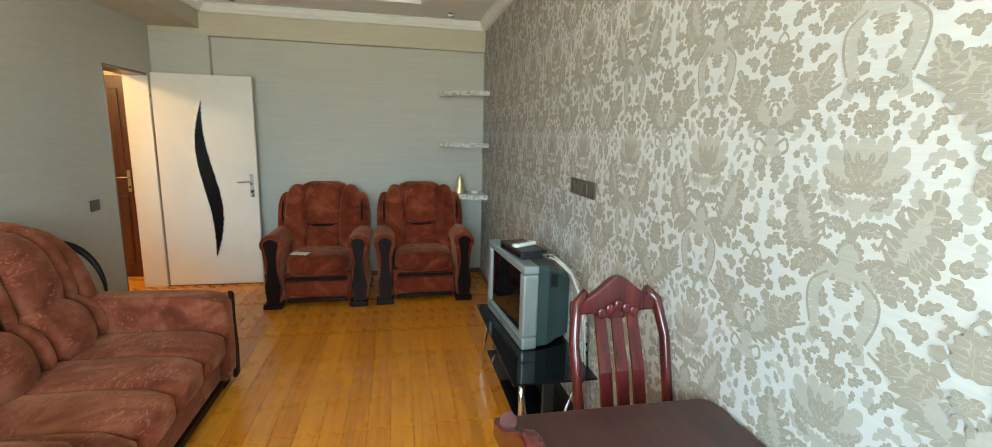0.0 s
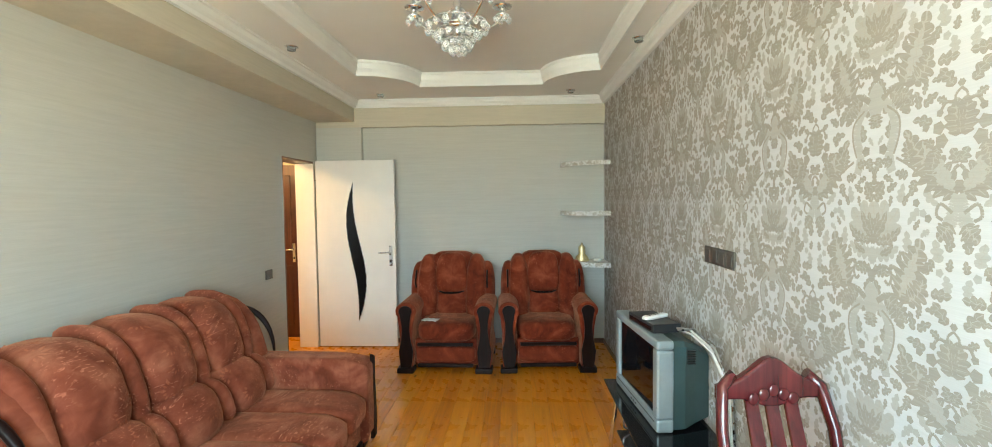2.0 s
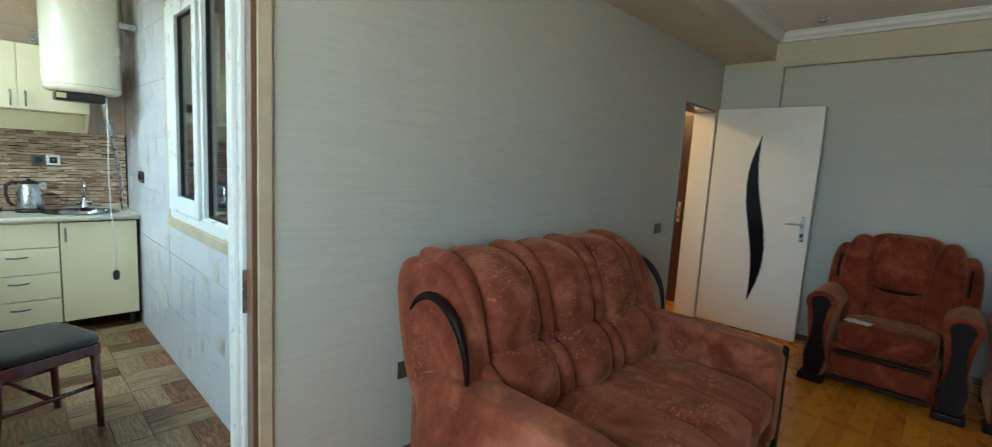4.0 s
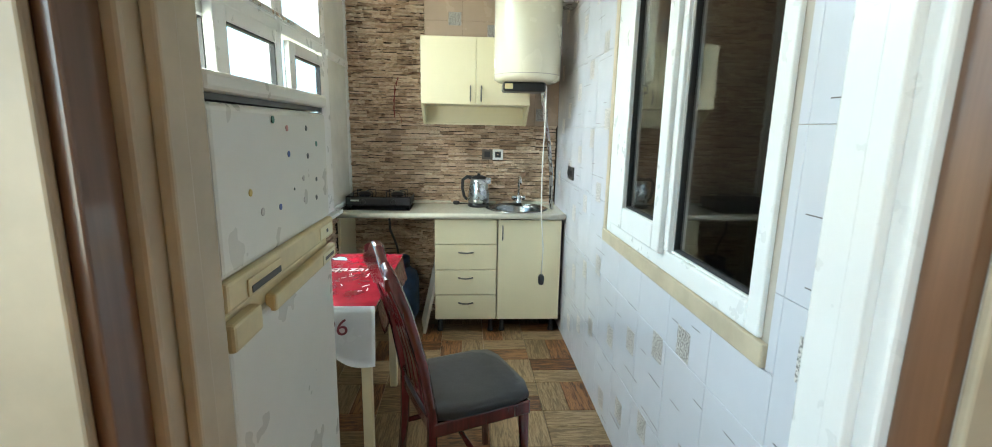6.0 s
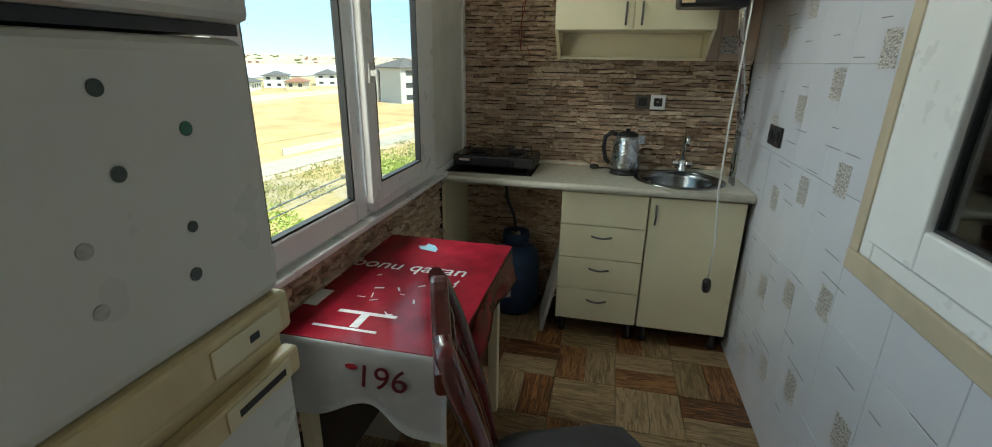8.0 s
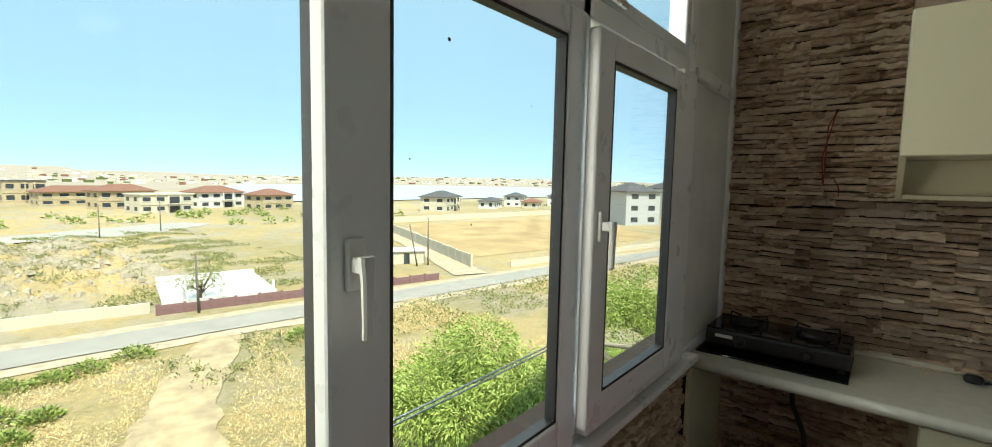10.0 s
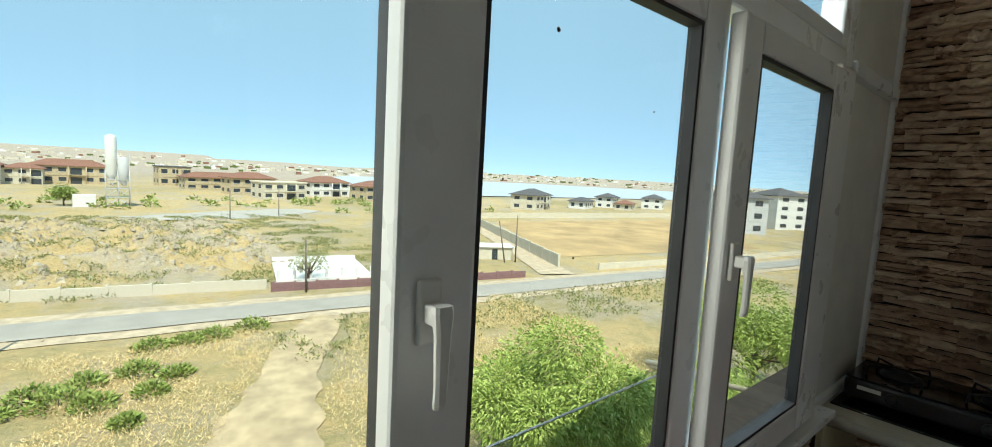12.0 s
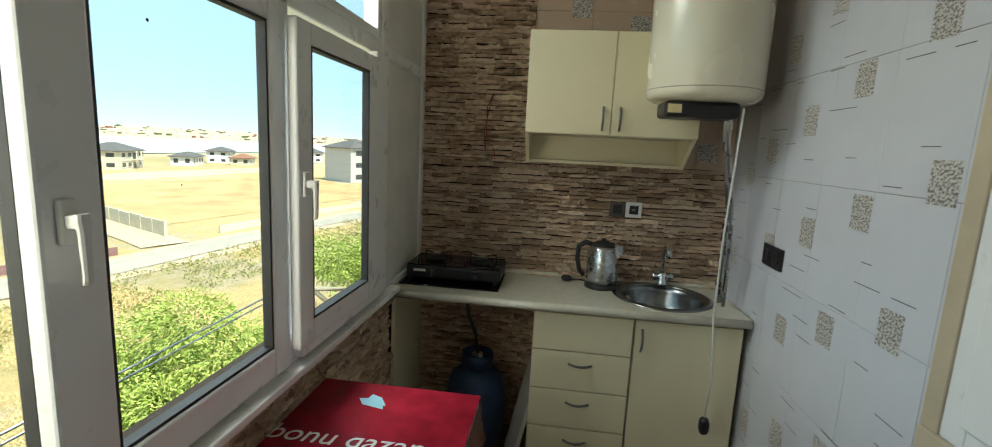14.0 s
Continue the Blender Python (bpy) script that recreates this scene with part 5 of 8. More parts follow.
# ---- kitchen: doorway ----
kf = thing("door_frame_2", "white plastic kitchen door frame with beige casing", "door frame", kind="structure")
for k, y in ((1, KDOOR[1]), (-1, KDOOR[0])):
    a, b = (y - 0.035, y + 0.001) if k > 0 else (y - 0.001, y + 0.035)
    part("jamb", box((-0.13, a, 0), (0.02, b, KDOOR[2]), 0.006), M["pvc" if k > 0 else "casing"], kf)
    part("jamb_lip", box((-0.05, a - 0.018 if k > 0 else b, 0), (-0.01, a if k > 0 else b + 0.018, KDOOR[2]), 0.004), M["pvc" if k > 0 else "casing"], kf)
    a, b = (y - 0.004, y + 0.045) if k > 0 else (y - 0.095, y + 0.004)
    part("casing", box((XL, a, 0), (XL + 0.014, b, KDOOR[2] + 0.09), 0.004), M["casing"], kf, "beige laminate casing")
    part("wood_strip", box((0.021, min(y, y - k * 0.02), 0), (XL - 0.001, max(y, y - k * 0.02), KDOOR[2]), 0.003), M["brown_trim"], kf, "brown wooden strip")
part("head", box((-0.13, KDOOR[0] + 0.035, KDOOR[2] - 0.035), (0.02, KDOOR[1] - 0.035, KDOOR[2] + 0.001), 0.006), M["pvc"], kf)
part("head_casing", box((XL, KDOOR[0] + 0.005, KDOOR[2]), (XL + 0.013, KDOOR[1] - 0.005, KDOOR[2] + 0.09), 0.004), M["casing"], kf)
part("strike_plate", box((0.02, KDOOR[1] - 0.034, 0.82), (0.022, KDOOR[1] - 0.012, 0.98)), M["steel"], kf)


# ---- kitchen: balcony glazing ----
def bar(name, lo, hi, parent, mat="pvc", bev=0.006):
    return part(name, box(lo, hi, bev), M[mat], parent)


def pane(x0, x1, z0, z1, y, parent, t=0.006, mat="pane"):
    p = part("pane", box((x0, y - t / 2, z0), (x1, y + t / 2, z1)), M[mat], parent)
    p.visible_shadow = False
    return p


def sash(name, x0, x1, z0, z1, y0, y1, wl, wr, wb, wt, parent, glass="pane"):
    """A sash of four bars round a pane, with black rubber gaskets. x0 < x1."""
    s = bar("sash", (x0, y0, z0), (x0 + wl, y1, z1), parent)
    bar("sash_bar", (x1 - wr, y0, z0), (x1, y1, z1), s)
    bar("sash_bar", (x0 + wl, y0, z0), (x1 - wr, y1, z0 + wb), s)
    bar("sash_bar", (x0 + wl, y0, z1 - wt), (x1 - wr, y1, z1), s)
    g = 0.007
    a, b, c, d = x0 + wl, x1 - wr, z0 + wb, z1 - wt
    ym = (y0 + y1) / 2
    for lo, hi in (((a, ym - 0.012, c), (a + g, ym + 0.012, d)), ((b - g, ym - 0.012, c), (b, ym + 0.012, d)), ((a + g, ym - 0.012, c), (b - g, ym + 0.012, c + g)), ((a + g, ym - 0.012, d - g), (b - g, ym + 0.012, d))):
        bar("gasket", lo, hi, s, "gasket", 0.0)
    pane(a + 0.002, b - 0.002, c + 0.002, d - 0.002, ym, s, mat=glass)
    return s


def window_handle(x, y, z, side, parent):
    """White lever on an upright plate; the flat grip hangs down. Opens towards +y."""
    h = part("handle", box((x - 0.0135, y, z - 0.033), (x + 0.0135, y + 0.009, z + 0.033), 0.004, 3), M["white_plastic"], parent, "white plastic window handle")
    part("neck", box((x - 0.009, y + 0.0085, z - 0.009), (x + 0.009, y + 0.032, z + 0.011), 0.003, 2), M["white_plastic"], h)
    grip = [(z + 0.012, 0.0095, 0.022, 0.0345), (z + 0.005, 0.0105, 0.022, 0.036), (z - 0.015, 0.0085, 0.025, 0.036), (z - 0.068, 0.007, 0.026, 0.0355), (z - 0.084, 0.007, 0.025, 0.035), (z - 0.090, 0.005, 0.023, 0.032)]
    bm = bmesh.new()
    rows = []
    for zz, w, d0, d1 in grip:
        rows.append([bm.verts.new((x + dx, y + dy, zz)) for dx, dy in ((-w, d0 + 0.003), (-w + 0.003, d0), (w - 0.003, d0), (w, d0 + 0.003), (w, d1 - 0.003), (w - 0.003, d1), (-w + 0.003, d1), (-w, d1 - 0.003))])
    for ra, rb in zip(rows, rows[1:]):
        for k in range(8):
            bm.faces.new((ra[k], ra[(k + 1) % 8], rb[(k + 1) % 8], rb[k]))
    bm.faces.new(rows[0])
    bm.faces.new(rows[-1])
    part("lever", bm, M["white_plastic"], h)


GY0, GY1 = -1.605, -1.545
win = thing("window_2", "white plastic balcony glazing with three sashes and panels", "window", kind="structure")
bar("frame_bottom", (KX0, GY0, 0.875), (-0.73, GY1, 0.905), win)
bar("frame_top", (KX0, GY0, 2.49), (-0.73, GY1, 2.52), win)
for x0, x1 in ((-0.79, -0.73), (-1.80, -1.84 + 0.0), (-2.56, -2.50), (KX0 + 0.001, -3.06)):
    bar("post", (min(x0, x1), GY1 - 0.014 if x0 == -2.56 else GY0, 0.905), (max(x0, x1), GY1, 2.49), win)
bar("transom", (-2.50, GY0, 1.842), (-0.79, GY1, 1.898), win)
bar("transom", (-3.06, GY0 + 0.01, 1.845), (-2.56, GY1 + 0.012, 1.885), win)
# lower row
sash("fixed", -1.225, -0.79, 0.905, 1.842, GY0 + 0.005, GY1 - 0.018, 0.02, 0.07, 0.07, 0.062, win)
s1 = sash("middle", -1.795, -1.19, 0.905, 1.842, GY1 - 0.016, GY1 + 0.018, 0.070, 0.096, 0.078, 0.058, win)
s2 = sash("far", -2.345, -1.778, 0.955, 1.808, GY1 + 0.027, GY1 + 0.056, 0.105, 0.072, 0.066, 0.056, win)
window_handle(-1.226, GY1 + 0.018, 1.386, -1, s1)
window_handle(-1.806, GY1 + 0.056, 1.40, -1, s2)
for x, z, r in ((-1.405, 1.70, 0.0035), (-1.46, 1.42, 0.0018), (-1.62, 1.63, 0.0016), (-1.58, 1.28, 0.0014), (-1.33, 1.52, 0.0014)):
    part("dirt_speck", lathe([(0.0, 0.0), (r, 0.0004), (r * 0.7, 0.0012), (0.0, 0.0014)], 7, centre=(x, 0, 0), m=Matrix.Translation((0, GY1 + 0.002, z)) @ Matrix.Rotation(radians(-90), 4, "X")), M["gasket"], s1, "dark speck of dirt")
bar("casement_rail", (-2.50, GY1 - 0.012, 0.905), (-1.84, GY1 + 0.026, 0.975), win)
bar("casement_rail", (-2.50, GY1 - 0.012, 0.975), (-2.38, GY1 + 0.026, 1.842), win)
# upper row
for a, b in ((-1.23, -0.79), (-1.80, -1.27), (-2.50, -1.84)):
    for lo, hi in (((a, GY0, 1.898), (a + 0.045, GY1 - 0.002, 2.49)), ((b - 0.045, GY0, 1.898), (b, GY1 - 0.002, 2.49)), ((a + 0.045, GY0, 1.898), (b - 0.045, GY1 - 0.002, 1.935)), ((a + 0.045, GY0, 2.45), (b - 0.045, GY1 - 0.002, 2.49))):
        bar("upper_bar", lo, hi, win)
    pane(a + 0.043, b - 0.043, 1.93, 2.455, -1.575, win)
bar("post", (-1.27, GY0, 1.898), (-1.23, GY1, 2.49), win)
for z0, z1 in ((0.905, 1.845), (1.885, 2.49)):
    part("panel", box((-3.058, GY1 - 0.024, z0 + 0.002), (-2.562, GY1 - 0.010, z1 - 0.002), 0.003), M["panel_white"], win, "off-white sandwich panel with faint print marks")
rng = random.Random(9)
bm = bmesh.new()
for i in range(34):
    x, z = rng.choice((-2.66, -2.80, -2.95)) + rng.uniform(-0.012, 0.012), rng.uniform(0.95, 2.45)
    if 1.83 < z < 1.9:
        continue
    box((x, GY1 - 0.0118, z), (x + 0.006, GY1 - 0.0112, z + rng.uniform(0.012, 0.03)), bm=bm)
part("print_marks", bm, M["brown_switch"], win, "faint printed marks")
tr = bar("trickle_rail", (-2.0, GY1, 1.905), (-1.3, GY1 + 0.012, 1.925), win, "steel")
structure("window_sill", box((-2.63, KY0 + 0.0, 0.871), (-0.73, -1.50, 0.893), 0.004), M["pvc"], "narrow white plastic window board", "sill")

# ---- kitchen: inner window in the tiled wall ----
iw = thing("window_3", "white plastic inner window with one opening sash", "window", kind="structure")
x0, x1, z0, z1 = KWIN
for lo, hi in (((x0, -0.012, z0), (x0 + 0.06, 0.05, z1)), ((x1 - 0.055, -0.012, z0), (x1, 0.05, z1)), ((x0 + 0.06, -0.012, z0), (x1 - 0.055, 0.05, z0 + 0.07)), ((x0 + 0.06, -0.012, z1 - 0.06), (x1 - 0.055, 0.05, z1)), ((-1.03, -0.012, z0 + 0.07), (-0.985, 0.05, z1 - 0.06))):
    bar("frame", lo, hi, iw)
sash("opening", -1.63, -1.02, z0 + 0.055, z1 - 0.05, -0.03, 0.03, 0.20, 0.07, 0.095, 0.08, iw, "inner_pane")
sash("still", -0.985, -0.515, z0 + 0.07, z1 - 0.06, 0.0, 0.04, 0.006, 0.006, 0.006, 0.006, iw, "inner_pane")
part("ledge", box((x0 - 0.05, -0.018, z0 - 0.06), (x1 + 0.03, 0.0, z0 - 0.001), 0.004), M["casing"], iw, "beige wooden ledge")
part("side_trim", box((x0 - 0.05, -0.014, z0), (x0 - 0.001, 0.0, z1 + 0.03), 0.003), M["casing"], iw, "beige side trim")
cur = thing("brown_curtain", "dark brown drawn curtain behind the inner window", "curtain")
bm = bmesh.new()
rows = [[bm.verts.new((-0.62 + 0.012 * i, 0.30 + 0.025 * math.sin(i * 1.3), z)) for i in range(40)] for z in (0.1, 1.2, 2.4)]
for a, b in zip(rows, rows[1:]):
    for i in range(39):
        bm.faces.new((a[i], a[i + 1], b[i + 1], b[i]))
bmesh.ops.solidify(bm, geom=bm.faces[:], thickness=0.004)
M["curtain"] = plain("curtain_cloth", (0.10, 0.05, 0.035), 0.9, vary=0.2, scale=30)
part("cloth", bm, M["curtain"], cur, smooth=True)
part("rod", tube([(-0.75, 0.30, 2.41), (-0.122, 0.30, 2.41)], 0.01, 8), M["steel"], cur)


# ---- kitchen: cabinets ----
def bow_handle(parent, p, vertical, length=0.10, out=(1, 0, 0)):
    """Slim bowed metal pull."""
    o = Vector(out)
    d = Vector((0, 0, 1)) if vertical else Vector((0, 1, 0))
    q = Vector(p)
    pts = [q + d * length * s + o * (0.024 * (1 - (2 * s) ** 2) + 0.002) for s in (-0.5, -0.4, -0.2, 0, 0.2, 0.4, 0.5)]
    part("handle", tube(pts, 0.0052, 6), M["handle_dark"], parent, "slim bowed dark metal handle")


FX = -2.66      # cabinet fronts
du = thing("drawer_unit", "cream drawer unit with four drawers", "cabinet")
part("body", box((KX0 + 0.012, -0.905, 0.10), (FX - 0.019, -0.475, 0.829), 0.002), M["cream"], du)
zs = [0.105, 0.288, 0.47, 0.652, 0.825]
for i in range(4):
    f = part("drawer_front", box((FX - 0.018, -0.903, zs[i] + 0.002), (FX, -0.477, zs[i + 1] - 0.003), 0.003), M["cream"], du)
    if i < 3:
        bow_handle(f, (FX, -0.69, zs[i] + 0.125), False)
for y in (-0.87, -0.51):
    for x in (FX - 0.06, KX0 + 0.08):
        part("foot", lathe([(0.022, 0), (0.02, 0.02), (0.016, 0.03), (0.016, 0.099)], 12, centre=(x, y, 0)), M["black"], du)
su = thing("sink_unit", "cream sink cabinet with one tall door", "cabinet")
part("body", box((KX0 + 0.012, -0.470, 0.10), (FX - 0.019, -0.03, 0.710), 0.002), M["cream"], su)
for ya, yb in ((-0.470, -0.454), (-0.046, -0.03)):
    part("side_panel", box((KX0 + 0.012, ya, 0.711), (FX - 0.019, yb, 0.829), 0.002), M["cream"], su)
f = part("door", box((FX - 0.018, -0.468, 0.107), (FX, -0.032, 0.822), 0.003), M["cream"], su)
bow_handle(f, (FX, -0.44, 0.735), True)
for y in (-0.43, -0.07):
    for x in (FX - 0.06, KX0 + 0.08):
        part("foot", lathe([(0.022, 0), (0.02, 0.02), (0.016, 0.03), (0.016, 0.099)], 12, centre=(x, y, 0)), M["black"], su)
sp = thing("side_panel", "cream upright panel carrying the worktop's end", "panel")
part("board", box((KX0 + 0.012, -1.55, 0.0), (FX + 0.0, -1.532, 0.829), 0.002), M["cream"], sp)

wt = thing("worktop", "cream speckled laminate kitchen worktop with a round sink hole", "worktop")
SC = Vector((-2.885, -0.325))
SR = 0.195
bm = bmesh.new()
outer = (KX0 + 0.011, -2.645, -1.553, -0.012)
n = 40
ci = [(SC.x + SR * math.cos(2 * math.pi * i / n), SC.y + SR * math.sin(2 * math.pi * i / n)) for i in range(n)]
wtbm = ring_mesh(ci, outer, 0.832, 0.870)
for (a, b) in (((outer[0], outer[2]), (outer[1], outer[2])), ((outer[1], outer[2]), (outer[1], outer[3])), ((outer[1], outer[3]), (outer[0], outer[3])), ((outer[0], outer[3]), (outer[0], outer[2]))):
    v = [wtbm.verts.new((*a, 0.832)), wtbm.verts.new((*b, 0.832)), wtbm.verts.new((*b, 0.870)), wtbm.verts.new((*a, 0.870))]
    wtbm.faces.new(v)
part("top", wtbm, M["counter"], wt)
part("front_edge", tube([(-2.645, -1.552, 0.851), (-2.645, -0.013, 0.851)], 0.0185, 12), M["counter"], wt, "rounded front edge")
part("upstand", box((KX0 + 0.004, -1.45, 0.871), (KX0 + 0.022, -0.012, 0.889), 0.004), M["counter"], wt)

sk = thing("round_sink", "round stainless steel sink set into the worktop", "sink")
part("rim", lathe([(0.19, 0.868), (0.225, 0.8705), (0.226, 0.874), (0.205, 0.879), (0.186, 0.874), (0.1895, 0.868), (0.19, 0.868)], 40, centre=(SC.x, SC.y, 0), caps=False), M["sink_steel"], sk)
part("bowl", lathe([(0.03, 0.725), (0.11, 0.728), (0.15, 0.745), (0.172, 0.79), (0.182, 0.845), (0.186, 0.873), (0.189, 0.873), (0.186, 0.845), (0.176, 0.785), (0.154, 0.738), (0.11, 0.722), (0.03, 0.720)], 40, centre=(SC.x, SC.y, 0)), M["sink_steel"], sk)
part("drain", lathe([(0.028, 0.728), (0.028, 0.731), (0.02, 0.7305)], 20, centre=(SC.x, SC.y, 0)), M["black"], sk)
fa = thing("tap", "chrome mixer tap behind the round sink", "tap", m=pose(SC.x - 0.165, SC.y + 0.03, 0.880))
part("base", lathe([(0.026, 0), (0.026, 0.012), (0.02, 0.03), (0.02, 0.06), (0.012, 0.068)], 18), M["chrome"], fa)
part("spout", tube([(0, 0, 0.06), (0.0, 0, 0.15), (0.012, 0, 0.19), (0.045, 0, 0.215), (0.085, 0, 0.21), (0.105, 0, 0.18), (0.107, 0, 0.16)], 0.0105, 10), M["chrome"], fa)
for k in (-1, 1):
    part("knob", lathe([(0.016, 0), (0.02, 0.01), (0.018, 0.03), (0.008, 0.036)], 10, m=pose(0, k * 0.02, 0.04, -70 * k, 0, 0)), M["chrome"], fa)

kt = thing("kettle", "stainless steel electric kettle with a black handle", "kettle", m=pose(-2.965, -0.60, 0.871, 0, 0, -10))
part("base", lathe([(0.078, 0), (0.08, 0.006), (0.076, 0.022), (0.07, 0.026)], 28), M["black"], kt)
part("body", lathe([(0.074, 0.027), (0.078, 0.05), (0.072, 0.12), (0.062, 0.18), (0.056, 0.205)], 32), M["steel"], kt, "brushed steel body")
part("lid", lathe([(0.056, 0.205), (0.054, 0.215), (0.03, 0.226), (0.012, 0.228), (0.012, 0.24), (0.002, 0.242)], 24), M["black"], kt)
part("handle", tube([(0, -0.05, 0.205), (0, -0.085, 0.215), (0, -0.118, 0.19), (0, -0.122, 0.13), (0, -0.108, 0.07), (0, -0.085, 0.045)], [0.012, 0.013, 0.012, 0.011, 0.011, 0.010], 8), M["black"], kt)
part("spout", prism([(-0.02, 0.0), (0.0, 0.035), (0.02, 0.0)], "z", 0.165, 0.21), M["steel"], kt, m=pose(0, 0.055, 0))
cb = thing("kettle_cable", "black kettle cable with a plug on the worktop", "cable")
part("wire", tube([(-3.03, -0.64, 0.876), (-3.05, -0.7, 0.876), (-3.03, -0.75, 0.877)], 0.004, 6), M["black"], cb)
part("plug", plump((-3.045, -0.79, 0.871), (-3.01, -0.74, 0.90), 3, 8), M["black"], cb, smooth=True)

hb = thing("glass_board", "black glass board under the gas stove", "board")
part("plate", box((-2.985 - 0.05, -1.54, 0.871), (-2.725, -1.075, 0.878), 0.002), M["black_glass"], hb)
st2 = thing("gas_stove", "black portable two-burner gas stove", "stove", m=pose(-2.90, -1.30, 0.878))
part("body", box((-0.125, -0.225, 0.015), (0.115, 0.225, 0.075), 0.01), M["black"], st2)
part("top_plate", box((-0.122, -0.222, 0.0745), (0.112, 0.222, 0.08), 0.002), M["black_glass"], st2)
for y in (-0.115, 0.115):
    part("burner", lathe([(0.045, 0.08), (0.045, 0.09), (0.03, 0.098), (0.012, 0.1)], 20, centre=(-0.01, y, 0)), M["black"], st2)
    for k in range(4):
        a = radians(45 + 90 * k)
        part("pan_support", tube([(-0.01 + 0.095 * math.cos(a), y + 0.095 * math.sin(a), 0.08), (-0.01 + 0.09 * math.cos(a), y + 0.09 * math.sin(a), 0.108), (-0.01 + 0.03 * math.cos(a), y + 0.03 * math.sin(a), 0.108)], 0.0035, 5), M["black"], st2)
    part("knob", lathe([(0.018, 0), (0.018, 0.008), (0.012, 0.018), (0.006, 0.019)], 14, m=pose(0.115, y * 0.9, 0.042, 0, 90, 0)), M["black"], st2)
part("label_bar", box((0.1151, -0.19, 0.046), (0.1158, -0.13, 0.058)), M["white_plastic"], st2)
for x in (-0.1, 0.09):
    for y in (-0.2, 0.2):
        part("foot", lathe([(0.012, 0), (0.012, 0.016)], 8, centre=(x, y, 0)), M["black"], st2)

# wall cabinet with an open shelf below
wc = thing("wall_cabinet", "cream two-door wall cabinet with an open shelf below", "cabinet")
CY0, CY1, CXF = -1.003, -0.258, -2.815
part("body", box((KX0 + 0.012, CY0, 1.592), (CXF - 0.019, CY1, 2.032), 0.002), M["cream"], wc)
for a, b, hy in ((CY0 + 0.002, -0.6315, -0.667), (-0.6285, CY1 - 0.002, -0.594)):
    d = part("door", box((CXF - 0.018, a, 1.594), (CXF, b, 2.03), 0.003), M["cream"], wc)
    bow_handle(d, (CXF, hy, 1.665), True)
for y in (CY0, CY1 - 0.016):
    part("shelf_cheek", prism([(KX0 + 0.012, 1.458), (-3.02, 1.458), (-2.845, 1.5915), (KX0 + 0.012, 1.5915)], "y", y, y + 0.016), M["cream"], wc)
part("shelf", box((KX0 + 0.012, CY0 + 0.016, 1.458), (-3.02, CY1 - 0.016, 1.474), 0.002), M["cream"], wc)
part("shelf_back", box((KX0 + 0.012, CY0 + 0.016, 1.475), (KX0 + 0.02, CY1 - 0.016, 1.591)), M["cream"], wc)

# boiler
bo = thing("boiler", "cream cylindrical electric boiler hanging on the tiled wall", "boiler", m=pose(-2.66, -0.305, 0))
part("tank", lathe([(0.05, 1.722), (0.185, 1.728), (0.208, 1.742), (0.213, 1.76), (0.213, 2.44), (0.208, 2.458), (0.185, 2.47), (0.05, 2.476)], 48), M["boiler"], bo)
part("bottom_seam", lathe([(0.2135, 1.768), (0.2145, 1.77), (0.2135, 1.772)], 48), M["grout"], bo)
part("control_box", box((-0.04, -0.16, 1.665), (0.12, 0.11, 1.724), 0.014), M["black"], bo, "black plastic thermostat cover")
part("sticker", box((0.1201, -0.15, 1.68), (0.121, -0.10, 1.712)), M["fridge_trim"], bo, "yellow sticker")
part("bracket", box((-0.10, 0.20, 2.2), (0.10, 0.298, 2.24), 0.004), M["steel"], bo)
for k, x in enumerate((-0.02, 0.03)):
    p = part("pipe", tube([(x, 0.105, 1.725), (x, 0.108, 1.66), (x - 0.03, 0.12, 1.58), (x - 0.06, 0.17, 1.35), (x - 0.10, 0.20, 1.15), (x - 0.14, 0.215, 0.885)], 0.009, 8), M["steel"], bo, "braided steel water pipe")
    part("nut", lathe([(0.014, 0), (0.014, 0.025)], 6, centre=(x, 0.105, 1.695)), M["chrome"], p)
pc = thing("plug_cable", "white mains cable hanging down with a black plug", "cable")
part("wire", tube([(-2.50, -0.20, 1.70), (-2.53, -0.195, 1.5), (-2.545, -0.20, 1.2), (-2.555, -0.195, 0.9), (-2.56, -0.172, 0.65), (-2.56, -0.178, 0.46)], 0.004, 6), M["white_plastic"], pc)
part("plug", plump((-2.58, -0.198, 0.395), (-2.54, -0.158, 0.47), 3, 10), M["black"], pc, "black plug", smooth=True)

# sockets
switch_plate("tile_socket", -2.55, -0.006, 1.16, "-y", 2, "black double socket on the tiled wall", M["black"])
s = thing("stone_socket", "black and white double socket on the stone wall", "socket")
for y, m1 in ((-0.535, M["brown_switch"]), (-0.455, M["white_plastic"])):
    part("plate", box((KX0 + 0.018, y - 0.039, 1.205), (KX0 + 0.030, y + 0.039, 1.283), 0.003), m1, s)
    part("socket_face", box((KX0 + 0.0301, y - 0.022, 1.222), (KX0 + 0.032, y + 0.022, 1.266), 0.001), M["black"], s)
wr = thing("loose_wires", "red and brown loose wires sticking out of the stone wall", "wire")
M["red_wire"] = plain("red_wire", (0.22, 0.025, 0.018), 0.4)
for k in (0, 1):
    part("wire", tube([(KX0 + 0.015, -1.19 + 0.01 * k, 1.80), (KX0 + 0.05, -1.20 - 0.012 * k, 1.72), (KX0 + 0.05, -1.225 + 0.012 * k, 1.6), (KX0 + 0.045, -1.215, 1.5), (KX0 + 0.05, -1.185, 1.53), (KX0 + 0.05, -1.165, 1.49), (KX0 + 0.05, -1.165, 1.46)], 0.0022, 6), M["red_wire"], wr)

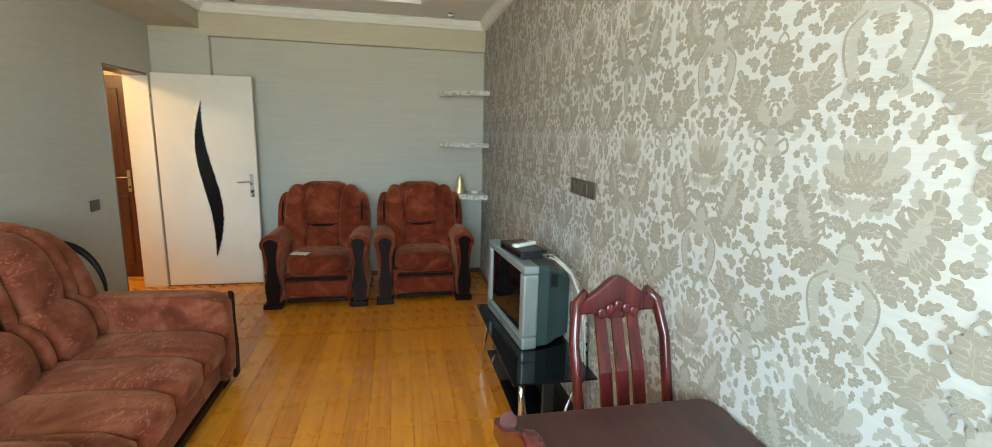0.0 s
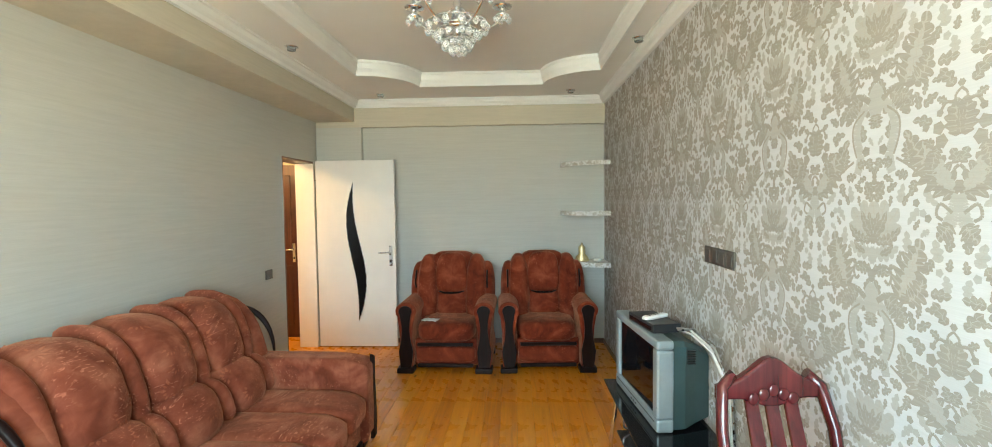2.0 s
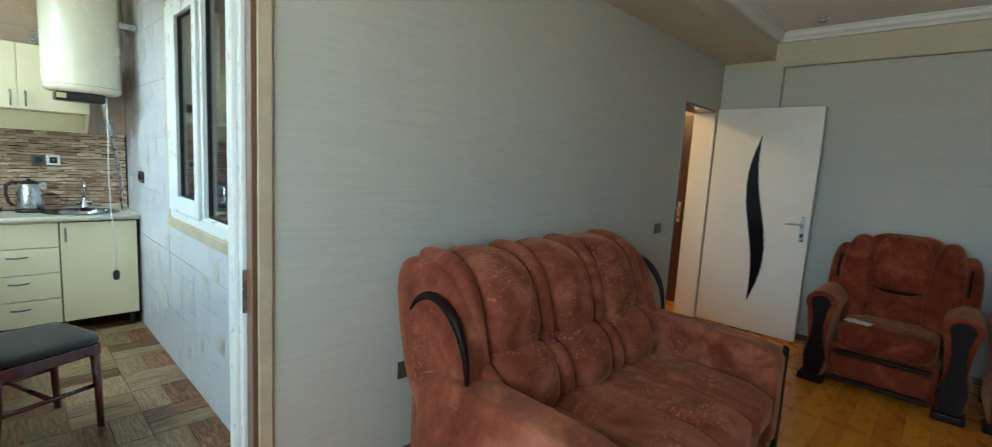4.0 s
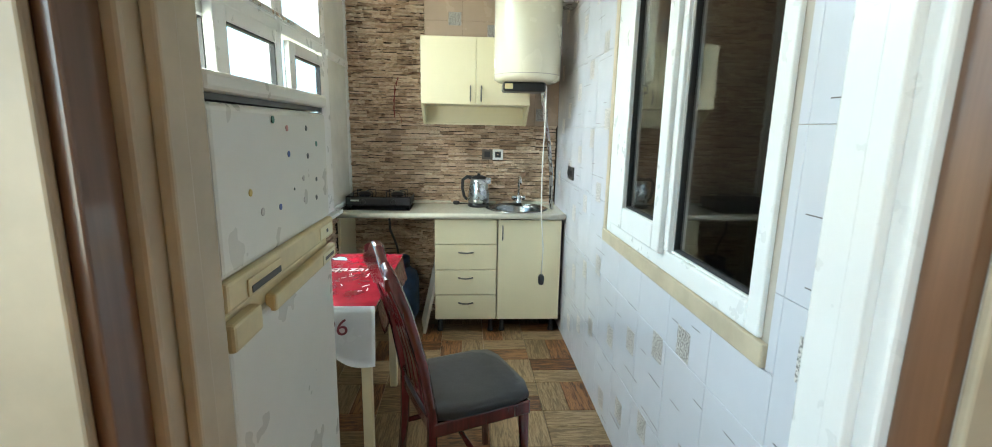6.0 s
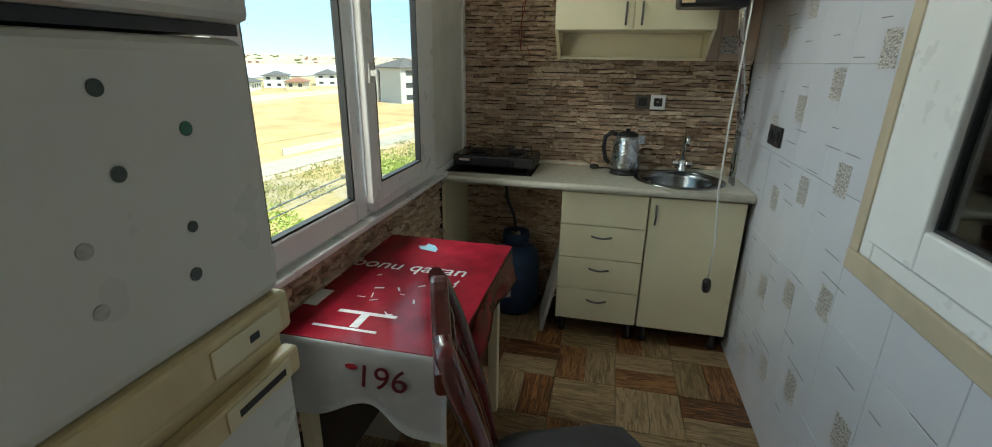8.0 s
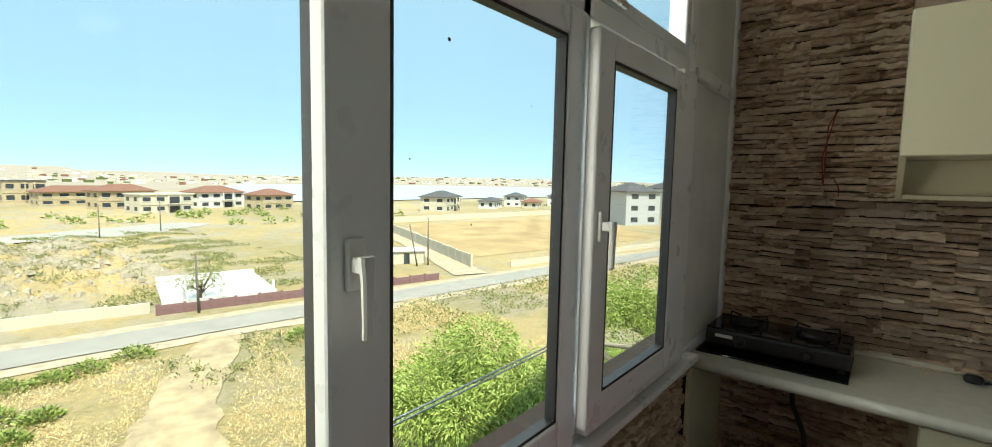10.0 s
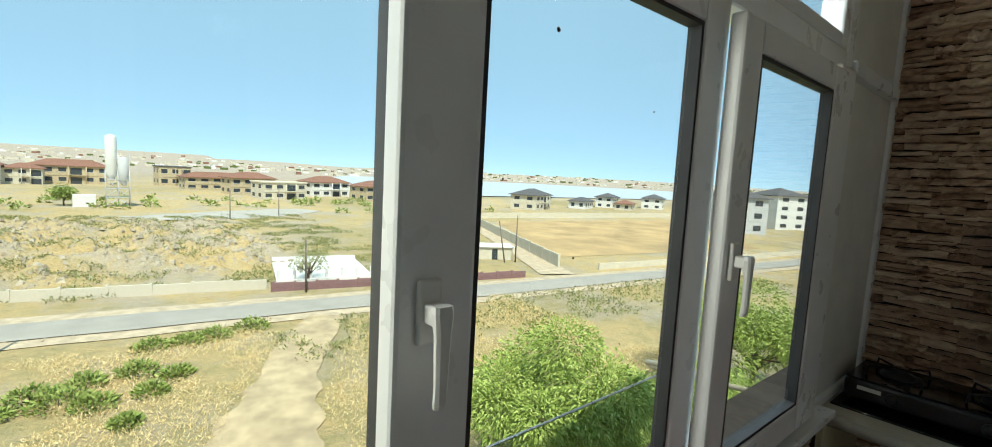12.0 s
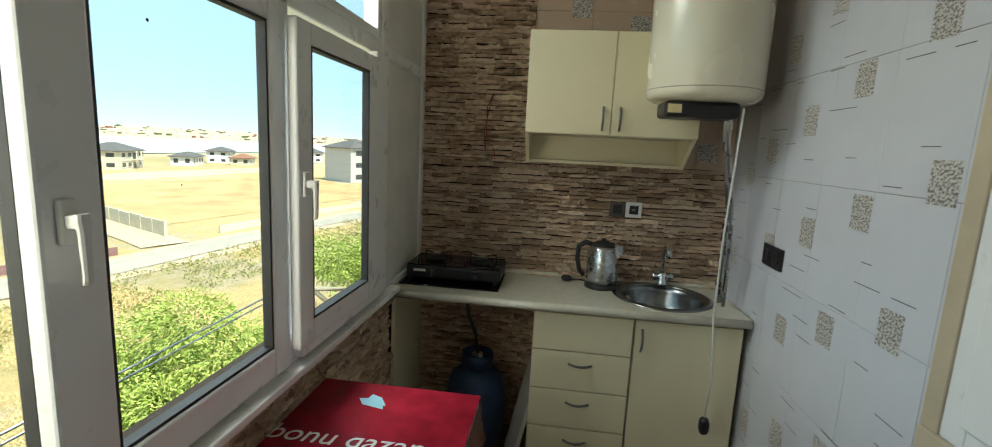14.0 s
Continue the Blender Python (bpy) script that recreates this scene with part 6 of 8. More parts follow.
# under the worktop
gc = thing("gas_cylinder", "blue gas cylinder with a valve under the worktop", "gas cylinder", m=pose(-2.90, -1.18, 0))
M["blue_steel"] = plain("blue_paint", (0.012, 0.035, 0.085), 0.5, vary=0.4, scale=14)
part("body", lathe([(0.11, 0.0), (0.115, 0.03), (0.14, 0.07), (0.145, 0.12), (0.145, 0.32), (0.13, 0.38), (0.08, 0.42), (0.03, 0.43)], 28), M["blue_steel"], gc)
part("collar", lathe([(0.075, 0.43), (0.078, 0.43), (0.078, 0.50), (0.075, 0.50), (0.075, 0.43)], 20, caps=False), M["blue_steel"], gc)
part("valve", lathe([(0.018, 0.43), (0.018, 0.47), (0.03, 0.475), (0.03, 0.49)], 12), M["steel"], gc)
hs = thing("gas_hose", "black rubber gas hose under the worktop", "hose")
part("tube", tube([(-2.90, -1.18, 0.49), (-2.93, -1.2, 0.58), (-2.9, -1.24, 0.7), (-2.92, -1.25, 0.831)], 0.009, 8), M["black"], hs)
bd = thing("leaning_board", "grey board leaning against the drawer unit", "board", m=pose(-2.76, -0.99, 0.0, -12, 0, 8))
part("plank", prism([(-0.16, 0.0), (0.10, 0.0), (0.10, 0.52), (0.04, 0.60), (-0.16, 0.60)], "y", -0.01, 0.008), M["concrete"], bd)

# ---- fridge ----
fx0, fx1, fy = -0.705, -0.145, -1.04
fr = thing("fridge", "old white two-door fridge with yellowed trim and stickers", "fridge")
part("cabinet", box((fx0 + 0.005, -1.56, 0.03), (fx1 - 0.005, fy - 0.055, 1.435), 0.008), M["fridge"], fr)
part("top_cover", box((fx0 - 0.004, -1.565, 1.446), (fx1 + 0.004, fy + 0.004, 1.475), 0.008), M["fridge"], fr, "grey-white lid")
part("lid_groove", box((fx0, -1.56, 1.4355), (fx1, fy - 0.01, 1.4455)), M["black"], fr)
fd = part("freezer_door", box((fx0, fy - 0.054, 1.178), (fx1, fy, 1.433), 0.012, 3), M["fridge"], fr)
part("trim", box((fx0 - 0.001, fy - 0.05, 1.132), (fx1 + 0.001, fy + 0.006, 1.178), 0.006), M["fridge_trim"], fd, "yellowed plastic trim")
part("grip", box((fx1 - 0.20, fy + 0.0062, 1.138), (fx1 - 0.06, fy + 0.010, 1.166), 0.003), M["fridge_trim"], fd)
# black plate laid on the grip draws the shade of its slot
part("grip_shadow_slot", box((fx1 - 0.19, fy + 0.0101, 1.142), (fx1 - 0.07, fy + 0.0115, 1.153)), M["black"], fd)
ld = part("lower_door", box((fx0, fy - 0.054, 0.06), (fx1, fy, 1.088), 0.012, 3), M["fridge"], fr)
part("trim", box((fx0 - 0.001, fy - 0.05, 1.0885), (fx1 + 0.001, fy - 0.012, 1.122), 0.005), M["fridge_trim"], ld, "yellowed plastic trim")
part("grip_rail", box((fx0 - 0.001, fy - 0.0115, 1.075), (fx1 - 0.16, fy + 0.010, 1.108), 0.005), M["fridge_trim"], ld)
part("corner_block", box((fx1 - 0.10, fy - 0.0115, 1.07), (fx1 + 0.001, fy + 0.012, 1.115), 0.006), M["fridge_trim"], ld)
part("badge", box((fx0 + 0.02, fy + 0.0061, 1.140), (fx0 + 0.115, fy + 0.0085, 1.168), 0.001), M["cream"], fr, "small label plate")
part("badge", box((fx0 + 0.02, fy + 0.0101, 1.080), (fx0 + 0.115, fy + 0.0125, 1.104), 0.001), M["cream"], fr, "small label plate")
part("badge_print", box((fx0 + 0.03, fy + 0.0126, 1.088), (fx0 + 0.10, fy + 0.0132, 1.096)), M["black"], fr)
fr.matrix_basis = Matrix.Diagonal((1, 1, 1.02, 1))
part("badge_print", box((fx0 + 0.055, fy + 0.0086, 1.150), (fx0 + 0.068, fy + 0.0092, 1.158)), M["black"], fr)
for x in (fx0 + 0.06, fx1 - 0.06):
    for y in (-1.5, fy - 0.1):
        part("foot", lathe([(0.02, 0), (0.02, 0.031)], 10, centre=(x, y, 0)), M["black"], fr)
stickers = {"green": (0.02, 0.16, 0.10), "pink": (0.55, 0.25, 0.22), "blue": (0.02, 0.06, 0.25), "dark": (0.05, 0.07, 0.06), "grey": (0.45, 0.43, 0.40), "gold": (0.55, 0.42, 0.08)}
for k, v in stickers.items():
    M["st_" + k] = plain("sticker_" + k, v, 0.4, vary=0.25, scale=120)
for k, x, z, r in (("green", -0.370, 1.412, 0.007), ("pink", -0.437, 1.397, 0.006), ("dark", -0.551, 1.397, 0.006), ("green", -0.617, 1.362, 0.006), ("blue", -0.439, 1.348, 0.006), ("dark", -0.553, 1.338, 0.006), ("grey", -0.517, 1.293, 0.006),
                   ("dark", -0.605, 1.282, 0.005), ("dark", -0.459, 1.277, 0.003), ("grey", -0.517, 1.247, 0.006), ("dark", -0.599, 1.241, 0.006), ("gold", -0.258, 1.295, 0.006), ("blue", -0.380, 1.253, 0.006), ("grey", -0.300, 1.257, 0.007)):
    part("sticker", lathe([(r, 0), (r, 0.0012)], 14, m=pose(x, fy, z, -90, 0, 0)), M["st_" + k], fr)

# ---- kitchen table and its cloth ----
TB = (-2.02, -1.25, -1.545, -1.04, 0.745)
kt2 = thing("kitchen_table", "small pale kitchen table with slim legs under the glazing", "table")
part("tabletop", box((TB[0], TB[2], TB[4] - 0.025), (TB[1], TB[3], TB[4]), 0.004), M["cream"], kt2)
for x in (TB[0] + 0.05, TB[1] - 0.05):
    for y in (TB[2] + 0.05, TB[3] - 0.05):
        part("leg", box((x - 0.02, y - 0.02, 0), (x + 0.02, y + 0.02, TB[4] - 0.026), 0.004), M["cream"], kt2)
M["cloth_red"] = plain("red_oilcloth", (0.26, 0.010, 0.025), 0.17, vary=0.35, scale=9, bump=0.25, bscale=14)
M["cloth_white"] = plain("white_oilcloth", (0.72, 0.72, 0.74), 0.25, vary=0.05, scale=6, bump=0.2, bscale=12)
M["cloth_print"] = plain("maroon_print", (0.10, 0.006, 0.014), 0.35)
M["cloth_blue"] = plain("light_blue_print", (0.25, 0.50, 0.62), 0.3)
tc = thing("tablecloth", "red and white printed oilcloth on the kitchen table", "tablecloth")
part("top", box((TB[0] - 0.006, TB[2], TB[4] + 0.001), (TB[1] + 0.006, TB[3] + 0.006, TB[4] + 0.006), 0.002), M["cloth_red"], tc, "shiny red printed top")


def hanging(name, a, b, out, drop, mat, wave):
    """A cloth flap that hangs from the edge a-b with soft folds."""
    bm = bmesh.new()
    A, B, O = Vector(a), Vector(b), Vector(out)
    nu, nv = 28, 8
    g = []
    for j in range(nv + 1):
        v = j / nv
        row = []
        for i in range(nu + 1):
            u = i / nu
            f = math.sin(u * 17 + 1.3) * 0.5 + math.sin(u * 7.3) * 0.5
            d = drop(u)
            row.append(bm.verts.new(A + (B - A) * u + O * (0.008 + v * v * (0.02 + wave * f)) + Vector((0, 0, -d * v))))
        g.append(row)
    for j in range(nv):
        for i in range(nu):
            bm.faces.new((g[j][i], g[j][i + 1], g[j + 1][i + 1], g[j + 1][i]))
    bmesh.ops.solidify(bm, geom=bm.faces[:], thickness=0.002)
    return part(name, bm, mat, tc, smooth=True)


zc = TB[4] + 0.004
hanging("front_flap", (TB[1], TB[2], zc), (TB[1], TB[3], zc), (1, 0, 0), lambda u: 0.20 + 0.03 * math.sin(u * 9) + 0.03 * u ** 3, M["cloth_white"], 0.02)
hanging("side_flap", (TB[1], TB[3], zc), (TB[0], TB[3], zc), (0, 1, 0), lambda u: 0.12 + 0.02 * math.sin(u * 8), M["cloth_red"], 0.012)
hanging("back_flap", (TB[0], TB[3], zc), (TB[0], TB[2], zc), (-1, 0, 0), lambda u: 0.24 + 0.02 * math.sin(u * 6), M["cloth_white"], 0.015)


def lettering(name, text, size, m, mat, parent, label):
    cu = bpy.data.curves.new(name, "FONT")
    cu.body, cu.size, cu.extrude, cu.shear = text, size, 0.0004, 0.12
    tmp = bpy.data.objects.new(name, cu)
    scene.collection.objects.link(tmp)
    dg = bpy.context.evaluated_depsgraph_get()
    me = bpy.data.meshes.new_from_object(tmp.evaluated_get(dg))
    bpy.data.objects.remove(tmp)
    ob = new(name, me)
    me.materials.clear()
    me.materials.append(mat)
    ob.parent = parent
    ob.matrix_basis = m
    ob["label"] = label
    return ob


lettering("lettering", "bonu qazan", 0.092, Matrix.Translation((-1.70, -1.555, TB[4] + 0.0068)) @ pose(0, 0, 0, 0, 0, 90), M["cloth_white"], tc, "white printed words")
lettering("number", "196", 0.098, Matrix.Translation((TB[1] + 0.0215, -1.29, 0.635)) @ pose(0, 0, 0, 90, 0, 90), M["cloth_print"], tc, "red printed number")
part("print_mark", plump((TB[1] + 0.018, -1.315, 0.682), (TB[1] + 0.022, -1.278, 0.70), 2, 8), M["cloth_red"], tc)
for a in (0, 1):
    part("bird_print", prism([(-1.93 - 0.03 * a, -1.39 + 0.03 * a), (-1.90, -1.37), (-1.905 + 0.02 * a, -1.30), (-1.945, -1.325)], "z", TB[4] + 0.0062, TB[4] + 0.0068 + 0.0004 * a), M["cloth_blue"], tc)
for lo, hi in (((-1.40, -1.42), (-1.385, -1.24)), ((-1.385, -1.345), (-1.315, -1.32)), ((-1.31, -1.45), (-1.30, -1.26)), ((-1.50, -1.545), (-1.40, -1.50))):
    part("print_block", box((*lo, TB[4] + 0.0062), (*hi, TB[4] + 0.0068)), M["cloth_white"], tc)
rng = random.Random(3)
bm = bmesh.new()
for i in range(22):
    x, y, a = rng.uniform(-1.66, -1.40), rng.uniform(-1.42, -1.10), rng.uniform(0, 360)
    r1, r2 = rng.uniform(0.005, 0.018), rng.uniform(0.001, 0.0035)
    box((-r1, -r2, 0), (r1, r2, 0.0006), bm=bm, m=pose(x, y, TB[4] + 0.0062 + i * 0.00001, 0, 0, a))
tagged(part("scuffs", bm, M["cloth_white"], tc), "worn white scuffs", kind="stuff")

dining_chair(pose(-1.20, -0.70, 0, 0, 0, 22), "mahogany dining chair with a black padded seat in the kitchen", M["seat_black"])

# ---- outside: ground, road, water, hills ----
indoors = set(scene.collection.all_objects)
GZ = -13.5


def step_up(t):
    return 0.5 + 0.5 * math.tanh(max(-20, min(20, t)) / 2)


def hill(x, y):
    """Ground height: rubble mounds beyond the wall, gentle swells elsewhere."""
    z = GZ
    near = step_up((-y - 74) / 3) * step_up((y + 138) / 5) * step_up((x + 24) / 4)
    z += near * (1.9 * max(0, noise.noise(Vector((x * 0.16, y * 0.16, 3))) + 0.25) + 1.3 * noise.noise(Vector((x * 0.42, y * 0.42, 7))) + 1.1 * abs(noise.noise(Vector((x * 0.5, y * 0.5, 12)))) + 0.55 * noise.noise(Vector((x * 1.1, y * 1.1, 15))))
    d = math.hypot(x, y)
    if -y < 47:
        z += 0.25 * noise.noise(Vector((x * 0.1, y * 0.1, 1)))
    if d > 1100:
        z += min(1, (d - 1100) / 900) * (15 + 16 * noise.noise(Vector((x * 0.0013, y * 0.0013, 5))) + (16 if x > -300 else 0) * min(1, (d - 1100) / 900))
    return z


def spread(a, b, n, k):
    return [math.copysign((math.exp(abs(t) * k) - 1) / (math.exp(k) - 1), t) for t in [-1 + 2 * i / n for i in range(n + 1)]]


gx = [c * 3200 - 8 for c in spread(-1, 1, 300, 6.6)]
gy = [c * 3200 - 92 for c in spread(-1, 1, 300, 6.6)]
verts = [(x, y, hill(x, y)) for y in gy for x in gx]
nx = len(gx)
faces = [(j * nx + i, j * nx + i + 1, (j + 1) * nx + i + 1, (j + 1) * nx + i) for j in range(len(gy) - 1) for i in range(nx - 1)]
me = bpy.data.meshes.new("ground")
me.from_pydata(verts, [], faces)
for p in me.polygons:
    p.use_smooth = True
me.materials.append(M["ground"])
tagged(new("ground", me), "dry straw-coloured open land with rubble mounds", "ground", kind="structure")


def ribbon(name, pts, widths, lift, mat, label, category, n=40):
    """A strip of road or path that follows the ground."""
    bm = bmesh.new()
    rows = []
    for i in range(n + 1):
        s = i / n * (len(pts) - 1)
        k = min(int(s), len(pts) - 2)
        f = s - k
        p = Vector(pts[k]).lerp(Vector(pts[k + 1]), f)
        d = (Vector(pts[k + 1]) - Vector(pts[k])).normalized()
        q = Vector((-d.y, d.x))
        w = widths[k] + (widths[k + 1] - widths[k]) * f
        w *= 1 + (0.35 if name == "path" else 0.1) * noise.noise(Vector((i * 0.43, 3.3, 1.7)))
        rows.append([bm.verts.new((*(p + q * w * e), hill(*(p + q * w * e)) + lift + (0.06 if abs(e) < 0.4 else 0))) for e in (-0.5, -0.35, 0, 0.35, 0.5)])
    for a, b in zip(rows, rows[1:]):
        for k in range(4):
            bm.faces.new((a[k], a[k + 1], b[k + 1], b[k]))
    return structure(name, bm, mat, label, category)


M["dirt"] = plain("pale_dirt", (0.48, 0.38, 0.26), 0.95, vary=0.22, scale=0.9, bump=0.5, bscale=3)
M["gravel"] = plain("grey_gravel", (0.42, 0.385, 0.33), 0.95, vary=0.12, scale=0.3)
M["trodden"] = plain("trodden_earth", (0.44, 0.335, 0.20), 0.95, vary=0.28, scale=0.7, bump=0.6, bscale=2)
M["road"] = plain("worn_asphalt", (0.34, 0.31, 0.265), 0.9, vary=0.10, scale=0.35)
ribbon("road_verge", [(90, -67), (9, -56), (-20, -52), (-64, -45.6), (-110, -38.5), (-320, -8)], [9, 9, 9, 9, 9, 9], 0.07, M["dirt"], "pale dusty road verge", "verge", 60)
ribbon("road", [(90, -66.5), (9, -55.5), (-20, -51.7), (-64, -45.4), (-110, -38.3), (-320, -8)], [4.9] * 6, 0.22, M["road"], "worn grey asphalt road", "road", 60)
ribbon("path", [(-3, -8), (-7.0, -27), (-12, -38), (-18, -48)], [5, 5.5, 4, 3.5], 0.10, M["trodden"], "trodden pale dirt path", "path")
ribbon("gravel_lot", [(-6, -142), (-30, -152), (-54, -166)], [14, 22, 12], 0.10, M["gravel"], "grey gravel lot", "lot", 20)
ribbon("side_track", [(-56, -52), (-66, -72), (-98, -140)], [6, 5, 5], 0.12, M["dirt"], "pale track beside a long wall", "track", 20)
M["field"] = plain("ochre_field", (0.44, 0.30, 0.14), 0.95, vary=0.25, scale=0.12)
bm = bmesh.new()
q = [bm.verts.new((x, y, GZ + 0.06)) for x, y in ((-68, -64), (-100, -122), (-190, -112), (-130, -52))]
bm.faces.new(q)
structure("field", bm, M["field"], "ochre dry field inside walls", "field")


def water_mat():
    n = Nodes("lake_water")
    return n.done((0.46, 0.50, 0.53), 0.55, 0, n.bump(n.noise(0.05, 3), 0.2, 0.5))


bm = bmesh.new()
q = [bm.verts.new((x, y, GZ + 0.6)) for x, y in ((-95, -285), (-180, -262), (-330, -262), (-620, -250), (-1050, -330), (-1000, -760), (-560, -860), (-330, -820), (-190, -560))]
bm.faces.new(q)
structure("lake", bm, water_mat(), "pale salt lake with a flat shore", "water")

# ---- outside: walls, fences and poles ----
M["block_wall"] = stone_mat("pale_block_wall", [(0.3, (0.50, 0.44, 0.34)), (0.7, (0.66, 0.60, 0.49))])
M["purple_sheet"] = plain("faded_sheet_metal", (0.22, 0.12, 0.12), 0.6, vary=0.2, scale=2)
M["pole_wood"] = plain("pole_wood", (0.16, 0.13, 0.10), 0.8, vary=0.2, scale=4)
M["cream_wall"] = plain("cream_render", (0.60, 0.54, 0.42), 0.9, vary=0.10, scale=0.8)
M["white_wall"] = plain("white_render", (0.72, 0.70, 0.66), 0.9, vary=0.06, scale=0.8)
M["grey_wall"] = plain("grey_render", (0.50, 0.50, 0.49), 0.9, vary=0.06, scale=0.8)
M["brick_wall"] = plain("tan_stone", (0.52, 0.42, 0.27), 0.9, vary=0.15, scale=1.2)
M["roof_red"] = plain("terracotta_roof", (0.24, 0.115, 0.075), 0.8, vary=0.2, scale=1.5)
M["roof_dark"] = plain("dark_roof", (0.10, 0.095, 0.095), 0.8, vary=0.2, scale=1.5)
M["far_glass"] = plain("far_window", (0.05, 0.06, 0.07), 0.15)
M["bush"] = plain("scrub_leaves", (0.11, 0.14, 0.035), 0.8, vary=0.45, scale=3)


def yard_wall(name, a, b, h, t, mat, label, panels, post=True):
    w = thing(name, label, "wall")
    A, B = Vector((*a, 0)), Vector((*b, 0))
    d = (B - A) / panels
    ang = math.atan2(d.y, d.x)
    z = GZ - 0.3
    for i in range(panels):
        p = A + d * i
        part("panel", box((0.12, -t / 2, 0), (d.length - 0.12, t / 2, h + 0.3 - 0.08 * (i % 2)), 0.02), mat, w, m=Matrix.Translation((p.x, p.y, z)) @ pose(0, 0, 0, 0, 0, math.degrees(ang)))
        if post:
            part("post", box((-0.14, -t / 2 - 0.06, 0), (0.14, t / 2 + 0.06, h + 0.42), 0.02), mat, w, m=Matrix.Translation((p.x, p.y, z)) @ pose(0, 0, 0, 0, 0, math.degrees(ang)))


yard_wall("block_wall", (44, -74.5), (-15.9, -61.8), 1.25, 0.25, M["block_wall"], "low pale stone block wall beside the road", 16)
yard_wall("sheet_fence", (-16, -60.2), (-50, -53.0), 1.1, 0.1, M["purple_sheet"], "faded purple sheet metal fence along the road", 14)
yard_wall("long_wall", (-60.5, -56.3), (-95, -132), 2.3, 0.25, M["cream_wall"], "long cream compound wall running away from the road", 22)
yard_wall("cross_wall", (-95, -133), (-205, -122), 2.0, 0.25, M["cream_wall"], "cream compound wall across the fields", 22)
yard_wall("field_wall", (-66, -52), (-210, -30.5), 1.1, 0.25, M["cream_wall"], "low cream wall along the road", 24)


def pole(x, y, h, lean=0, arms=1):
    p = thing("utility_pole", "thin weathered utility pole beside the road", "pole", "utility poles", pose(x, y, hill(x, y) - 0.2, lean, lean * 0.5, 20))
    part("mast", tube([(0, 0, 0), (0, 0, h)], [0.14, 0.09], 8), M["pole_wood"], p)
    if arms:
        part("crossarm", box((-0.7, -0.05, h - 0.6), (0.7, 0.05, h - 0.5)), M["pole_wood"], p)


for x, y, h, ln, ar in ((6.65, -47.9, 8.4, 0, 0), (-19.3, -58.3, 6.5, 1, 0), (-56.9, -63.3, 8.5, 0, 0), (-55.0, -63.9, 7.5, 9, 0), (-118, -35.5, 8.5, 0, 0), (-26, -140, 8, 0, 0), (-40, -148, 8, 0, 0), (-64, -98, 7, 0, 0)):
    pole(x, y, h, ln, ar)

# white walled slab works beside the road
ws = thing("white_foundation", "low white concrete foundation with short posts", "foundation", m=pose(-25.0, -68.5, GZ, 0, 0, -12))
part("slab", box((-5.5, -6.5, -0.3), (6.5, 7.0, 0.7), 0.05), M["white_wall"], ws)
for i in range(7):
    part("post", box((-5.3 + 1.9 * i, 6.6, 0.7), (-5.0 + 1.9 * i, 6.9, 1.9)), M["white_wall"], ws)
part("parapet", box((-5.5, -6.5, 0.7), (6.5, -6.2, 1.2)), M["white_wall"], ws)
sh = thing("flat_shed", "small flat-roofed cream shed beside a track", "shed", m=pose(-56.0, -68.5, GZ, 0, 0, -30))
part("walls", box((-3.2, -2, -0.3), (3.2, 2, 2.2)), M["cream_wall"], sh)
part("roof", box((-3.5, -2.3, 2.2), (3.5, 2.3, 2.4), 0.03), M["white_wall"], sh)
part("door", box((-0.5, 1.98, 0), (0.5, 2.04, 1.9)), M["far_glass"], sh)

# concrete plant
si = thing("cement_silo", "tall white twin cement silo on a steel frame", "silo", m=pose(-3.7, -181, GZ))
part("tall_cylinder", lathe([(0.5, 7.6), (1.4, 9.4), (1.4, 20.0), (1.25, 20.5), (0.3, 20.9)], 20, centre=(1.1, 0, 0)), M["white_wall"], si)
part("short_cylinder", lathe([(0.5, 6.2), (1.3, 8.0), (1.3, 14.2), (0.3, 14.7)], 20, centre=(-1.7, 0.6, 0)), M["grey_wall"], si)
for x in (-3.1, -0.4, 2.5):
    for y in (-1.5, 1.5):
        part("frame_leg", tube([(x, y, 0), (x, y, 10.5)], 0.15, 6), M["grey_wall"], si)
for z in (2.6, 5.2, 7.8):
    part("platform", box((-3.3, -1.7, z), (2.7, 1.7, z + 0.15)), M["grey_wall"], si)
for x0, x1 in ((-3.1, -0.4), (-0.4, 2.5)):
    for z in (0, 2.6, 5.2):
        part("brace", tube([(x0, 1.5, z), (x1, 1.5, z + 2.6)], 0.09, 5), M["grey_wall"], si)
        part("brace", tube([(x1, 1.5, z), (x0, 1.5, z + 2.6)], 0.09, 5), M["grey_wall"], si)
part("ladder", box((-3.2, 1.0, 8), (-2.9, 1.4, 15.5)), M["grey_wall"], si)
hut = thing("site_hut", "white site hut beside the silo", "hut", m=pose(3.5, -180, GZ))
part("walls", box((-2.5, -2, -0.3), (2.5, 2, 3.4), 0.05), M["white_wall"], hut)


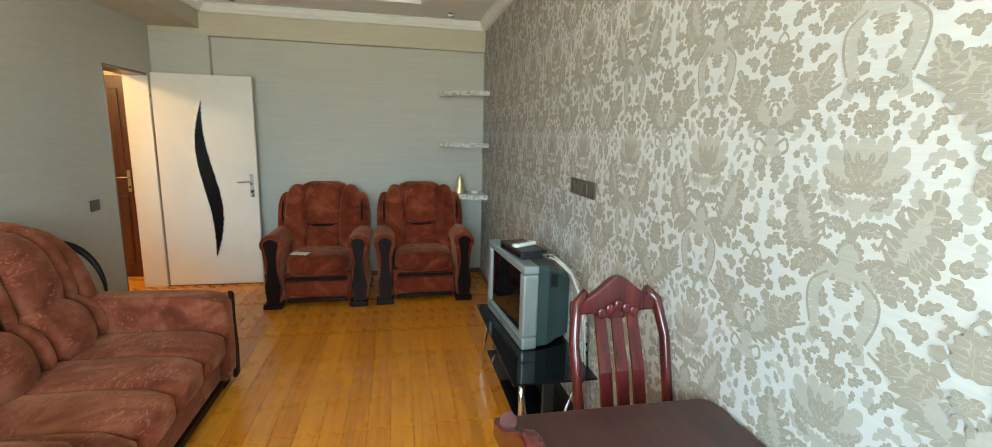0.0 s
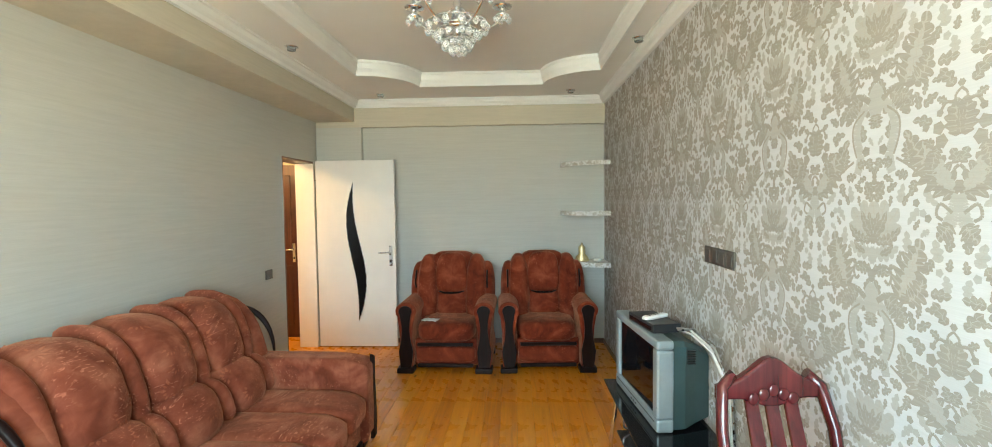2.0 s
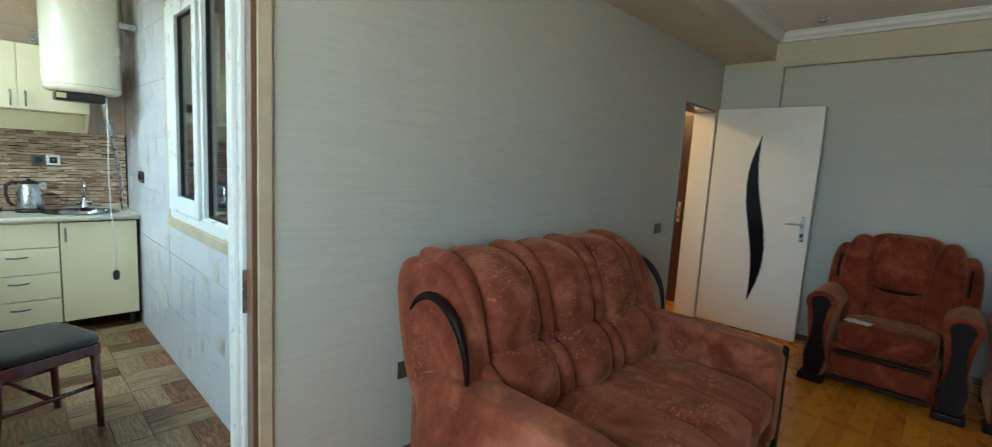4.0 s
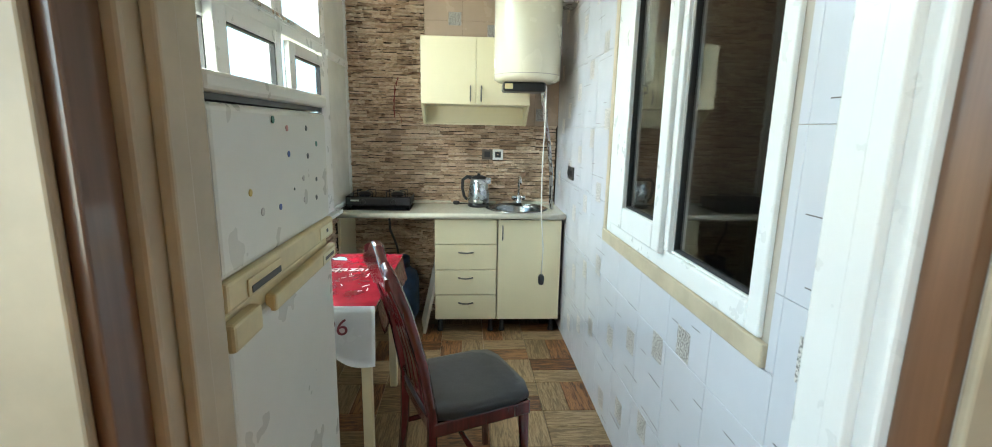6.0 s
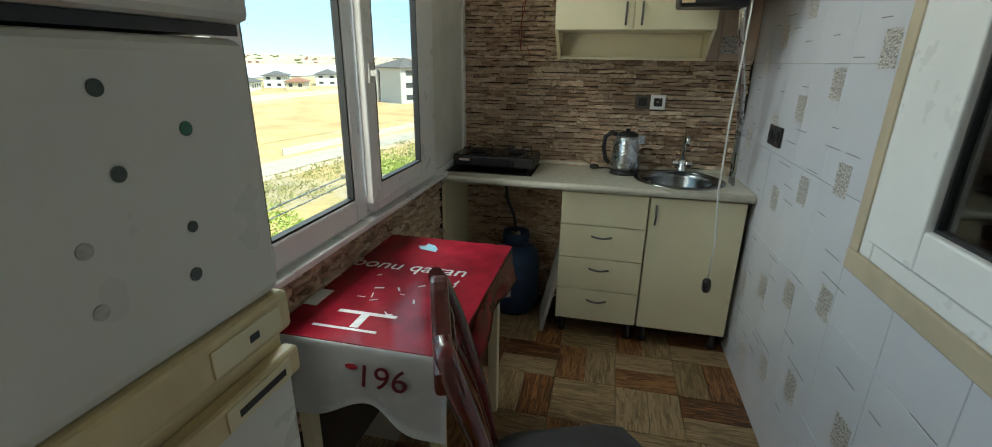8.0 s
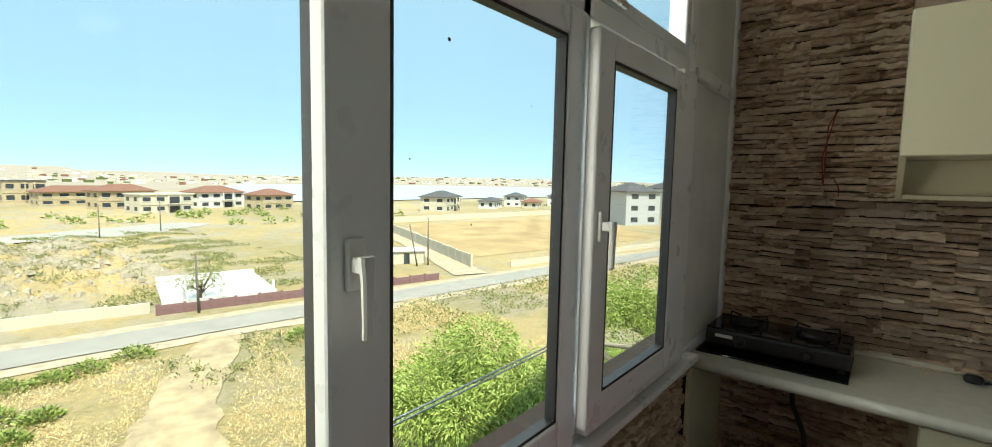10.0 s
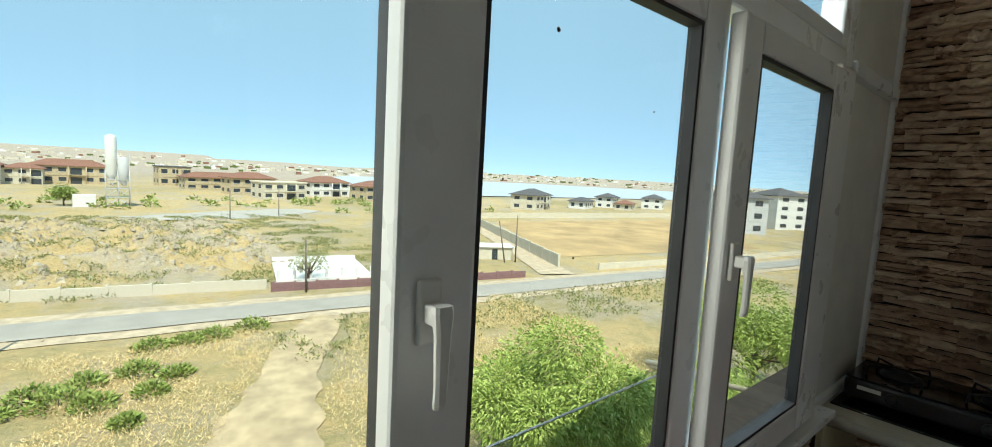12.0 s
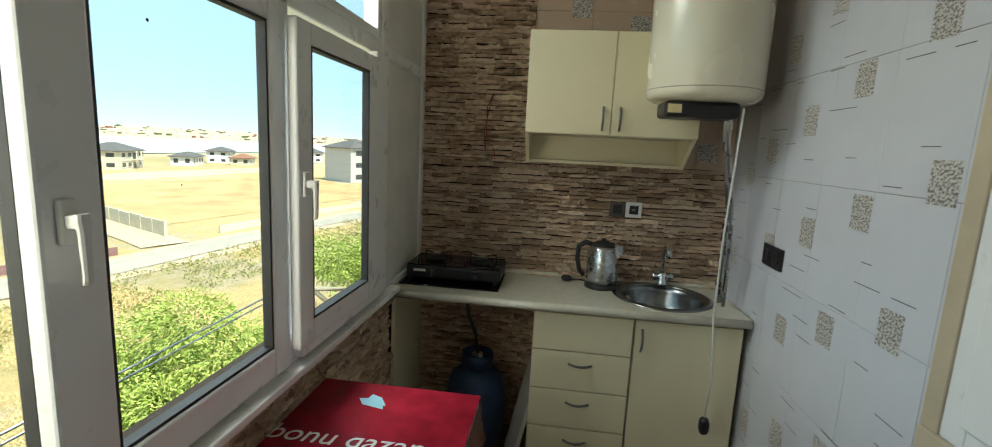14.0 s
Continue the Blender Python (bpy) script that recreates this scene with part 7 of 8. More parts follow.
# ---- outside: houses ----
def house(x, y, w, d, h, yaw, wall, roof, label, storeys=2, bays=4, hip=True, porch=False):
    s = thing("house", label, "house", "far houses", pose(x, y, hill(x, y) - 0.3, 0, 0, yaw))
    part("wall", box((-w / 2, -d / 2, 0), (w / 2, d / 2, h), 0.03), M[wall], s)
    rh = min(w, d) * 0.22
    if hip:
        e = 0.9
        bm = bmesh.new()
        a = [bm.verts.new(p) for p in ((-w / 2 - e, -d / 2 - e, h), (w / 2 + e, -d / 2 - e, h), (w / 2 + e, d / 2 + e, h), (-w / 2 - e, d / 2 + e, h))]
        lo = [bm.verts.new((v.co.x, v.co.y, h - 0.25)) for v in a]
        k = max(w - d, 0.5) / 2
        r = [bm.verts.new((-k, 0, h + rh)), bm.verts.new((k, 0, h + rh))]
        for f in ((a[0], a[1], r[1], r[0]), (a[1], a[2], r[1]), (a[2], a[3], r[0], r[1]), (a[3], a[0], r[0])):
            bm.faces.new(f)
        for i in range(4):
            bm.faces.new((a[i], a[(i + 1) % 4], lo[(i + 1) % 4], lo[i]))
        bm.faces.new(lo)
        part("roof", bm, M[roof], s)
    else:
        part("roof", box((-w / 2 - 0.4, -d / 2 - 0.4, h), (w / 2 + 0.4, d / 2 + 0.4, h + 0.5), 0.03), M[roof], s)
    fh = h / storeys
    for lv in range(storeys):
        for i in range(bays):
            cx = -w / 2 + w * (i + 0.5) / bays
            ww, hh = w / bays * 0.28, fh * 0.42
            z = lv * fh + fh * 0.35
            if porch and i == bays // 2 - 1:
                ww, hh, z = w / bays * 0.42, fh * 0.72, lv * fh + 0.2
            wn_ = part("window", box((cx - ww, d / 2 - 0.25, z), (cx + ww, d / 2 + 0.02, z + hh)), M["far_glass"], s)
            part("sill", box((cx - ww - 0.1, d / 2 + 0.021, z - 0.15), (cx + ww + 0.1, d / 2 + 0.16, z)), M["white_wall"], wn_)
        for i in range(2):
            cy = -d / 2 + d * (i + 0.5) / 2
            part("window", box((w / 2 - 0.2, cy - d * 0.1, lv * fh + fh * 0.35), (w / 2 + 0.02, cy + d * 0.1, lv * fh + fh * 0.77)), M["far_glass"], s)
    if storeys > 1:
        part("string_course", box((-w / 2 - 0.12, d / 2 + 0.021, fh - 0.15), (w / 2 + 0.12, d / 2 + 0.2, fh + 0.1)), M[wall], s)
    if porch:
        part("balcony", box((-w * 0.22, d / 2 + 0.2, fh), (w * 0.02, d / 2 + 1.6, fh + 0.25)), M[wall], s)
        for px in (-w * 0.21, w * 0.01):
            part("column", tube([(px, d / 2 + 1.45, 0), (px, d / 2 + 1.45, h - 0.25)], 0.18, 8), M[wall], s)


for x, y, w, d, h, yaw, wl, rf, st, by, hp, pc_, txt in (
        (46, -300, 25, 14, 8.6, 0, "white_wall", "roof_red", 2, 5, True, True, "white two-storey villa with a red hipped roof"),
        (27, -303, 13, 10, 7.5, 0, "cream_wall", "roof_red", 2, 3, True, True, "cream villa wing with a red roof"),
        (12, -318, 30, 14, 9.0, 0, "brick_wall", "roof_red", 2, 6, True, True, "tan stone villa with a red roof"),
        (-30, -318, 15, 12, 10.5, 8, "brick_wall", "roof_dark", 2, 3, False, True, "unfinished tan villa with a flat roof"),
        (-48, -290, 34, 12, 6.5, 8, "brick_wall", "roof_red", 2, 6, True, False, "long row of tan houses with red roofs"),
        (-54, -252, 20, 12, 8.0, 10, "brick_wall", "roof_red", 2, 4, True, False, "tan house with a low red roof"),
        (-60, -223, 19, 12, 7.2, 10, "cream_wall", "cream_wall", 2, 4, False, True, "unfinished cream house with open galleries"),
        (-88, -247, 21, 13, 7.4, 12, "white_wall", "roof_red", 2, 4, True, True, "white house with a red hipped roof"),
        (-101, -219, 16, 12, 7.0, 14, "brick_wall", "roof_red", 2, 3, True, False, "tan house with a red roof"),
        (-132, -203, 17, 11, 6.2, 18, "brick_wall", "roof_red", 2, 3, True, False, "small tan house with a red roof"),
        (-161, -170, 20, 13, 7.2, 25, "cream_wall", "roof_dark", 2, 4, True, True, "cream villa with a brown hipped roof"),
        (-200, -172, 16, 9, 4.4, 25, "white_wall", "roof_dark", 1, 4, True, False, "low white house with a dark roof"),
        (-230, -178, 15, 10, 6.4, 25, "white_wall", "roof_dark", 2, 3, True, False, "white house with a slate roof"),
        (-222, -160, 12, 9, 4.0, 25, "cream_wall", "roof_red", 1, 3, True, False, "small house with a red roof"),
        (-262, -168, 18, 12, 6.6, 28, "white_wall", "roof_dark", 2, 4, True, False, "white house with a dark hipped roof"),
        (-290, -160, 16, 12, 6.4, 28, "white_wall", "roof_dark", 2, 4, True, False, "white house with a dark roof"),
        (-171, -78, 15, 15, 12.5, 62, "grey_wall", "roof_dark", 3, 3, True, False, "grey three-storey house with a dark hipped roof"),
        (-212, -79, 15, 14, 13.5, 62, "white_wall", "roof_dark", 4, 4, True, False, "white four-storey house with a dark roof"),
        (-236, -98, 12, 10, 6, 50, "white_wall", "roof_dark", 2, 3, True, False, "white house beside a taller block")):
    house(x, y, w, d, h, yaw, wl, rf, txt, st, by, hp, pc_)

# far town on the slopes
rng = random.Random(11)
for mat, cnt in (("cream_wall", 420), ("roof_red", 80), ("white_wall", 170), ("bush", 160)):
    verts, faces = [], []
    for i in range(cnt):
        a = rng.uniform(-0.45, 1.35)
        d = rng.uniform(800, 1900) if a < 0.42 else rng.uniform(1200, 1900)
        x, y = -d * math.sin(a), -d * math.cos(a)
        z = hill(x, y)
        w, h = rng.uniform(2.5, 7), rng.uniform(2, 4.5)
        k = len(verts)
        verts += [(x + sx * w, y + sy * w * 0.7, z + (h if up else -1)) for up in (0, 1) for sx, sy in ((-1, -1), (1, -1), (1, 1), (-1, 1))]
        faces += [(k + 4, k + 5, k + 6, k + 7)] + [(k + j, k + (j + 1) % 4, k + 4 + (j + 1) % 4, k + 4 + j) for j in range(4)]
    me = bpy.data.meshes.new("far_town")
    me.from_pydata(verts, [], faces)
    me.materials.append(M[mat])
    tagged(new("far_town", me), "scattered far houses and trees on low slopes", "town", kind="stuff")


# ---- outside: plants ----
def leaf_material(name, a, b):
    n = Nodes(name)
    geo = n.add("ShaderNodeNewGeometry")
    col = n.ramp(geo.outputs["Random Per Island"], [(0.1, a), (0.9, b)])
    return n.done(col, 0.6, 0, None, **{"Specular IOR Level": 0.25})


M["leaf_bright"] = leaf_material("acacia_leaves", (0.19, 0.27, 0.045), (0.46, 0.53, 0.15))
M["leaf_scrub"] = leaf_material("dry_scrub_leaves", (0.14, 0.16, 0.05), (0.36, 0.35, 0.14))
M["leaf_bush"] = leaf_material("bush_leaves", (0.15, 0.21, 0.04), (0.36, 0.41, 0.12))
M["straw"] = leaf_material("straw_blades", (0.66, 0.50, 0.24), (0.86, 0.70, 0.40))
M["bark"] = plain("bark", (0.12, 0.09, 0.06), 0.9, vary=0.3, scale=9)


def leaf_cloud(name, seeds, length, width, droop, mat, parent=None, per=1, rnd=None):
    """Many small narrow leaves; seeds: (point, outward direction)."""
    verts, faces = [], []
    for p, o in seeds:
        for _ in range(per):
            d = Vector((o.x + rnd.uniform(-0.7, 0.7), o.y + rnd.uniform(-0.7, 0.7), o.z * 0.7 + rnd.uniform(-0.4, 0.6))).normalized()
            side = d.cross(Vector((rnd.uniform(-1, 1), rnd.uniform(-1, 1), rnd.uniform(-0.3, 1)))).normalized() * width * rnd.uniform(0.7, 1.3)
            l = length * rnd.uniform(0.6, 1.3)
            q = p + Vector((rnd.uniform(-1, 1), rnd.uniform(-1, 1), rnd.uniform(-1, 1))) * length * 0.5
            k = len(verts)
            mid = q + d * l * 0.55
            tip = q + d * l + Vector((0, 0, -droop * l))
            verts += [q, mid + side, tip, mid - side]
            faces.append((k, k + 1, k + 2, k + 3))
    me = bpy.data.meshes.new(name)
    me.from_pydata([tuple(v) for v in verts], [], faces)
    me.materials.append(mat)
    ob = new(name, me)
    ob.parent = parent
    return ob


def tree(x, y, z0, top, radius, seed, label, leaves=9000, mat="leaf_bright", lsize=0.42):
    rnd = random.Random(seed)
    t = thing("tree", label, "tree", "trees below the balcony", pose(x, y, z0))
    h = top - z0
    part("trunk", tube([(0, 0, -0.2), (0.1, 0.05, h * 0.2), (0.0, 0.15, h * 0.45)], [0.22, 0.18, 0.12], 9), M["bark"], t)
    clumps = []
    for i in range(14):
        a = 2 * math.pi * i / 14 + rnd.uniform(-0.2, 0.2)
        r = radius * rnd.uniform(0.35, 0.85)
        c = Vector((r * math.cos(a), r * math.sin(a), h * rnd.uniform(0.35, 0.86) * (1 - 0.2 * r / radius)))
        clumps.append((c, radius * rnd.uniform(0.28, 0.42)))
        part("limb", tube([(0, 0.1, h * rnd.uniform(0.2, 0.42)), tuple(c * 0.5 + Vector((0, 0, h * 0.15))), tuple(c)], [0.08, 0.05, 0.02], 6), M["bark"], t)
    clumps.append((Vector((0.3, 0, h * 0.88)), radius * 0.36))
    seeds = []
    for _ in range(leaves):
        c, r = rnd.choice(clumps)
        d = Vector((rnd.gauss(0, 1), rnd.gauss(0, 1), rnd.gauss(0, 1))).normalized()
        seeds.append((c + Vector((d.x * r, d.y * r, d.z * r * 0.75)) * rnd.uniform(0.55, 1.08), d))
    leaf_cloud("crown", seeds, lsize, lsize * 0.13, 0.35, M[mat], t, 1, rnd)


tree(-17.0, -15.0, GZ, -4.9, 4.6, 1, "bright green feathery tree below the balcony", 32000, lsize=0.29)
tree(-24.0, -11.5, GZ, -7.6, 4.2, 2, "green feathery tree in the building's shade", 19000, lsize=0.3)
tree(-36.0, -14.5, GZ, -5.2, 5.5, 3, "tall green feathery tree beside the path", 20000, lsize=0.34)
tree(-12.0, -10.0, GZ, -9.4, 3.2, 4, "low green tree close to the building", 6000)
tree(-21.0, -62.5, GZ, GZ + 5.2, 2.4, 6, "sparse leaning tree beside the white foundation", 900, "leaf_scrub", 0.4)
tree(8.0, -183, GZ, GZ + 6.0, 3.2, 7, "round dark tree beside the silo", 1500, "leaf_bush", 0.9)


def bush(x, y, r, h, seed, mat="leaf_bush", n=420):
    rnd = random.Random(seed)
    b = thing("bush", "low green bush in dry grass", "bush", "bushes in the dry grass", pose(x, y, hill(x, y)))
    part("stems", tube([(0, 0, -0.1), (0.05, 0, h * 0.6)], [0.06, 0.02], 6), M["bark"], b)
    seeds = []
    for _ in range(n):
        a, q = rnd.uniform(0, 6.283), rnd.random() ** 0.5
        p = Vector((r * q * math.cos(a), r * q * math.sin(a), h * (1 - q * q) * rnd.uniform(0.2, 1.0) + 0.08))
        seeds.append((p, Vector((math.cos(a) * q, math.sin(a) * q, 1))))
    leaf_cloud("leaves", seeds, 0.34, 0.07, 0.1, M[mat], b, 1, rnd)


for i, (x, y, r, h) in enumerate(((1.4, -38.3, 1.5, 0.9), (-0.2, -37.0, 1.1, 0.8), (-3.0, -37.4, 0.9, 0.7), (-2.5, -41.0, 1.2, 0.9), (2.8, -40.0, 1.3, 0.6), (0.2, -40.6, 1.0, 0.7), (-4.6, -39.7, 0.9, 0.5), (-1.6, -33.6, 0.7, 0.5),
                                  (6.0, -42.5, 1.2, 0.7), (-3.5, -46.0, 1.2, 0.7), (-6.0, -46.2, 1.1, 0.7), (-8.0, -46.8, 1.3, 0.8), (-11.0, -47.5, 1.4, 0.9), (-23, -43, 1.4, 0.9), (4.2, -38.0, 0.8, 0.5))):
    bush(x, y, r, h, 40 + i)

# uncountable scrub and grass tufts
rnd = random.Random(21)
for name, cnt, area, mat, size, label in (
        ("scrub", 11000, "mound", "leaf_scrub", 0.42, "grey-green scrub on the rubble mounds"),
        ("grass", 15000, "near", "straw", 0.30, "dry straw grass below the balcony"),
        ("weeds", 1700, "verge", "leaf_scrub", 0.42, "dusty weeds along the road")):
    seeds = []
    while len(seeds) < cnt * 4:
        if area == "mound":
            x, y = rnd.uniform(-45, 50), rnd.uniform(-150, -64)
        elif area == "near":
            x, y = rnd.uniform(-40, 14), rnd.uniform(-47, -20)
            if noise.noise(Vector((x * 0.12, y * 0.12, 9))) < -0.3 or (abs(x + 7.0 + (y + 27) * -0.52) < 3):
                continue
        else:
            x, y = rnd.uniform(-85, -12), 0
            y = -43.5 + (x + 64) * -0.13 + rnd.uniform(-1.0, 11) + 2
        if noise.noise(Vector((x * 0.16, y * 0.16, 2))) < (0.05 if area == "mound" else -0.25):
            continue
        z = hill(x, y)
        for _ in range(4):
            seeds.append((Vector((x + rnd.uniform(-0.4, 0.4), y + rnd.uniform(-0.4, 0.4), z + 0.25 * size)), Vector((rnd.uniform(-0.4, 0.4), rnd.uniform(-0.4, 0.4), 1))))
    tagged(leaf_cloud(name, seeds, size, size * (0.07 if name == "grass" else 0.16), 0.15, M[mat], None, 1, rnd), label, "plants", kind="stuff")
M["rock"] = stone_mat("broken_limestone", [(0.25, (0.30, 0.24, 0.16)), (0.5, (0.42, 0.35, 0.25)), (0.75, (0.54, 0.47, 0.36))])


def rocks(name, count, place, sizes, label):
    """Loose broken stones, half sunk in the ground."""
    verts, faces = [], []
    while len(verts) < count * 8:
        spot = place()
        if spot is None:
            continue
        x, y = spot
        a, q = rnd.uniform(0, 6.28), sizes[0] + (sizes[1] - sizes[0]) * rnd.random() ** 3
        z = hill(x, y)
        k = len(verts)
        for up in (0, 1):
            for i in range(4):
                b = a + i * 1.571 + rnd.uniform(-0.3, 0.3)
                rr = q * rnd.uniform(0.6, 1.1) * (0.6 if up else 1.0)
                verts.append((x + rr * math.cos(b), y + rr * math.sin(b), z + (q * rnd.uniform(0.35, 0.75) if up else -0.15)))
        faces += [(k + 4, k + 5, k + 6, k + 7)] + [(k + i, k + (i + 1) % 4, k + 4 + (i + 1) % 4, k + 4 + i) for i in range(4)]
    me = bpy.data.meshes.new(name)
    me.from_pydata(verts, [], faces)
    me.materials.append(M["rock"])
    tagged(new(name, me), label, "rubble", kind="stuff")


def on_mounds():
    x, y = rnd.uniform(-24, 46), rnd.uniform(-136, -72)
    return (x, y) if noise.noise(Vector((x * 0.16, y * 0.16, 3))) > -0.05 else None


def on_verge():
    x = rnd.gauss(3.0, 3.2)
    return (x, -50.2 - (x + 20) * 0.11 + rnd.gauss(0, 0.5)) if -4 < x < 11 else None


rocks("rubble", 4200, on_mounds, (0.08, 0.7), "broken pale rocks over the rubble mounds")
rocks("verge_stones", 420, on_verge, (0.1, 0.35), "heap of pale stones beside the road")
seeds = []
for i in range(60):
    x, y = rnd.uniform(-130, 60), rnd.uniform(-215, -150)
    if -55 < x < 0 and y > -170:
        continue
    z = hill(x, y)
    for _ in range(40):
        d = Vector((rnd.gauss(0, 1), rnd.gauss(0, 1), abs(rnd.gauss(0, 1)))).normalized()
        seeds.append((Vector((x, y, z)) + d * rnd.uniform(0.8, 1.7), d))
tagged(leaf_cloud("far_shrubs", seeds, 1.1, 0.3, 0.1, M["leaf_bush"], None, 1, rnd), "dark shrubs along the far houses", "plants", kind="stuff")

# the land is laid out square to the road; the house stands turned to it by a degree
land_turn = Matrix.Rotation(radians(-0.75), 4, "Z")
for ob in scene.collection.all_objects:
    if ob not in indoors and ob.parent is None:
        ob.matrix_basis = land_turn @ ob.matrix_basis

# ---- just outside the glazing: clothes line ----
lb = thing("clothes_line", "wire clothes line on a rusty bracket outside the glazing", "clothes line")
for y, z in ((-1.93, 0.895), (-2.05, 0.80)):
    part("wire", tube([(-0.3, y, z + 0.012), (-1.4, y, z - 0.002), (-2.62, y, z + 0.01)], 0.0035, 5), M["steel"], lb)
part("bracket_arm", tube([(-2.62, -1.745, 0.72), (-2.62, -1.93, 0.86), (-2.62, -2.12, 0.83)], 0.011, 6), M["casing"], lb)
part("bracket_arm", tube([(-2.62, -1.745, 0.86), (-2.62, -2.1, 0.82)], 0.009, 6), M["casing"], lb)
part("bracket_arm", tube([(-0.3, -1.745, 0.86), (-0.3, -2.1, 0.82)], 0.009, 6), M["casing"], lb)
bm = None
for k in range(3):
    bm = tube([(-2.63 + 0.012 * k, -1.99 + 0.035 * math.cos(a), 0.89 + 0.06 * math.sin(a)) for a in [2 * math.pi * i / 16 for i in range(16)]], 0.008, 6, bm=bm, closed=True)
part("rope_coil", bm, M["white_plastic"], lb, "coiled pale rope")

# ---- pieces: floorboards, floor tiles, wall tiles, ledge stones ----
def mesh_of(name, bm, mat):
    me = bpy.data.meshes.new(name)
    bmesh.ops.recalc_face_normals(bm, faces=bm.faces[:])
    bm.to_mesh(me)
    bm.free()
    me.materials.append(mat)
    return me


def piece(name, me, parent, m):
    o = new(name, me)
    o.parent = parent
    o.matrix_basis = m
    return o


# living room boards
fl = thing("floor", "varnished orange pine board floor with knots", "floor", kind="structure")
BW = 0.125
nb = int((XR - XL) / BW) + 1
bw = (XR - XL) / nb
board = mesh_of("floorboard", box((-bw / 2 + 0.0005, YS + 0.002, -0.022), (bw / 2 - 0.0005, YP - 0.002, 0.0), 0.001, 1), M["floor_pine"])
for i in range(nb):
    piece("floorboard", board, fl, pose(XL + bw * (i + 0.5), 0, 0))
bb = thing("baseboard", "narrow brown wooden skirting", "baseboard", kind="structure")
for lo, hi in (((0.6, YP - 0.012, 0), (XR - 0.001, YP - 0.001, 0.05)), ((XL + 0.001, 0.0, 0), (XL + 0.012, HALL[0] - 0.01, 0.05)), ((XR - 0.013, YS + 0.01, 0), (XR - 0.003, YP - 0.013, 0.05))):
    part("skirting", box(lo, hi, 0.003), M["brown_trim"], bb)


# kitchen floor: basket weave of wood-look tiles
def strip_tile(name, a, b, c):
    n = Nodes(name)
    oi = n.add("ShaderNodeObjectInfo")
    off = n.add("ShaderNodeVectorMath", operation="ADD")
    cmb = n.add("ShaderNodeCombineXYZ")
    n.link(n.maths("MULTIPLY", oi.outputs["Random"], 53.0), cmb.inputs[0])
    n.link(n.tc.outputs["Object"], off.inputs[0])
    n.link(cmb.outputs[0], off.inputs[1])
    mp = n.add("ShaderNodeMapping")
    mp.inputs["Scale"].default_value = (70, 7, 1)
    n.link(off.outputs[0], mp.inputs["Vector"])
    g = n.noise(1.0, 6, 0.65, mp.outputs[0], 1.4)
    f = n.maths("ADD", n.maths("MULTIPLY_ADD", g, 1.5, -0.33), n.maths("MULTIPLY", oi.outputs["Random"], 0.16))
    return n.done(n.ramp(f, [(0.36, a), (0.5, b), (0.64, c)]), 0.35, 0, n.bump(g, 0.05, 0.002))


M["tile_dark"] = strip_tile("floor_tile_dark", (0.035, 0.012, 0.005), (0.13, 0.05, 0.018), (0.26, 0.12, 0.045))
M["tile_pale"] = strip_tile("floor_tile_pale", (0.12, 0.075, 0.035), (0.21, 0.14, 0.07), (0.30, 0.21, 0.12))
kfl = thing("kitchen_floor", "wood-look ceramic floor tiles in a basket weave", "floor", kind="structure")
BS = 0.142
tiles = [mesh_of("floor_tile", box((-BS / 2 + 0.0012, -BS + 0.0012, -0.010), (BS / 2 - 0.0012, BS - 0.0012, 0.0), 0.0012, 1), M[k]) for k in ("tile_dark", "tile_pale")]
rng = random.Random(5)
nx_, ny_ = 12, 6
for i in range(nx_):
    for j in range(ny_):
        cx, cy = KX0 + BS * (2 * i + 1), -BS * (2 * j + 1)
        vert = (i + j) % 2 == 0
        for k in (-0.5, 0.5):
            x, y = (cx, cy + BS * k) if vert else (cx + BS * k, cy)
            hx, hy = (BS, BS / 2) if vert else (BS / 2, BS)
            if x + hx > XL + 0.002 or y - hy < KY0 - 0.15 or (y - hy < KY0 and False):
                continue
            t = tiles[0] if ((k > 0) == ((i // 1 + j // 2) % 2 == 0)) and rng.random() < 0.75 else tiles[1]
            if y - hy < KY0:
                continue
            piece("floor_tile", t, kfl, pose(x, y, 0, 0, 0, 90 if vert else 0))
structure("threshold", box((-0.13, KDOOR[0], -0.012), (XL + 0.02, KDOOR[1], 0.004), 0.002), M["brown_trim"], "brown threshold strip in the kitchen doorway", "threshold")


# tiled wall
def minus(r, h):
    """The parts of rectangle r (x0, x1, z0, z1) outside rectangle h."""
    x0, x1, z0, z1 = r
    a, b, c, d = h
    if x1 <= a or x0 >= b or z1 <= c or z0 >= d:
        return [r]
    out = []
    if z0 < c:
        out.append((x0, x1, z0, c))
    if z1 > d:
        out.append((x0, x1, d, z1))
    lo, hi = max(z0, c), min(z1, d)
    if x0 < a:
        out.append((x0, a, lo, hi))
    if x1 > b:
        out.append((b, x1, lo, hi))
    return [q for q in out if q[1] - q[0] > 0.012 and q[3] - q[2] > 0.012]


def speckle():
    n = Nodes("speckled_grey")
    f = n.noise(150, 2, 0.5)
    return n.done(n.ramp(f, [(0.42, (0.16, 0.15, 0.14)), (0.55, (0.60, 0.57, 0.54))]), 0.35)


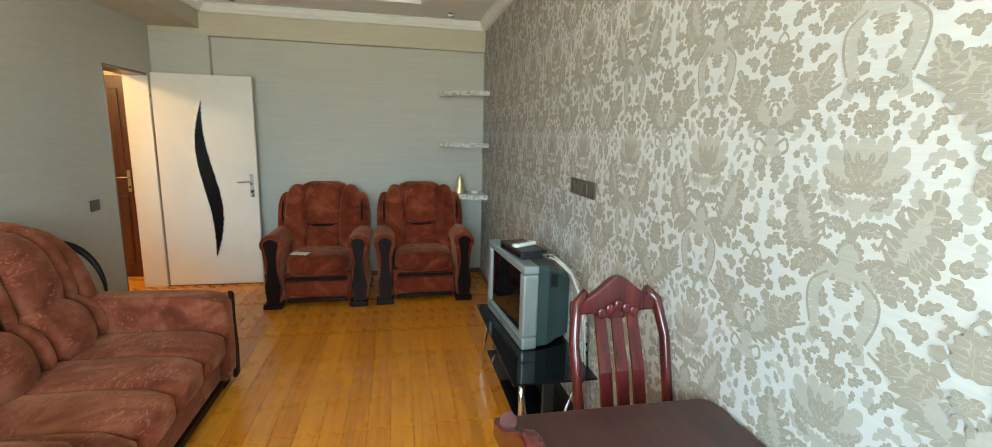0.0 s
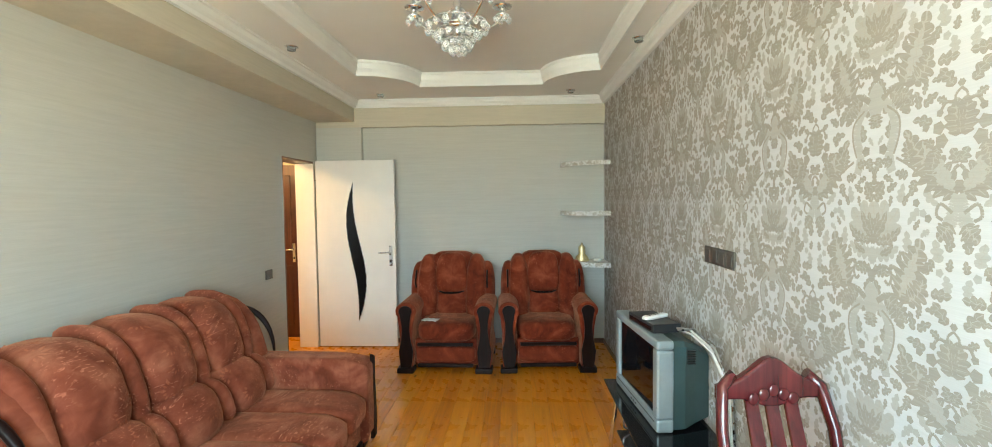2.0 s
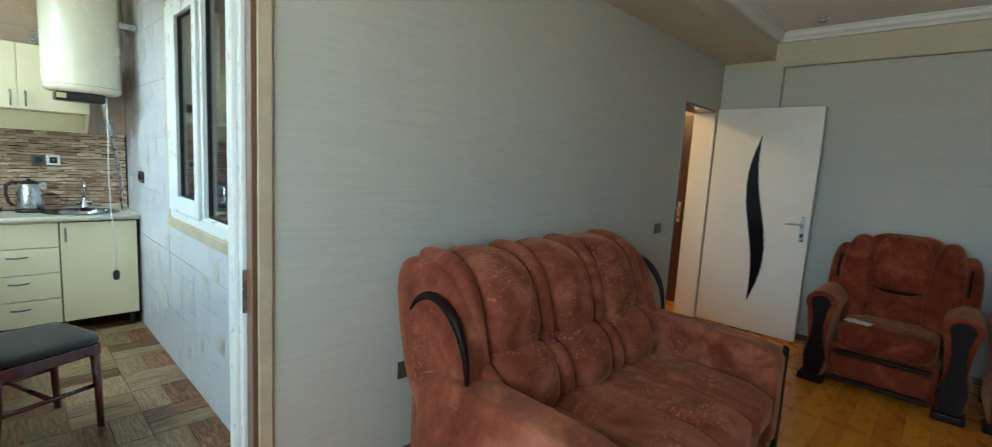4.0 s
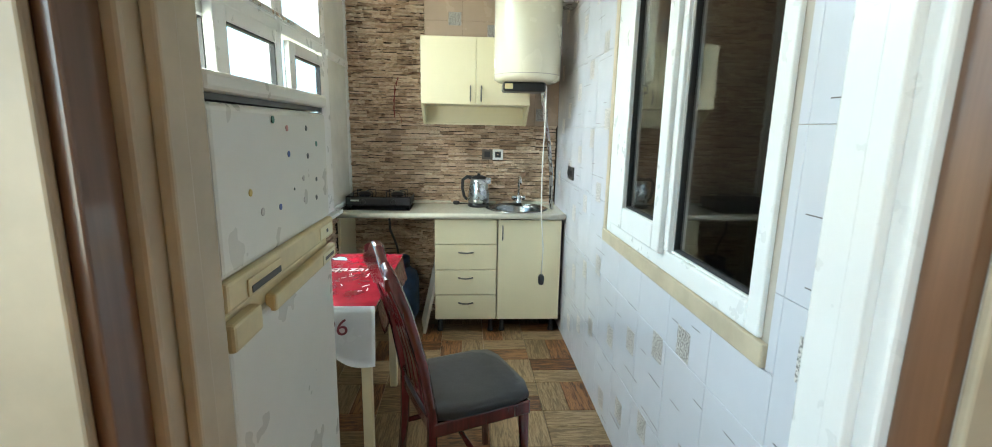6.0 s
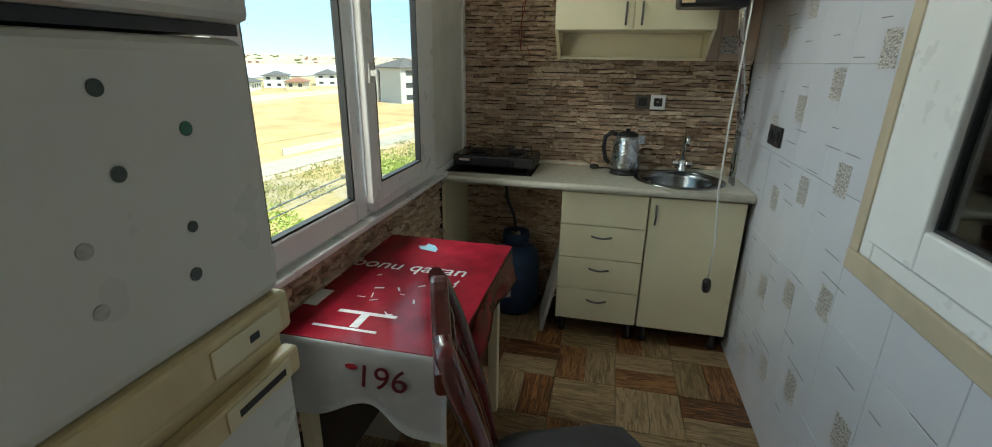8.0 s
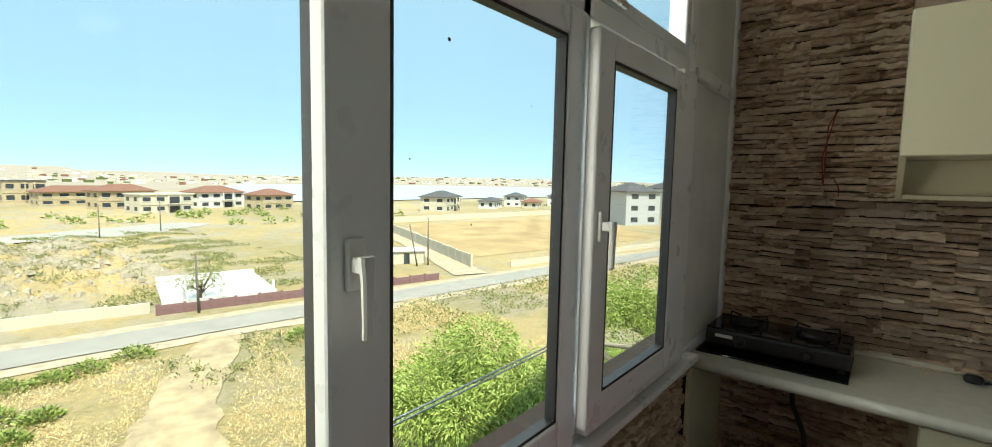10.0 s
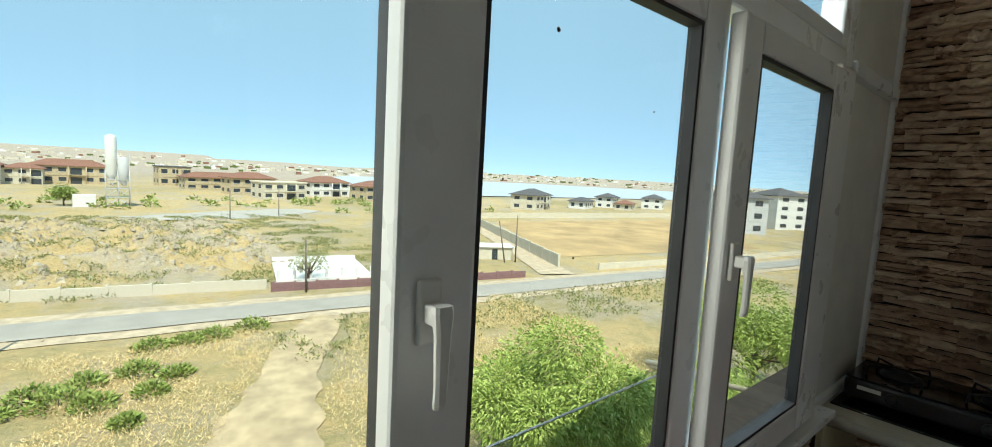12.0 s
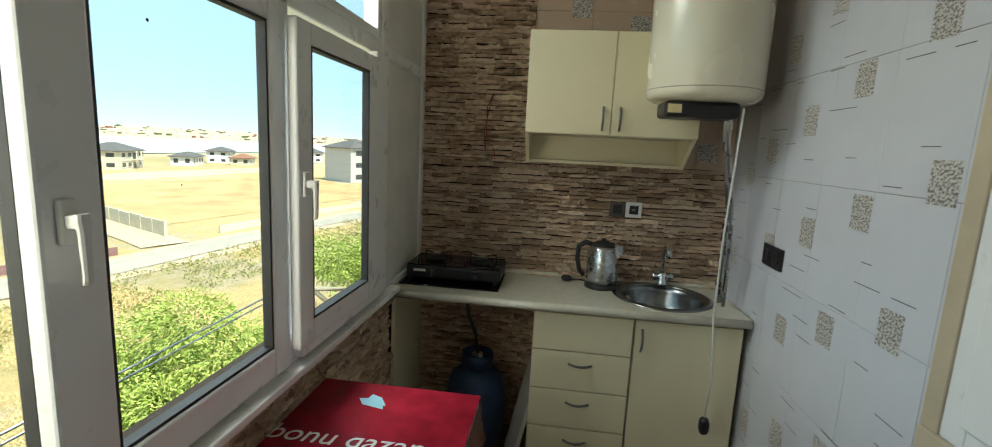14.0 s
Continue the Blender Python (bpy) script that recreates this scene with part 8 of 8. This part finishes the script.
M["speckle"] = speckle()
M["line_dark"] = plain("dark_line", (0.12, 0.10, 0.10), 0.5)
wall_n = bpy.data.objects["wall_kitchen_north"]
TW, TH = 0.272, 0.363
hole = (KWIN[0] - 0.052, KWIN[1] + 0.032, KWIN[2] - 0.062, KWIN[3] + 0.032)
cache = {}
rng = random.Random(8)
sq = bmesh.new()
dashes = bmesh.new()
for i in range(12):
    for j in range(8):
        x1_ = -0.125 - i * TW
        r0 = (max(x1_ - TW, KX0 + 0.001), x1_, j * TH, min((j + 1) * TH, 2.6))
        if r0[1] - r0[0] < 0.02:
            continue
        for r in minus(r0, hole):
            w_, h_ = round(r[1] - r[0], 4), round(r[3] - r[2], 4)
            if (w_, h_) not in cache:
                cache[(w_, h_)] = mesh_of("wall_tile", box((-w_ / 2 + 0.0006, -0.006, -h_ / 2 + 0.0006), (w_ / 2 - 0.0006, 0.0, h_ / 2 - 0.0006), 0.0012, 1), M["tile_white"])
            piece("wall_tile", cache[(w_, h_)], wall_n, pose((r[0] + r[1]) / 2, 0, (r[2] + r[3]) / 2))
for k in range(-7, 6):
    for j in range(-1, 8):
        x = -1.85 - 0.267 * k + (0.04 if j % 2 else -0.04)
        z = 1.49 + (j - 3) * 0.37 - 0.10 * k % 0.37
        if not (KX0 + 0.06 < x < -0.19 and 0.07 < z < 2.52) or (hole[0] - 0.05 < x < hole[1] + 0.05 and hole[2] - 0.06 < z < hole[3] + 0.06):
            continue
        box((x - 0.043, -0.0068, z - 0.05), (x + 0.043, -0.0061, z + 0.05), bm=sq)
        for _ in range(3):
            dx, dz, dl = rng.uniform(-0.13, 0.13), rng.choice((-0.13, -0.075, 0.08, 0.15)), rng.uniform(0.02, 0.055)
            xx, zz = x + dx, z + dz
            if KX0 + 0.06 < xx < -0.2 and 0.03 < zz < 2.55 and not (hole[0] - 0.07 < xx < hole[1] + 0.07 and hole[2] - 0.02 < zz < hole[3] + 0.02):
                box((xx - dl, -0.0066, zz - 0.0013), (xx + dl, -0.0061, zz + 0.0013), bm=dashes)
part("decor_squares", sq, M["speckle"], wall_n, "speckled grey decor squares")
part("decor_dashes", dashes, M["line_dark"], wall_n, "thin dark decor dashes")

# end wall: beige tiles above and beside the wall cabinet
wall_e = bpy.data.objects["wall_kitchen_end"]
M["tile_beige"] = plain("beige_tile", (0.55, 0.42, 0.32), 0.25, vary=0.05, scale=5)
cache = {}
for i in range(4):
    for j in range(4):
        y0_, y1_ = -1.0 + i * TW, min(-1.0 + (i + 1) * TW, -0.007)
        z0_, z1_ = 1.46 + j * TH, min(1.46 + (j + 1) * TH, 2.6)
        if y1_ - y0_ < 0.02 or z1_ - z0_ < 0.02:
            continue
        w_, h_ = round(y1_ - y0_, 4), round(z1_ - z0_, 4)
        if (w_, h_) not in cache:
            cache[(w_, h_)] = mesh_of("wall_tile", box((0, -w_ / 2 + 0.0006, -h_ / 2 + 0.0006), (0.006, w_ / 2 - 0.0006, h_ / 2 - 0.0006), 0.0012, 1), M["tile_beige"])
        piece("wall_tile", cache[(w_, h_)], wall_e, pose(KX0, (y0_ + y1_) / 2, (z0_ + z1_) / 2))
sq = bmesh.new()
for y, z in ((-0.78, 2.20), (-0.50, 2.12), (-0.13, 1.54), (-0.10, 1.9), (-0.92, 2.42)):
    box((KX0 + 0.0061, y - 0.046, z - 0.045), (KX0 + 0.0068, y + 0.046, z + 0.045), bm=sq)
part("decor_squares", sq, M["speckle"], wall_e, "speckled grey decor squares")


# ledge stones
def stone_bm(w, h, d, rnd, bm=None, tilt=0.0):
    """A split stone strip, back face at x = 0, rough face towards +x."""
    bm2 = bmesh.new()
    nu = 5
    rows = []
    for j in range(2):
        zz = -h / 2 + h * j
        rows.append([bm2.verts.new((d * rnd.uniform(0.45, 1.0), -w / 2 + w * i / nu + (rnd.uniform(-0.25, 0.25) * w / nu if 0 < i < nu else 0), zz * rnd.uniform(0.3, 1.25))) for i in range(nu + 1)])
    back = [[bm2.verts.new((0, -w / 2 + w * i / nu, -h / 2 + h * j)) for i in range(nu + 1)] for j in range(2)]
    for i in range(nu):
        bm2.faces.new((rows[0][i], rows[0][i + 1], rows[1][i + 1], rows[1][i]))
        bm2.faces.new((rows[1][i], rows[1][i + 1], back[1][i + 1], back[1][i]))
        bm2.faces.new((rows[0][i], back[0][i], back[0][i + 1], rows[0][i + 1]))
    for i in (0, nu):
        bm2.faces.new((rows[0][i], rows[1][i], back[1][i], back[0][i]))
    for v in bm2.verts:
        v.co.z += tilt * v.co.y
    return merge(bm, bm2)


rng = random.Random(17)
variants = [mesh_of("ledge_stone", stone_bm(1.0, 1.0, 1.0, rng), M["stone_piece"]) for _ in range(14)]


def lay(a0, a1, z0, z1, put):
    """Fills a rectangle with courses of uneven strips."""
    z = z0
    while z < z1 - 0.006:
        band = min(rng.uniform(0.085, 0.115), z1 - z)
        a = a0
        while a < a1 - 0.01:
            slab = min(rng.uniform(0.22, 0.42), a1 - a)
            if a1 - a - slab < 0.08:
                slab = a1 - a
            # each slab has its own courses, so that the joints do not run through
            cuts = [rng.uniform(0.6, 1.5) for _ in range(max(1, round(band / 0.023)))]
            zz = z
            for c in cuts:
                h = band * c / sum(cuts)
                b = a
                while b < a + slab - 0.005:
                    w = min(rng.uniform(0.04, 0.15), a + slab - b)
                    if a + slab - b - w < 0.035:
                        w = a + slab - b
                    put(b + w / 2, zz + h / 2, w, h)
                    b += w
                zz += h
            a += slab
        z += band


joined = {"v": [], "f": []}
single = [0]


def put_end(y, z, w, h):
    d = rng.uniform(0.008, 0.045)
    z += rng.uniform(-0.1, 0.1) * h
    if single[0] < 300 and z > 0.89 and z < 1.45 and -1.35 < y < -0.1 and rng.random() < 0.8:
        single[0] += 1
        o = piece("ledge_stone", rng.choice(variants), wall_e, Matrix.Translation((KX0 - 0.0005, y, z)) @ Matrix.Diagonal((d, w * 0.99, h * 0.88, 1)))
        return
    bm = stone_bm(w * 1.02, h * 0.9, d, rng, None, rng.uniform(-0.06, 0.06))
    k = len(joined["v"])
    bm.verts.index_update()
    joined["v"] += [(KX0 - 0.0005 + v.co.x, y + v.co.y, z + v.co.z) for v in bm.verts]
    joined["f"] += [tuple(k + v.index for v in f.verts) for f in bm.faces]
    bm.free()


def put_side(x, z, w, h):
    d = rng.uniform(0.008, 0.042)
    bm = stone_bm(w * 0.985, h * 0.88, d, rng)
    k = len(joined["v"])
    bm.verts.index_update()
    joined["v"] += [(x - v.co.y, KY0 - 0.0005 + v.co.x, z + v.co.z) for v in bm.verts]
    joined["f"] += [tuple(k + v.index for v in f.verts) for f in bm.faces]
    bm.free()


lay(KY0 + 0.002, -1.002, 1.46, 2.6, put_end)
lay(KY0 + 0.002, -0.02, 0.0, 1.46, put_end)
lay(-2.66, -0.75, 0.35, 0.87, put_side)
me = bpy.data.meshes.new("ledge_stones")
me.from_pydata(joined["v"], [], joined["f"])
me.materials.append(M["stone"])
o = tagged(new("ledge_stones", me), "brown and cream split ledge stone cladding", "cladding", kind="stuff")
